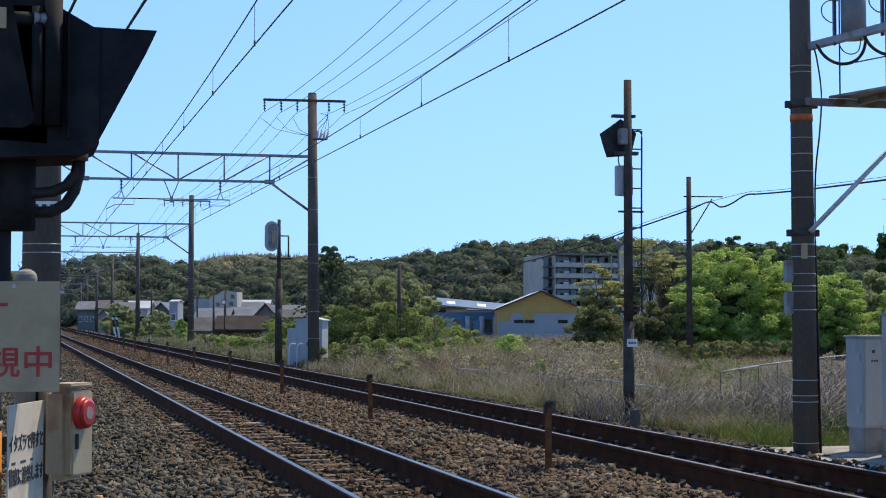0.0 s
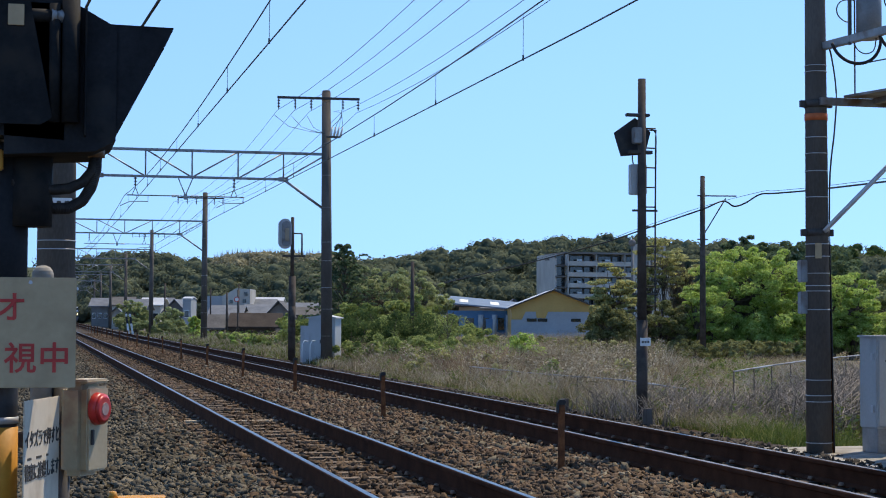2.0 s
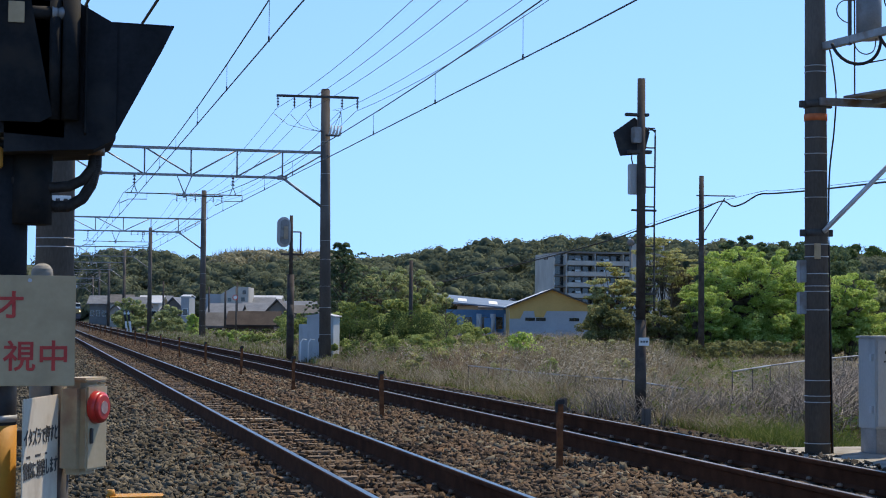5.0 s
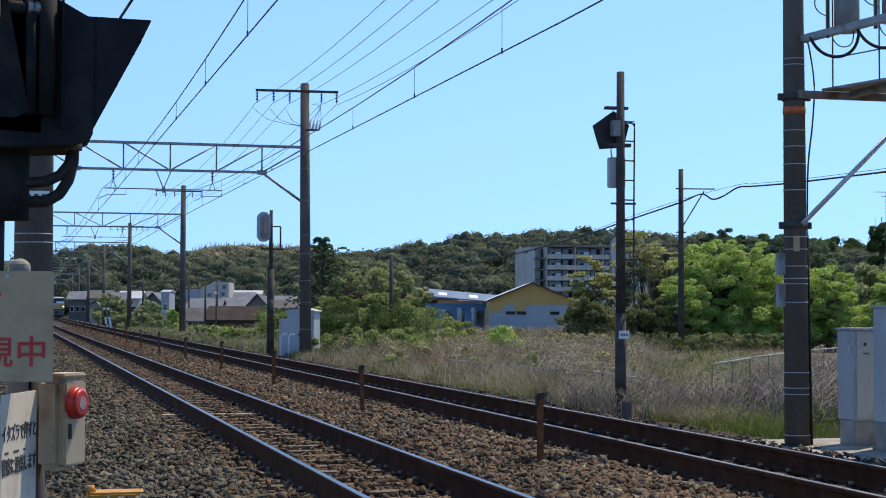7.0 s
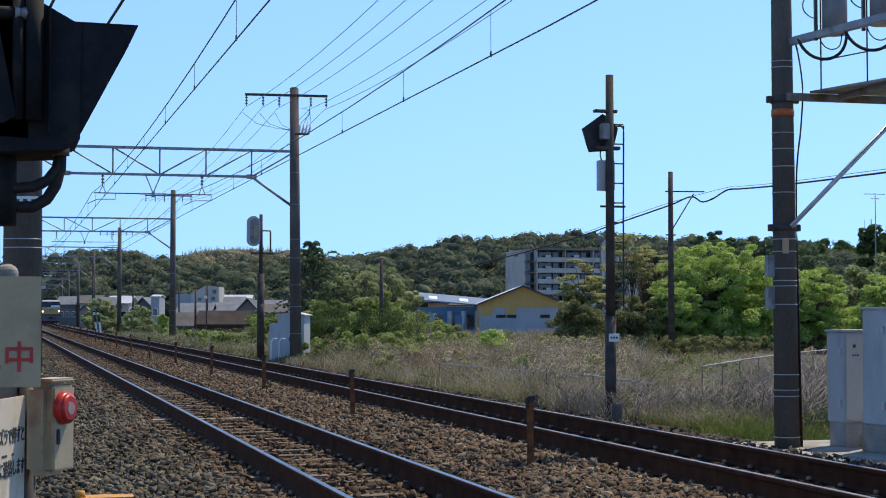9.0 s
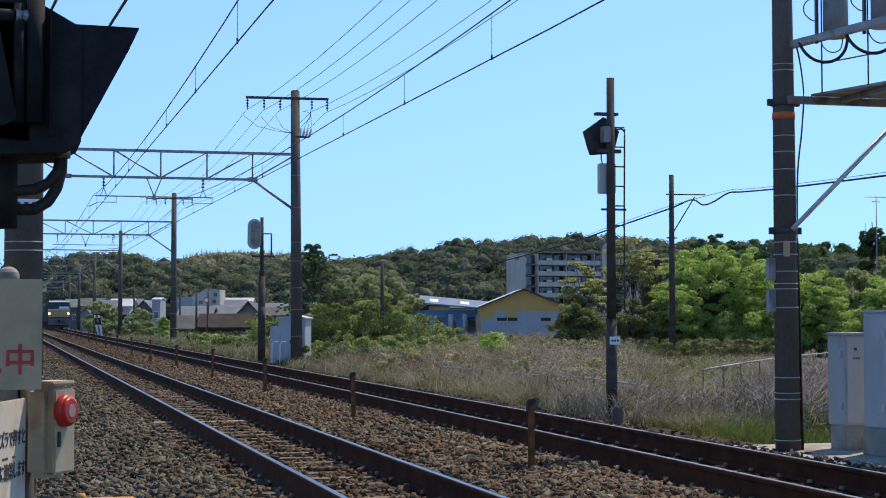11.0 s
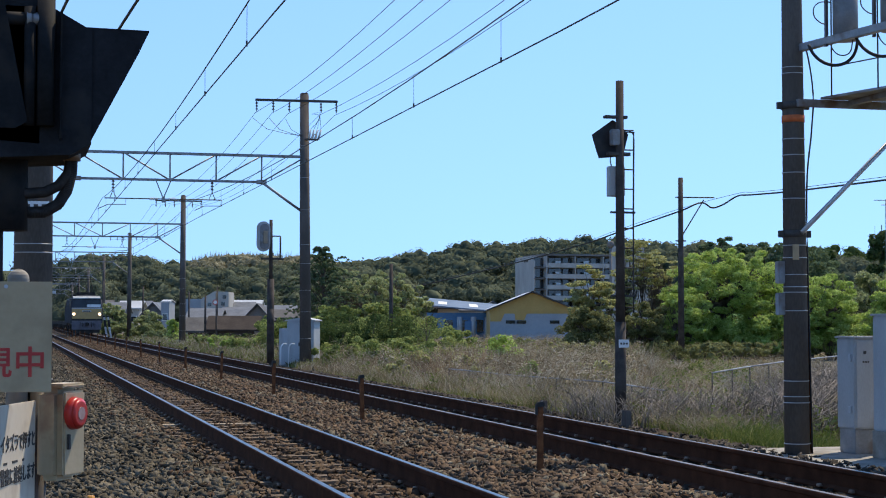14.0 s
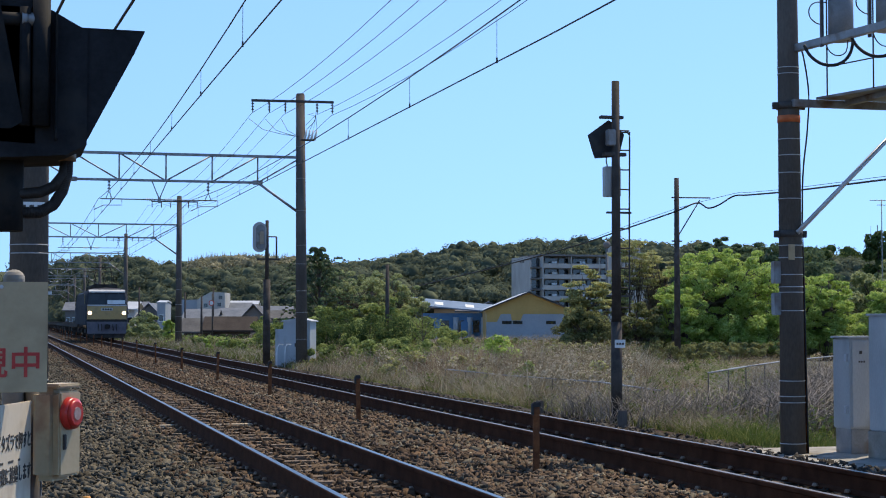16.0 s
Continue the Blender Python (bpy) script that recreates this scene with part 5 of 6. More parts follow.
# ---- hills ----
def hill(name, ridge, reach, foot, material, label, size, n_crown, n_card, seed, card=0.55):
    """A wooded ridge: ground that falls from the ridge line towards the near side, set with tree crowns."""
    g = np.random.default_rng(seed)
    rx = [p[0] for p in ridge]
    xs = np.linspace(rx[0], rx[-1], 60)
    ry = np.interp(xs, rx, [p[1] for p in ridge])
    rz = np.interp(xs, rx, [p[2] for p in ridge])
    fs = np.linspace(-1.0, 1.0, 17)
    V = np.stack([np.stack([xs, ry - f * reach, foot + (rz - foot - size * 0.8) * np.cos(f * math.pi / 2) ** 0.8], -1) for f in fs], 0)
    ids = np.arange(V.shape[0] * V.shape[1]).reshape(V.shape[:2])
    q = np.stack([ids[:-1, :-1], ids[:-1, 1:], ids[1:, 1:], ids[1:, :-1]], -1).reshape(-1, 4)
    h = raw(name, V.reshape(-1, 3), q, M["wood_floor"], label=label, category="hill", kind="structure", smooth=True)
    s = g.uniform(0, 1, n_crown)
    f = g.uniform(-0.12, 0.95, n_crown)
    x = rx[0] + (rx[-1] - rx[0]) * s
    y = np.interp(x, xs, ry) - f * reach
    z = foot + (np.interp(x, xs, rz) - foot - size * 0.8) * np.cos(np.clip(f, -1, 1) * math.pi / 2) ** 0.8
    r = size * g.uniform(0.45, 1.35, n_crown)
    ico = bmesh.new()
    bmesh.ops.create_icosphere(ico, subdivisions=2, radius=1)
    iv = np.array([v.co for v in ico.verts])
    fi = np.array([[v.index for v in fc.verts] for fc in ico.faces])
    ico.free()
    v = iv[None] * (1 + 0.10 * g.normal(size=(n_crown, len(iv), 1))) * r[:, None, None] * np.array([0.31, 0.31, 0.34]) + np.stack([x, y, z + r * 0.35], -1)[:, None]
    raw("tree_masses", v.reshape(-1, 3), (np.arange(n_crown)[:, None, None] * len(iv) + fi[None]).reshape(-1, 3), material, h, kind="stuff", smooth=True)
    c = np.stack([x, y, z + r * 0.35], -1)
    lv, lf = leaves(c, r * 0.62, n_crown * n_card * 2, card * 0.78, 0.2, seed, 0.66, 0.28)
    raw("leaf_sprays", lv, lf, material, h, kind="stuff")
    return h


hill("hill_6", [(-130, 475, 17), (-30, 466, 17.5), (-8, 463, 15), (-1, 462, 9)], 70, -0.7, M["leaf_far_haze"], "wooded hill on the near side of the line", 5.0, 160, 50, 36, 0.6)
hill("hill_7", [(-120, 770, 28), (0, 762, 29), (60, 752, 28), (130, 740, 26)], 95, -0.7, M["leaf_far_haze"], "wooded hill closing the line's far end", 7.5, 260, 60, 37, 0.8)
hill("hill_1", [(10.5, 460.8, 3.4), (12.5, 460.5, 8), (15.5, 460, 14.5), (18, 459.5, 18), (21, 459, 19), (32, 456, 18.4), (41, 454, 16), (47, 452, 15), (56, 450, 15.5), (90, 446, 17)], 80, -0.7, M["leaf_far_haze"], "wooded hill of mixed dark green trees", 5.0, 660, 78, 31, 0.55)
hill("hill_2", [(46, 474, 13), (51, 474, 18.6), (60, 473, 19.6), (72, 471, 19.8), (84, 470, 19.4), (95, 468, 15)], 42, 6, M["bamboo"], "hill covered in yellowish bamboo grove", 3.2, 340, 85, 32, 0.5)
g = np.random.default_rng(88)
n = 3600
x = g.uniform(50, 92, n)
y = 474 - (x - 50) * 0.1 - g.uniform(-4, 34, n)
z = np.interp(x, [50, 56, 84, 92], [15.5, 17.0, 17.0, 14.5]) - np.clip((474 - y) * 0.26, 0, 9)
hgt, w = g.uniform(2.0, 4.4, n), g.uniform(0.14, 0.42, n)
v = np.zeros((n, 3, 3))
v[:, 0] = np.stack([x - w, y, z], -1)
v[:, 1] = np.stack([x + w, y, z], -1)
v[:, 2] = np.stack([x + g.uniform(-0.7, 0.7, n), y, z + hgt], -1)
raw("bamboo_tops", v.reshape(-1, 3), np.arange(3 * n).reshape(-1, 3), M["bamboo"], label="feathery bamboo tips along the hill crest", category="bamboo", kind="stuff")
hill("hill_3", [(84, 598, 19), (104, 594, 21.5), (130, 587, 23), (139, 585, 25), (151, 582, 28.6), (163, 579, 28.8), (171, 577, 27.8), (181, 574, 30.2), (200, 568, 30.8), (212, 565, 29.4), (242, 558, 28), (300, 545, 22), (360, 530, 18)], 150, -0.7, M["leaf_far_haze"], "broad wooded hill of dark green and yellow-green trees", 7.0, 1150, 68, 33, 0.78)
hill("hill_4", [(440, 1130, 40), (520, 1110, 54), (565, 1095, 57), (600, 1085, 53), (660, 1070, 46), (760, 1050, 34)], 160, -0.7, M["leaf_dark"], "distant dark wooded ridge", 10, 420, 60, 34, 1.2)
hill("hill_5", [(105, 395, 9), (135, 380, 9.5), (180, 368, 10), (260, 350, 11), (380, 330, 12)], 40, -0.7, M["leaf_far_haze"], "low belt of trees behind the houses", 4.5, 420, 80, 35, 0.5)


# ---- buildings ----
M["wall_white"] = mat("wall_white", (0.38, 0.37, 0.345), (0.49, 0.48, 0.45), 0.5, 0.85, bump=0.1, fine=6, dirt=(0.36, 0.345, 0.32), dirt_scale=0.35, streak=0.4, spec=0.1)
M["wall_grey"] = mat("wall_grey", (0.145, 0.14, 0.135), (0.22, 0.212, 0.205), 0.5, 0.85, bump=0.1, fine=6, spec=0.1)
M["wall_yellow"] = mat("wall_yellow", (0.42, 0.27, 0.085), (0.52, 0.34, 0.115), 0.4, 0.8, bump=0.1, fine=5, dirt=(0.38, 0.25, 0.09), dirt_scale=0.3)
M["wall_pale"] = mat("wall_pale", (0.27, 0.30, 0.33), (0.34, 0.37, 0.40), 0.4, 0.8, bump=0.1, fine=5, spec=0.1)
M["wall_tan"] = mat("wall_tan", (0.30, 0.21, 0.13), (0.40, 0.29, 0.18), 0.4, 0.8, bump=0.1, fine=5, spec=0.1)
M["roof_slate"] = mat("roof_slate", (0.095, 0.105, 0.12), (0.165, 0.178, 0.195), 0.8, 0.55, bump=0.3, fine=6, spec=0.15)
M["wall_blue"] = mat("wall_blue", (0.06, 0.16, 0.30), (0.10, 0.22, 0.38), 0.5, 0.6, bump=0.1, fine=5)
M["roof_blue"] = mat("roof_blue", (0.11, 0.155, 0.22), (0.17, 0.22, 0.29), 0.6, 0.5, bump=0.15, fine=5, spec=0.1)
M["roof_white"] = mat("roof_white", (0.36, 0.38, 0.40), (0.47, 0.49, 0.51), 0.6, 0.5, bump=0.1, fine=5)
M["roof_brown"] = mat("roof_brown", (0.034, 0.027, 0.023), (0.062, 0.050, 0.043), 0.8, 0.75, bump=0.4, fine=6, spec=0.08)
M["roof_grey"] = mat("roof_grey", (0.072, 0.070, 0.068), (0.125, 0.122, 0.118), 0.8, 0.65, bump=0.4, fine=6, spec=0.1)
M["wood_wall"] = mat("wood_wall", (0.045, 0.035, 0.03), (0.09, 0.07, 0.06), 2, 0.8, bump=0.3, fine=20)


def apartments():
    """Four-storey block: gable end and a long side of balconies."""
    t = thing("apartment_building", pose(106.7, 335, -0.7, 0, 0, 2), "white concrete apartment block with long open balconies", "building")
    L, D, H, S = 27.0, 11.5, 15.6, 2.3
    bm = B()
    box(bm, (L / 2, D / 2 + 0.9, H / 2), (L, D - 1.8, H), 0)
    part("wall", bm, M["wall_white"], t)
    bm = B()
    box(bm, (0.15, D / 2 - 0.1, H / 2 - 0.45), (0.35, D + 0.4, H - 0.9), 0.03)
    part("gable_wall", bm, M["wall_white"], t)
    bm = B()
    box(bm, (L / 2 + 1.4, D / 2, H + 0.25), (L - 1.6, D + 2.6, 0.4), 0.04)
    part("roof", bm, M["wall_grey"], t)
    for s in range(6):
        z = 13.15 - S * s
        bm = B()
        box(bm, (L / 2, -0.1, z), (L, 2.0, 0.16))
        part("balcony_floor", bm, M["wall_grey"], t)
        bm = B()
        box(bm, (L / 2 + 1.3, -1.15, z + 0.5), (L - 2.8, 0.1, 0.95), 0.02)
        part("balcony_front", bm, M["wall_white"], t)
        for k in range(8):
            x = 1.9 + k * 3.2
            bm = B()
            box(bm, (x, 0.86, z + 1.2), (2.9, 0.08, 1.9))
            w = part("window", bm, M["wall_grey"], t)
            for dx in (-0.7, 0.7):
                bm = B()
                box(bm, (x + dx, 0.81, z + 1.2), (1.3, 0.03, 1.75))
                part("pane", bm, M["glass_dark"], w)
            if k % 2:
                bm = B()
                box(bm, (x + 0.4, -0.2, z + 1.25), (1.2, 0.04, 0.4))
                part("washing_line", bm, M["white_paint"], t)
    for k in range(4):
        bm = B()
        box(bm, (2.6 + k * 6.4, -0.3, H / 2), (0.16, 2.0, H))
        part("party_wall", bm, M["wall_white"], t)
    bm = B()
    for k in range(3):
        box(bm, (-0.035, 3.6 + k * 0.9, H - 1.0), (0.04, 0.6, 0.45))
    part("block_lettering", bm, M["steel_dark"], t)
    return t


apartments()
bm = B()
rod(bm, (0, 0, 0), (0, 0, 14.2), 0.22, seg=12)
wt = thing("water_tower", pose(97.0, 262, -0.7), "round pale water tank on a pole above the roofs", "water tower")
part("leg", bm, M["wall_grey"], wt)
bm = B()
bmesh.ops.create_uvsphere(bm, u_segments=16, v_segments=10, radius=0.62)
bmesh.ops.translate(bm, vec=(0, 0, 14.7), verts=bm.verts)
part("tank", bm, M["wall_grey"], wt)
bm = B()
box(bm, (0, 0, 7.4), (4.6, 4, 14.8), 0.05)
o = part("stair_tower", bm, M["wall_white"])
o.matrix_basis = pose(102.2, 268, -0.7, 0, 0, 6)
tagged(o, "tall narrow white stair tower", "building")

wh = thing("warehouse", pose(47.4, 163.4, -0.7, 0, 0, -14), "yellow and pale grey gabled warehouse with white roof", "building")
W, E, P, D = 8.7, 3.1, 4.85, 16.0
bm = B()
prism(bm, [(0, 0), (W, 0), (W, E), (W / 2, P), (0, E)], "y", 0, D)
part("wall", bm, M["wall_yellow"], wh)
bm = B()
box(bm, (W / 2, -0.03, 1.35), (W, 0.06, 2.7))
part("cladding", bm, M["wall_pale"], wh, "pale grey lower cladding")
for a, b, mm in ((-0.25, W / 2, "roof_white"), (W / 2, W + 0.25, "roof_white")):
    bm = B()
    za, zb = (E - 0.1, P) if a < 1 else (P, E - 0.1)
    prism(bm, [(a, za + 0.04), (b, zb + 0.04), (b, zb + 0.16), (a, za + 0.16)], "y", -0.4, D + 0.4)
    part("roof", bm, M[mm], wh)
bm = B()
prism(bm, [(-0.3, E - 0.12), (W / 2, P + 0.02), (W + 0.3, E - 0.12), (W + 0.3, E + 0.02), (W / 2, P + 0.17), (-0.3, E + 0.02)], "y", -0.5, -0.41)
part("verge_board", bm, M["steel_dark"], wh)
for x in (2.1, 3.2, 6.6):
    bm = B()
    box(bm, (x, -0.07, 1.85), (0.98, 0.05, 0.32))
    part("window", bm, M["glass_dark"], wh)
bm = B()
prism(bm, [(0.02, 1.9), (1.1, 1.9), (1.5, 2.75), (0.02, 2.75)], "y", -0.085, -0.062)
part("yellow_panel", bm, M["wall_yellow"], wh)
bm = B()
prism(bm, [(2.6, 2.05), (3.5, 2.05), (3.8, 2.75), (2.5, 2.75)], "y", -0.085, -0.062)
part("yellow_panel", bm, M["wall_yellow"], wh)

hall = thing("workshop_hall", pose(42.0, 176, -0.7, 0, 0, -14), "low blue workshop hall with blue-grey roof and skylights", "building")
bm = B()
box(bm, (4.3, 4, 1.42), (8.2, 8, 2.84), 0)
part("wall", bm, M["wall_blue"], hall)
bm = B()
top = [(-0.1, -0.9, 3.85), (9.6, -0.9, 3.02), (9.9, 8.2, 3.85), (0.3, 8.2, 4.72)]
lo_ = [bm.verts.new((x, y, z - 0.14)) for x, y, z in top]
hi_ = [bm.verts.new(q) for q in top]
bm.faces.new(lo_[::-1])
bm.faces.new(hi_)
for k in range(4):
    bm.faces.new((lo_[k], lo_[(k + 1) % 4], hi_[(k + 1) % 4], hi_[k]))
part("roof", bm, M["roof_blue"], hall)
bm = B()
prism(bm, [(0.0, 0), (8.0, 0), (8.0, 4.45), (0.0, 3.75)], "x", 0.0, 0.12)
part("end_wall", bm, M["wall_tan"], hall, "tan end wall")
for k in (2.6, 6.0):
    bm = B()
    box(bm, (k + 1.0, 3.2, 3.83 - (k + 1.0) * 0.0875 + 0.41), (0.95, 3.6, 0.04), 0, pose(0, 0, 0, 5.3, 4.9, 0))
    part("skylight", bm, M["white_paint"], hall)
for k in range(5):
    bm = B()
    box(bm, (0.9 + k * 1.65, -0.05, 1.4), (0.9, 0.06, 1.3))
    part("window", bm, M["glass_dark"], hall)
bm = B()
box(bm, (6.6, -0.4, 1.0), (1.3, 0.6, 1.9), 0.05)
part("machine", bm, M["wall_blue"], hall)
bm = B()
for k in range(3):
    rod(bm, (5.4 + k * 1.5, -0.5, 0), (5.4 + k * 1.5, -0.5, 2.4), 0.3, seg=10)
part("silo", bm, M["grey_paint"], hall)


def house(x, y, w, d, e, p, turn, wall, roof, label, ridge_x=True, n_win=2, eave=0.5):
    t = thing("house", pose(x, y, -0.7, 0, 0, turn), label, "house")
    bm = B()
    if ridge_x:
        prism(bm, [(0, 0), (d, 0), (d, e), (d / 2, p - 0.15), (0, e)], "x", 0, w)
    else:
        prism(bm, [(0, 0), (w, 0), (w, e), (w / 2, p - 0.15), (0, e)], "y", 0, d)
    part("wall", bm, M[wall], t)
    o = eave
    for s in (0, 1):
        bm = B()
        L = d if ridge_x else w
        a, b = (-o, L / 2) if s == 0 else (L / 2, L + o)
        drop = (p - e) / (L / 2) * o
        za, zb = (e - drop, p) if s == 0 else (p, e - drop)
        prism(bm, [(a, za), (b, zb), (b, zb + 0.16), (a, za + 0.16)], "x" if ridge_x else "y", -o, (w if ridge_x else d) + o)
        part("roof", bm, M[roof], t)
    for k in range(n_win):
        bm = B()
        xx = w * (k + 0.5) / n_win
        box(bm, (xx, -0.05, e * 0.55), (min(1.6, w / n_win * 0.6), 0.08, 1.0))
        wn_ = part("window", bm, M["white_paint"], t)
        bm = B()
        box(bm, (xx, -0.10, e * 0.55), (min(1.4, w / n_win * 0.52), 0.03, 0.84))
        part("pane", bm, M["glass_dark"], wn_)
    return t


house(17.7, 152.0, 3.9, 4.0, 1.25, 2.25, -14, "wood_wall", "roof_brown", "old low wooden house with dark brown tiled roof", True, 0)
house(15.8, 152.9, 2.2, 3.4, 1.15, 2.1, -14, "wood_wall", "roof_grey", "low wooden wing with grey tiled roof", True, 0)
house(20.8, 201, 3.4, 6, 2.2, 3.3, -14, "wall_grey", "roof_slate", "low house with blue-grey roof", True, 3)
house(25.3, 204, 4.2, 6, 2.5, 3.45, -14, "wall_grey", "roof_slate", "grey house with wide slate-grey roof", True, 3)
house(25.6, 186, 2.4, 5, 2.45, 3.75, -14, "wall_grey", "roof_grey", "small gabled house with pale verges", False, 1)
house(28.6, 190, 3.4, 5, 2.3, 3.1, -14, "wall_grey", "roof_grey", "low grey house with tiled roof", True, 2)
house(33.9, 262, 4.0, 6, 4.1, 5.05, -14, "wall_white", "roof_white", "white house with sunlit pale roof", True, 3)
house(29.6, 240, 4.0, 6, 3.3, 4.5, -14, "wall_white", "roof_slate", "pale house with slate-grey roof", True, 3)
house(31.0, 215, 4.6, 6, 2.9, 3.8, -14, "wall_white", "roof_slate", "low pale house behind others", True, 3)
house(17.6, 230, 2.5, 7, 3.0, 4.3, -14, "wall_grey", "roof_slate", "grey gabled house with slate roof", False, 1)
house(19.5, 225, 1.1, 5, 4.35, 4.6, -14, "wall_pale", "roof_white", "narrow pale flat-topped house", True, 1, 0.08)
house(16.4, 262, 2.9, 6, 3.85, 4.85, -14, "wall_white", "roof_white", "white house with sunlit pale roof", True, 2)
house(13.4, 250, 2.6, 6, 3.2, 4.5, -14, "wall_grey", "roof_slate", "grey two-storey house with slate roof", True, 2)
house(10.1, 302, 3.0, 7, 3.9, 5.2, -10, "wall_grey", "roof_slate", "grey two-storey house near the line", True, 3)
house(13.6, 300, 3.4, 7, 4.1, 5.4, -10, "wall_white", "roof_grey", "pale two-storey house with grey roof", True, 3)
house(11.6, 262, 2.0, 6, 2.4, 3.4, -10, "wall_white", "roof_slate", "small white house near the line", False, 1)
house(19.8, 300, 4.0, 7, 4.0, 5.3, -10, "wall_grey", "roof_slate", "grey two-storey house before the hill", True, 3)
house(52.6, 205, 2.6, 5, 3.6, 4.25, -14, "wall_tan", "roof_brown", "tan house behind a workshop", True, 2)
house(56.2, 212, 4.2, 6, 3.3, 4.1, -14, "wall_white", "roof_grey", "white building behind the workshop", True, 3)
house(61.5, 216, 3.0, 6, 3.5, 4.5, -14, "wall_grey", "roof_slate", "grey house with slate roof", False, 2)
house(60.0, 200, 4.5, 6, 2.9, 3.6, -14, "wall_white", "roof_white", "white building with pale roof", True, 3)

blk = thing("town_building", pose(23.9, 238, -0.7, 0, 0, -14), "white two-storey building with a sloping parapet", "building")
bm = B()
box(bm, (1.15, 3, 2.5), (2.5, 6, 5.0), 0.03)
part("low_wing", bm, M["wall_pale"], blk)
bm = B()
prism(bm, [(2.35, 0), (6.3, 0), (6.3, 6.0), (4.3, 6.1), (2.35, 5.0)], "y", -0.2, 6.5)
part("wall", bm, M["wall_white"], blk)
for x, z in ((5.5, 4.3), (5.7, 5.3), (3.6, 4.2)):
    bm = B()
    box(bm, (x, -0.23, z), (0.5, 0.06, 0.5))
    part("window", bm, M["glass_dark"], blk)
for x, y, h in ((16.6, 147, 4.2), (13.4, 176, 5.5), (19.6, 190, 5.2), (24.0, 200, 6.0), (10.6, 200, 6.6), (34.0, 196, 6.0)):
    utility_pole(x, y, -0.7, h, 0.11, "dark utility pole among the houses")
rs = thing("round_sign", pose(16.72, 140, -0.7), "round white sign with red rim on a thin dark post", "sign")
bm = B()
rod(bm, (0, 0, 0), (0, 0, 4.3), 0.06, seg=8)
part("post", bm, M["steel_dark"], rs)
bm = B()
rod(bm, (-0.1, -0.07, 3.5), (-0.1, -0.10, 3.5), 0.23, seg=18)
part("disc", bm, M["sign_red"], rs, "red rim")
bm = B()
rod(bm, (-0.1, -0.10, 3.5), (-0.1, -0.12, 3.5), 0.16, seg=18)
part("disc_face", bm, M["white_paint"], rs)
# slanted white and black marker boards beside the far masts
for dx, lean in ((0, -8), (0.32, -9)):
    bm = B()
    box(bm, (0, 0, 1.1), (0.19, 0.05, 2.2), 0.01)
    o = part("marker_board", bm, M["white_paint"])
    o.matrix_basis = pose(8.85 + dx * 1.2, 160, -0.45, 0, lean, 0)
    tagged(o, "leaning white marker board beside the track", "marker board", "marker boards")
    bm = B()
    box(bm, (0, -0.028, 1.45), (0.195, 0.01, 0.65))
    box(bm, (0, -0.028, 2.12), (0.195, 0.01, 0.12))
    part("black_band", bm, M["black_paint"], o)


# ---- level-crossing equipment beside the camera ----
def glyphs(text, size, x, z, y, material, parent, name="lettering", turn=0.0, squeeze=1.0):
    """Raised flat lettering that faces the near side, centred on x, z."""
    c = bpy.data.curves.new(name, "FONT")
    c.body, c.size, c.align_x, c.align_y, c.extrude = text, size, "CENTER", "CENTER", 0.0008
    c.resolution_u = 3
    c.offset = size * 0.014
    o = bpy.data.objects.new(name, c)
    me = bpy.data.meshes.new_from_object(o)
    bpy.data.objects.remove(o)
    bpy.data.curves.remove(c)
    me.materials.clear()
    me.materials.append(material)
    g_ = new(name, me)
    g_.parent = parent
    g_.matrix_basis = pose(x, y, z, 90, 0, turn) @ Matrix.Diagonal((squeeze, 1, 1, 1))
    return g_


lm = mast("catenary_mast", 0.25, 20.0, -0.42, 8.6, 0.235, 0.19, "thick grey concrete mast with metal strap bands", [1.05, 2.05, 2.52, 2.62, 3.05])
bm = B()
box(bm, (0.02, -0.24, 3.03), (0.3, 0.02, 0.16), 0.004)
pl = part("number_plate", bm, M["white_paint"], lm, "white plate with dark bars")
bm = B()
for k in range(3):
    box(bm, (-0.07 + 0.09 * k, -0.253, 3.03), (0.05, 0.004, 0.09))
part("plate_bars", bm, M["steel_dark"], pl)
bm = B()
box(bm, (0.19, -0.16, 2.06), (0.14, 0.04, 0.035), 0.004)
part("strap_buckle", bm, M["galv"], lm)

PX, PY = -0.105, 5.22
cs = thing("crossing_signal", pose(PX, PY, -0.36), "black and yellow level-crossing flasher post with hooded lamps", "crossing signal")
bm = B()
rod(bm, (0, 0, 0), (0, 0, 2.9), 0.0572, seg=24)
part("post", bm, M["black_paint"], cs)
for z0, z1 in ((0.0, 0.92), (1.0, 1.345)):
    bm = B()
    rod(bm, (0, 0, z0), (0, 0, z1), 0.0592, seg=24)
    part("yellow_stripe", bm, M["yellow_paint"], cs)
bm = B()
rod(bm, (0, 0, 1.355), (0, 0, 1.375), 0.0605, seg=24)
part("reflective_stripe", bm, M["band"], cs)
bm = B()
rod(bm, (0, 0, 1.66), (0, 0, 2.16), 0.080, seg=24)
rod(bm, (0, 0, 2.16), (0, 0, 2.20), 0.088, seg=24)
part("sleeve", bm, M["black_hood"], cs)
bm = B()
box(bm, (-0.052, -0.085, 2.145), (0.115, 0.04, 0.062), 0.004)
part("yellow_band", bm, M["yellow_paint"], cs)


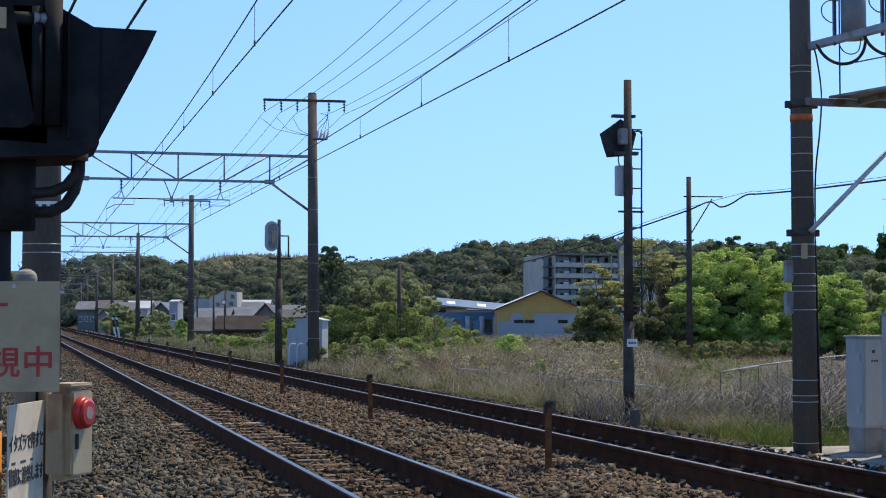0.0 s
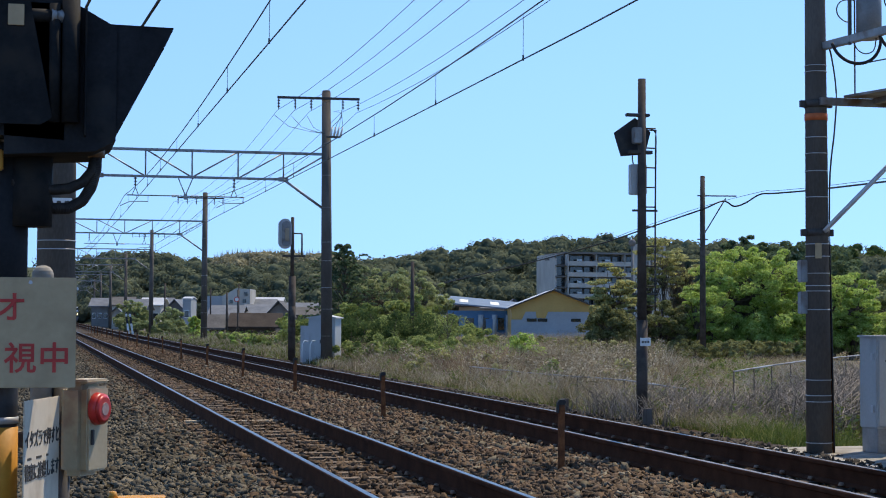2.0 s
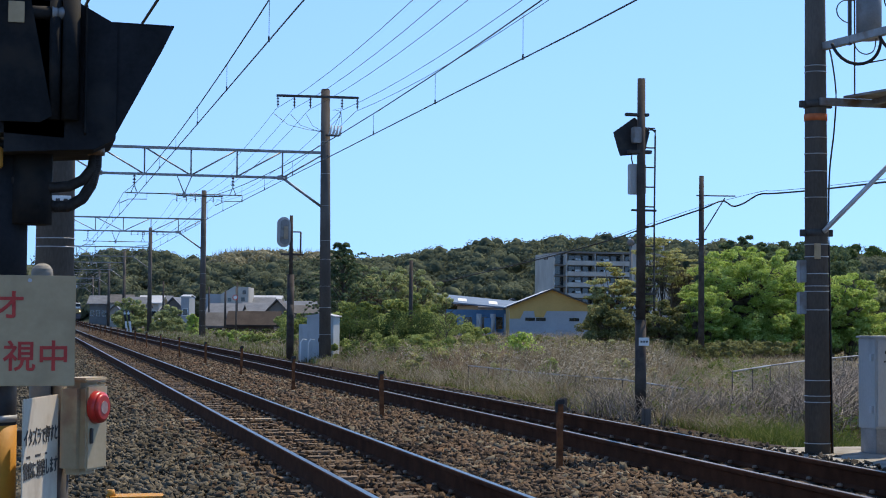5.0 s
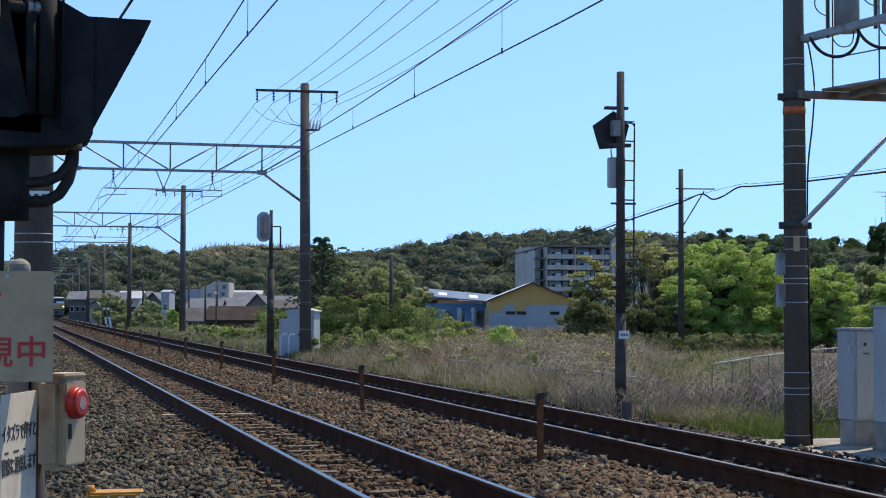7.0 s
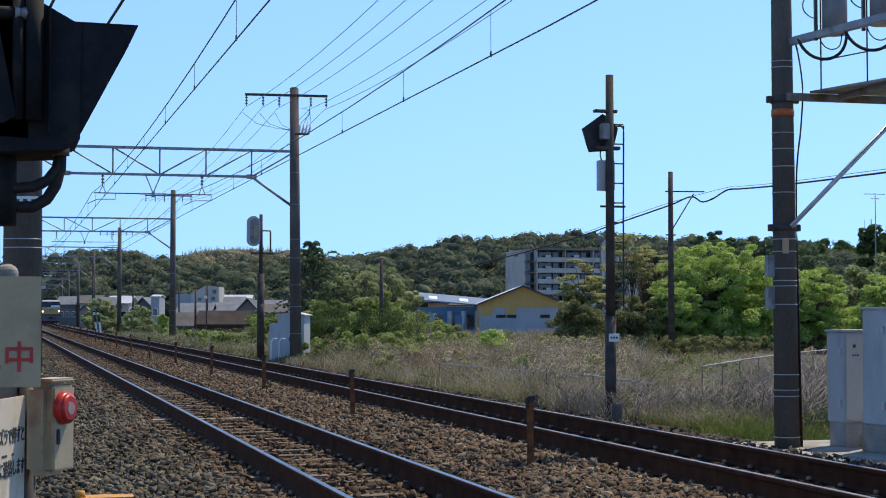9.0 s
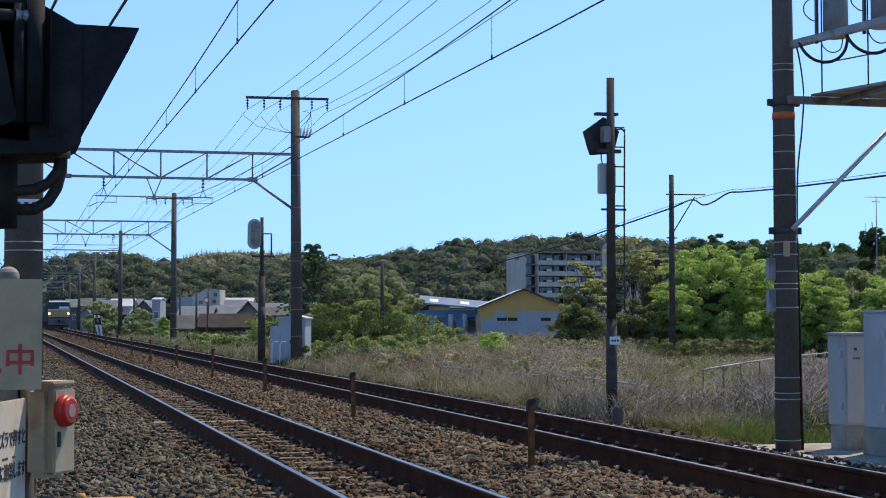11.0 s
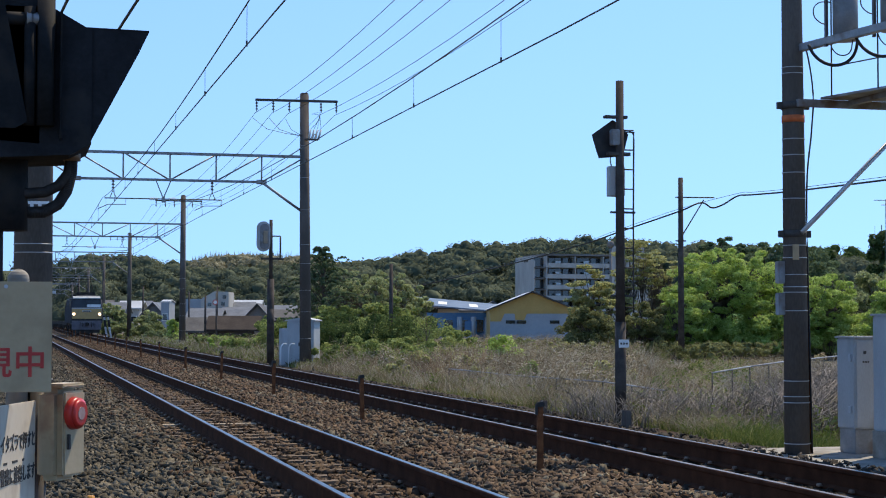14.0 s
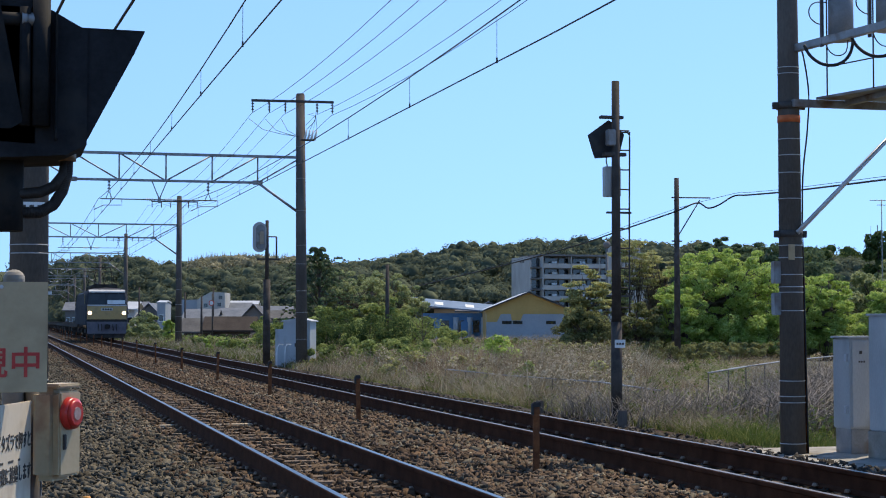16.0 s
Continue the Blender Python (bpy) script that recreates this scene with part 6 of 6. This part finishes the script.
def flasher(parent, x, z, side):
    """Lamp case with a deep visor pointing to `side`; x, z its back corner."""
    bm = B()
    out = [(-0.21, 0.032), (-0.02, 0.032), (0.0, 0.030), (0.097, -0.024), (0.112, -0.028), (0.112, -0.345), (0.112, -0.372), (0.05, -0.405), (-0.21, -0.42)]
    prism(bm, [(x + side * u, z + v) for u, v in out], "y", -0.19, 0.17)
    body = part("lamp_case", bm, M["black_hood"], parent)
    # visor: flat cheeks that taper downwards under a top plate
    cheek = [(0.094, -0.024), (0.278, -0.027), (0.278, -0.033), (0.114, -0.350), (0.094, -0.350)]
    for y0 in (-0.180, 0.156):
        bm = B()
        prism(bm, [(x + side * u, z + v) for u, v in cheek], "y", y0, y0 + 0.004)
        part("visor_cheek", bm, M["black_hood"], body)
    bm = B()
    prism(bm, [(x + side * u, z + v) for u, v in ((0.094, -0.021), (0.280, -0.024), (0.280, -0.028), (0.094, -0.025))], "y", -0.182, 0.162)
    part("visor_top", bm, M["black_hood"], body)
    bm = B()
    rod(bm, (x + side * 0.113, -0.01, z - 0.175), (x + side * 0.125, -0.01, z - 0.175), 0.15, seg=24)
    part("lens", bm, M["glass_dark"], body, "dark red unlit lens")
    return body


M["black_steel"] = mat("black_steel", (0.010, 0.011, 0.012), (0.022, 0.023, 0.025), 8, 0.8, 0.0, spec=0.12, bump=0.08, fine=70, dirt=(0.032, 0.028, 0.024), dirt_scale=8)
L1 = flasher(cs, 0.218, 2.574, 1)
L2 = flasher(cs, -0.03, 2.62, -1)
bm = B()
box(bm, (0.165, -0.02, 2.58), (0.13, 0.10, 0.06), 0.008)
rod(bm, (0.02, -0.03, 2.585), (0.21, -0.03, 2.585), 0.028, seg=12)
rod(bm, (0.19, -0.03, 2.585), (0.215, -0.03, 2.585), 0.038, seg=6)
part("upper_arm", bm, M["black_steel"], cs)
bm = B()
box(bm, (0.10, 0.0, 2.235), (0.30, 0.13, 0.035), 0.006)
box(bm, (0.19, -0.03, 2.215), (0.075, 0.09, 0.055), 0.008)
part("lower_bracket", bm, M["black_steel"], cs)
bm = B()
rod(bm, (0.135, 0.0, 2.22), (0.135, 0.0, 2.66), 0.026, seg=14)
rod(bm, (0.175, 0.03, 2.22), (0.175, 0.03, 2.62), 0.022, seg=14)
part("lamp_stem", bm, M["black_steel"], cs)
for x, r, z1 in ((0.150, 0.017, 2.60), (0.196, 0.026, 2.63)):
    bm = B()
    rod(bm, (x, -0.215, 2.25), (x, -0.215, z1), r, seg=14)
    part("clamp_bar", bm, M["black_steel"], cs)
bm = B()
rod(bm, (0.02, -0.21, 2.565), (0.155, -0.21, 2.565), 0.020, seg=12)
part("cross_tube", bm, M["black_steel"], cs)
bm = B()
rod(bm, (0.155, -0.212, 2.565), (0.19, -0.212, 2.565), 0.022, 0.016, 10)
rod(bm, (0.14, -0.212, 2.565), (0.155, -0.212, 2.565), 0.027, seg=6)
part("tube_union", bm, M["steel"], cs)
bm = B()
box(bm, (0.07, 0.03, 2.42), (0.34, 0.30, 0.40), 0.02)
part("housing", bm, M["black_steel"], cs)
bm = B()
box(bm, (0.24, -0.215, 2.40), (0.006, 0.05, 0.38), 0.002)
part("case_rib", bm, M["black_steel"], cs)
bm = B()
prism(bm, [(-0.02, 2.80), (0.04, 2.80), (0.145, 2.26), (0.11, 2.24), (-0.02, 2.24)], "y", -0.23, -0.215)
part("side_plate", bm, M["black_steel"], cs)
bm = B()
box(bm, (0.038, -0.234, 2.56), (0.046, 0.004, 0.062), 0.001)
part("sticker", bm, M["sign_white"], cs)
bm = B()
rod(bm, (0.280, -0.03, 2.165), (0.280, -0.03, 2.195), 0.026, seg=6)
rod(bm, (0.285, -0.03, 2.195), (0.285, -0.03, 2.215), 0.02, seg=12)
part("cable_gland", bm, M["brass"], cs)
bm = B()
arc = [(0.280, -0.03, 2.18), (0.279, -0.03, 2.13), (0.266, -0.03, 2.075), (0.240, -0.03, 2.032), (0.200, -0.03, 2.008), (0.155, -0.03, 2.006), (0.11, -0.03, 2.02), (0.06, -0.04, 2.05)]
tube(bm, arc, 0.0165, 12)
tube(bm, [(0.278, -0.03, 2.18), (0.268, -0.035, 2.125), (0.24, -0.04, 2.088), (0.20, -0.045, 2.068), (0.15, -0.05, 2.062), (0.10, -0.06, 2.07), (0.03, -0.06, 2.08)], 0.0165, 12)
for i in range(60):
    f = i / 60 * 6.0
    k = int(f)
    p = Vector(arc[k]).lerp(Vector(arc[k + 1]), f - k)
    d = (Vector(arc[k + 1]) - Vector(arc[k])).normalized() * 0.0028
    rod(bm, p - d, p + d, 0.0182, seg=10)
part("flexible_conduit", bm, M["rubber"], cs, "black corrugated conduit loop")
bm = B()
rod(bm, (0.085, -0.03, 1.95), (0.085, -0.03, 2.17), 0.066, seg=20)
rod(bm, (0.085, -0.03, 2.17), (0.085, -0.03, 2.19), 0.074, seg=20)
rod(bm, (0.0, -0.09, 2.185), (0.15, -0.09, 2.185), 0.012, seg=10)
part("terminal_box", bm, M["black_steel"], cs)

# black service cables overhead, close by
for a in ([(0.99, 11.52, 3.8), (0.93, 13.08, 3.81), (0.88, 14.64, 3.84), (0.3, 19.8, 4.1)], [(0.47, 11.13, 3.76), (0.4, 13.22, 3.81), (0.38, 14.25, 3.89), (0.2, 19.8, 4.3)]):
    wire("service_cable", a, 0.013, M["rubber"], "black insulated cable running to the thick mast", "service cables")

# monitoring sign
sg1 = thing("warning_sign", pose(-0.115, 5.13, 1.27), "off-white metal sign with red monitoring notice", "sign")
bm = B()
box(bm, (0, 0, 0), (0.47, 0.004, 0.33), 0.0015)
part("plate", bm, M["sign_white"], sg1)
glyphs("監", 0.096, -0.042, -0.082, -0.0035, M["sign_red"], sg1)
glyphs("視", 0.096, 0.073, -0.082, -0.0035, M["sign_red"], sg1)
glyphs("中", 0.096, 0.172, -0.082, -0.0035, M["sign_red"], sg1)
glyphs("オ", 0.096, 0.043, 0.070, -0.0035, M["sign_red"], sg1)
glyphs("デ", 0.096, -0.075, 0.070, -0.0035, M["sign_red"], sg1)
for dx in (0.03, 0.2):
    bm = B()
    rod(bm, (dx - 0.1, -0.006, 0.15), (dx - 0.1, 0.002, 0.15), 0.006, seg=8)
    part("screw", bm, M["galv"], sg1)

# small white notice
sg2 = thing("notice_plate", pose(0.024, 5.2, 0.86, 0, 0, 72), "narrow white notice plate with black lettering", "sign")
bm = B()
box(bm, (0, 0, 0), (0.34, 0.004, 0.42), 0.0015)
part("plate", bm, M["notice_white"], sg2)
glyphs("イタズラで押すと", 0.0285, 0.0, 0.090, -0.0035, M["sign_ink"], sg2).matrix_basis = pose(0.0, -0.0035, 0.090, 90, 0, 0) @ Matrix.Diagonal((1.45, 1.9, 1, 1))
glyphs("警察に連絡します", 0.0285, 0.0, -0.008, -0.0035, M["sign_ink"], sg2).matrix_basis = pose(0.0, -0.0035, -0.008, 90, 0, 0) @ Matrix.Diagonal((1.45, 1.9, 1, 1))
bm = B()
for x, w in ((-0.12, 0.035), (-0.03, 0.05), (0.05, 0.02)):
    box(bm, (x, -0.0025, 0.036), (w, 0.001, 0.007))
part("small_marks", bm, M["sign_ink"], sg2, kind="stuff")

# emergency button on its own post
eb = thing("emergency_button", pose(0.170, 5.40, -0.36), "cream metal emergency button box with a large red button", "emergency button")
bm = B()
rod(bm, (-0.085, 0.06, 0), (-0.085, 0.06, 1.50), 0.030, seg=18)
part("post", bm, M["steel_dark"], eb)
bm = B()
box(bm, (-0.12, 0.09, 1.285), (0.2, 0.03, 0.05), 0.004)
box(bm, (-0.06, 0.05, 1.285), (0.07, 0.07, 0.022), 0.003)
box(bm, (-0.04, 0.045, 1.41), (0.06, 0.05, 0.06), 0.003)
part("clamp", bm, M["steel_dark"], eb)
T_ = pose(0, 0, 0, 0, 0, 57)
def on_box(u, d, z):
    """A place on the turned box: u along its face, d out of the face."""
    return T_.to_3x3() @ Vector((u, -d, 0)) + Vector((0.0, 0.0, z))


bm = B()
box(bm, on_box(0, -0.024, 1.322), (0.138, 0.090, 0.290), 0.020, T_)
body = part("case", bm, M["cream"], eb)
bm = B()
box(bm, on_box(0, 0.028, 1.325), (0.124, 0.014, 0.266), 0.0065, T_)
lid = part("lid", bm, M["cream"], body)
bm = B()
box(bm, on_box(0, -0.008, 1.474), (0.136, 0.085, 0.014), 0.006, T_)
part("rain_cap", bm, M["cream"], body)
nrm = T_.to_3x3() @ Vector((0, -1, 0))
ctr = on_box(-0.012, 0.034, 1.388)
bm = B()
rod(bm, ctr, ctr + nrm * 0.024, 0.052, 0.048, 28)
rod(bm, ctr + nrm * 0.024, ctr + nrm * 0.032, 0.048, 0.036, 28)
part("red_ring", bm, M["button_red"], lid, "glossy red guard ring")
bm = B()
rod(bm, ctr + nrm * 0.030, ctr + nrm * 0.0335, 0.021, 0.020, 20)
part("push_button", bm, M["button_worn"], lid, "worn pinkish-grey push button")
bm = B()
box(bm, on_box(-0.04, 0.038, 1.30), (0.014, 0.008, 0.048), 0.002, T_)
part("latch", bm, M["steel_dark"], lid)

# pole end behind the sign
bm = B()
rod(bm, (0, 0, 0), (0, 0, 1.812), 0.034, 0.034, 20, False)
for k in range(4):
    a, b = math.pi / 8 * k, math.pi / 8 * (k + 1)
    rod(bm, (0, 0, 1.812 + 0.030 * math.sin(a)), (0, 0, 1.812 + 0.030 * math.sin(b)), 0.034 * math.cos(a), max(0.004, 0.034 * math.cos(b)), 20, k == 3)
o = part("capped_pipe", bm, M["concrete"])
o.matrix_basis = pose(0.022, 5.45, -0.36)
tagged(o, "upright pipe with rounded concrete-coloured cap behind a sign", "pipe")

# yellow wheel guard low in the ballast
yb = thing("yellow_box", pose(0.78, 14.6, -0.41), "low yellow-painted trackside box with rounded lug", "trackside box")
bm = B()
box(bm, (0.12, 0, 0.09), (0.5, 0.3, 0.18), 0.02)
part("body", bm, M["yellow_paint"], yb)
bm = B()
rod(bm, (-0.1, -0.05, 0.17), (-0.1, -0.05, 0.235), 0.045, 0.03, 12)
part("lug", bm, M["yellow_paint"], yb)
g = np.random.default_rng(77)
bm = B()
for i in range(260):
    a, r = g.uniform(0, 6.28), g.uniform(0, 0.22)
    x, y = 0.16 + r * math.cos(a), 9.2 + 2 * r * math.sin(a)
    h = g.uniform(0.12, 0.34)
    tube(bm, [(x, y, -0.4), (x + g.uniform(-.05, .05), y, -0.4 + h * 0.6), (x + g.uniform(-.16, .16), y + g.uniform(-.1, .1), -0.4 + h)], 0.003, 3, 0.001)
tagged(part("dry_tuft", bm, M["twig"]), "tuft of dry straw grass by the crossing post", "grass", kind="stuff")

# ---- freight train ----
M["loco_blue"] = mat("loco_blue", (0.04, 0.043, 0.052), (0.062, 0.065, 0.074), 1.0, 0.75, bump=0.05, fine=20, dirt=(0.06, 0.055, 0.05), dirt_scale=1.5, spec=0.02)
M["loco_cream"] = mat("loco_cream", (0.42, 0.29, 0.125), (0.52, 0.37, 0.17), 2, 0.45, bump=0.04, fine=20, dirt=(0.34, 0.25, 0.13), dirt_scale=2, spec=0.08)
M["loco_grey"] = mat("loco_grey", (0.11, 0.105, 0.125), (0.17, 0.165, 0.185), 2, 0.55, bump=0.05, fine=20, dirt=(0.16, 0.15, 0.16), dirt_scale=2, spec=0.08)
M["loco_white"] = mat("loco_white", (0.42, 0.42, 0.41), (0.54, 0.54, 0.52), 2, 0.4, bump=0.03, fine=20)
M["under"] = mat("under", (0.03, 0.027, 0.025), (0.065, 0.058, 0.05), 3, 0.85, bump=0.2, fine=20, spec=0.08)
M["lamp"] = glow("lamp", (1.0, 0.66, 0.32), 4.0)
M["screen"] = mat("screen", (0.012, 0.014, 0.016), (0.022, 0.025, 0.028), 3, 0.12, 0.0, bump=0, spec=0.5)
M["lamp_rim"] = mat("lamp_rim", (0.3, 0.3, 0.3), (0.45, 0.45, 0.45), 8, 0.3, 0.8, bump=0)


def bogie(parent, y, name="bogie"):
    bm = B()
    for s in (-1, 1):
        box(bm, (s * 0.95, y, 0.55), (0.16, 2.9, 0.30), 0.03)
    box(bm, (0, y, 0.6), (1.9, 0.6, 0.25), 0.02)
    bo = part(name, bm, M["under"], parent)
    for dy in (-1.1, 1.1):
        bm = B()
        for s in (-1, 1):
            rod(bm, (s * 0.60, y + dy, 0.46), (s * 0.47, y + dy, 0.46), 0.46, 0.46, 20)
        rod(bm, (-0.6, y + dy, 0.46), (0.6, y + dy, 0.46), 0.08, seg=10)
        part("wheelset", bm, M["under"], bo)


def locomotive():
    t = thing("locomotive", pose(FAR_X, 414, FAR_Z), "electric freight locomotive with cream front, lit headlamps and dark roof gear", "locomotive")
    hw = 1.40
    # rounded cross-section, drawn along the body, with a raked front
    half = [(hw, 1.02), (hw, 1.9), (hw - 0.01, 2.32), (hw - 0.10, 2.95), (hw - 0.15, 3.18), (hw - 0.27, 3.36), (hw - 0.55, 3.47), (0.02, 3.52)]
    rake = lambda z: float(np.interp(z, [1.02, 1.9, 2.32, 3.18, 3.36, 3.46, 3.5], [0.06, 0.0, 0.02, 0.22, 0.36, 0.6, 0.9]))
    bm = B()
    rings = []
    for inset, back in ((0.09, 0.0), (0.03, 0.06), (0.0, 0.2)):
        rings.append([(max(x - inset, 0.02), rake(z) + back, z) for x, z in half])
    for inset, back in ((0.0, 0.2), (0.03, 0.06), (0.09, 0.0)):
        rings.append([(max(x - inset, 0.02), 18.0 - rake(z) - back, z) for x, z in half])
    vr = [([bm.verts.new((-x, y, z)) for x, y, z in r], [bm.verts.new(q) for q in r]) for r in rings]
    for (l0, r0), (l1, r1) in zip(vr[:-1], vr[1:]):
        for k in range(len(half) - 1):
            bm.faces.new((l0[k], l0[k + 1], l1[k + 1], l1[k]))
            bm.faces.new((r0[k], r1[k], r1[k + 1], r0[k + 1]))
        bm.faces.new((l0[-1], r0[-1], r1[-1], l1[-1]))
        bm.faces.new((l0[0], l1[0], r1[0], r0[0]))
    for l0, r0 in (vr[0], vr[-1]):
        for k in range(len(half) - 1):
            bm.faces.new((l0[k], r0[k], r0[k + 1], l0[k + 1]))
    bmesh.ops.recalc_face_normals(bm, faces=bm.faces)
    part("body", bm, M["loco_blue"], t)

    def front(name, z0, z1, mat_, proud, half, lab=""):
        """A panel that follows the raked front between two heights."""
        yz = [(1.02, 0.06), (1.9, 0.0), (2.32, 0.02), (3.18, 0.22), (3.34, 0.30)]
        zs = sorted({z0, z1, *[z for z, _ in yz if z0 < z < z1]})
        bm_ = B()
        pts = [(float(np.interp(z, [q[0] for q in yz], [q[1] for q in yz])) - proud, z) for z in zs]
        prism(bm_, pts + [(y + proud + 0.03, z) for y, z in reversed(pts)], "x", -half, half)
        return part(name, bm_, mat_, t, lab)

    front("front_panel", 1.36, 2.26, M["loco_cream"], 0.014, hw - 0.10, "dull yellow-cream front panel")
    front("stripe", 2.27, 2.36, M["loco_white"], 0.02, hw - 0.10, "white stripe under the windscreen")
    front("dark_band", 1.24, 1.38, M["under"], 0.02, hw - 0.11)
    for s in (-1, 1):
        bm = B()
        x0, x1 = (0.03, hw - 0.14)
        yz = lambda z: 0.02 + (z - 2.32) / 0.86 * 0.20
        q = [(s * x0, yz(2.40), 2.40), (s * x1, yz(2.40), 2.40), (s * (x1 - 0.13), yz(3.16), 3.16), (s * x0, yz(3.16), 3.16)]
        a = [bm.verts.new((x, y - 0.02, z)) for x, y, z in q]
        b = [bm.verts.new((x, y + 0.03, z)) for x, y, z in q]
        bm.faces.new(a)
        bm.faces.new(b[::-1])
        for k in range(4):
            bm.faces.new((a[k], b[k], b[(k + 1) % 4], a[(k + 1) % 4]))
        bmesh.ops.recalc_face_normals(bm, faces=bm.faces)
        part("windscreen", bm, M["screen"], t)
        bm = B()
        rod(bm, (s * 1.125, -0.05, 1.80), (s * 1.125, 0.06, 1.80), 0.165, 0.165, 20)
        hl = part("headlamp", bm, M["lamp_rim"], t)
        bm = B()
        rod(bm, (s * 1.125, -0.065, 1.80), (s * 1.125, -0.045, 1.80), 0.125, seg=20)
        part("lamp_glass", bm, M["lamp"], hl, "lit warm headlamp")
        for y in (0.9, 17.1):
            bm = B()
            box(bm, (s * (hw + 0.005), y + 0.3, 2.75), (0.02, 0.8, 0.65), 0.01)
            part("cab_window", bm, M["glass_dark"], t)
    # white strip in place of the reflection on the right-hand windscreen
    bm = B()
    prism(bm, [(-0.004, 2.40), (0.056, 2.66), (0.066, 2.66), (0.006, 2.40)], "x", 0.03, 1.2)
    part("screen_reflection", bm, M["white_paint"], t, "pale strip standing for the reflection low in the windscreen")
    bm = B()
    box(bm, (0, -0.04, 2.05), (0.78, 0.05, 0.17), 0.01)
    np_ = part("name_plate", bm, M["loco_white"], t)
    bm = B()
    for k in range(4):
        box(bm, (-0.24 + 0.16 * k, -0.07, 2.05), (0.11, 0.01, 0.10))
    part("plate_bars", bm, M["under"], np_)
    bm = B()
    prism(bm, [(0.05, 3.17), (0.06, 3.25), (0.34, 3.37), (0.34, 3.31), (0.22, 3.19)], "x", -hw + 0.22, hw - 0.22)
    part("visor", bm, M["loco_white"], t, "pale visor above the windscreen")
    bm = B()
    prism(bm, [(-hw + 0.08, 1.22), (hw - 0.08, 1.22), (hw - 0.14, 0.42), (-hw + 0.14, 0.42)], "y", -0.02, 0.16)
    sk = part("skirt", bm, M["loco_grey"], t)
    bm = B()
    box(bm, (0, -0.28, 0.9), (0.26, 0.5, 0.32), 0.04)
    box(bm, (0.14, -0.5, 0.9), (0.10, 0.16, 0.26), 0.03)
    part("coupler", bm, M["under"], sk)
    for s in (-0.55, -0.35, 0.4, 0.62):
        bm = B()
        tube(bm, [(s, -0.04, 1.05), (s, -0.22, 0.85), (s * 1.05, -0.12, 0.65)], 0.03, 6)
        part("brake_hose", bm, M["under"], sk)
    bm = B()
    prism(bm, [(-1.2, 0.42), (1.2, 0.42), (1.1, 0.14), (-1.1, 0.14)], "y", 0.1, 0.16)
    part("snow_plough", bm, M["under"], t)
    for y in (3.0, 9.0, 15.0):
        bogie(t, y)
    for y in (2.6, 5.2, 7.4, 9.6, 12.0):
        bm = B()
        box(bm, (0, y, 3.62), (1.6, 1.5, 0.30), 0.05)
        part("roof_box", bm, M["under"], t)
    for y in (4.2, 14.4):
        bm = B()
        for s in (-1, 1):
            rod(bm, (s * 0.55, y - 0.9, 3.75), (s * 0.62, y - 1.2 + 0.2, 4.3), 0.025, seg=5)
            rod(bm, (s * 0.62, y - 1.0, 4.3), (s * 0.45, y, 4.95), 0.02, seg=5)
            rod(bm, (s * 0.55, y + 0.9, 3.75), (s * 0.62, y + 1.0, 4.3), 0.025, seg=5)
            rod(bm, (s * 0.62, y + 1.0, 4.3), (s * 0.45, y, 4.95), 0.02, seg=5)
        rod(bm, (-0.9, y, 4.97), (0.9, y, 4.97), 0.03, seg=6)
        part("pantograph", bm, M["under"], t)
    return t


def flat_wagon():
    t = thing("flat_wagon", pose(FAR_X, 440, FAR_Z), "empty dark container flat wagon in a freight train", "wagon", "flat wagons")
    bm = B()
    for s in (-1, 1):
        box(bm, (s * 1.12, 10, 0.92), (0.14, 19.4, 0.30), 0.01)
    box(bm, (0, 10, 0.95), (0.5, 19.4, 0.36), 0.01)
    part("frame", bm, M["under"], t)
    for k in range(12):
        bm = B()
        box(bm, (0, 0.9 + k * 1.66, 1.04), (2.3, 0.2, 0.10), 0.01)
        part("cross_beam", bm, M["under"], t)
    bogie(t, 3.0)
    bogie(t, 17.0)
    return t


loco = locomotive()
wagons = [flat_wagon()]
for i in range(7):
    wagons.append(copy_thing(wagons[0], wagons[0].matrix_basis))


def motions():
    """The train comes down the far track at an even pace."""
    def at(y):
        slope = math.degrees(math.atan(2 * 2.6e-5 * max(0.0, y - 100.0)))
        return pose(FAR_X + bend(y), y, FAR_Z, 0, 0, -slope)
    for k, ob in enumerate([loco] + wagons):
        back = 0.0 if k == 0 else 18.9 + 20.4 * (k - 1)
        walk(ob, [(float(t), at(113.5 + 18.8 * (16 - t) + back)) for t in range(0, 17)])


motions()
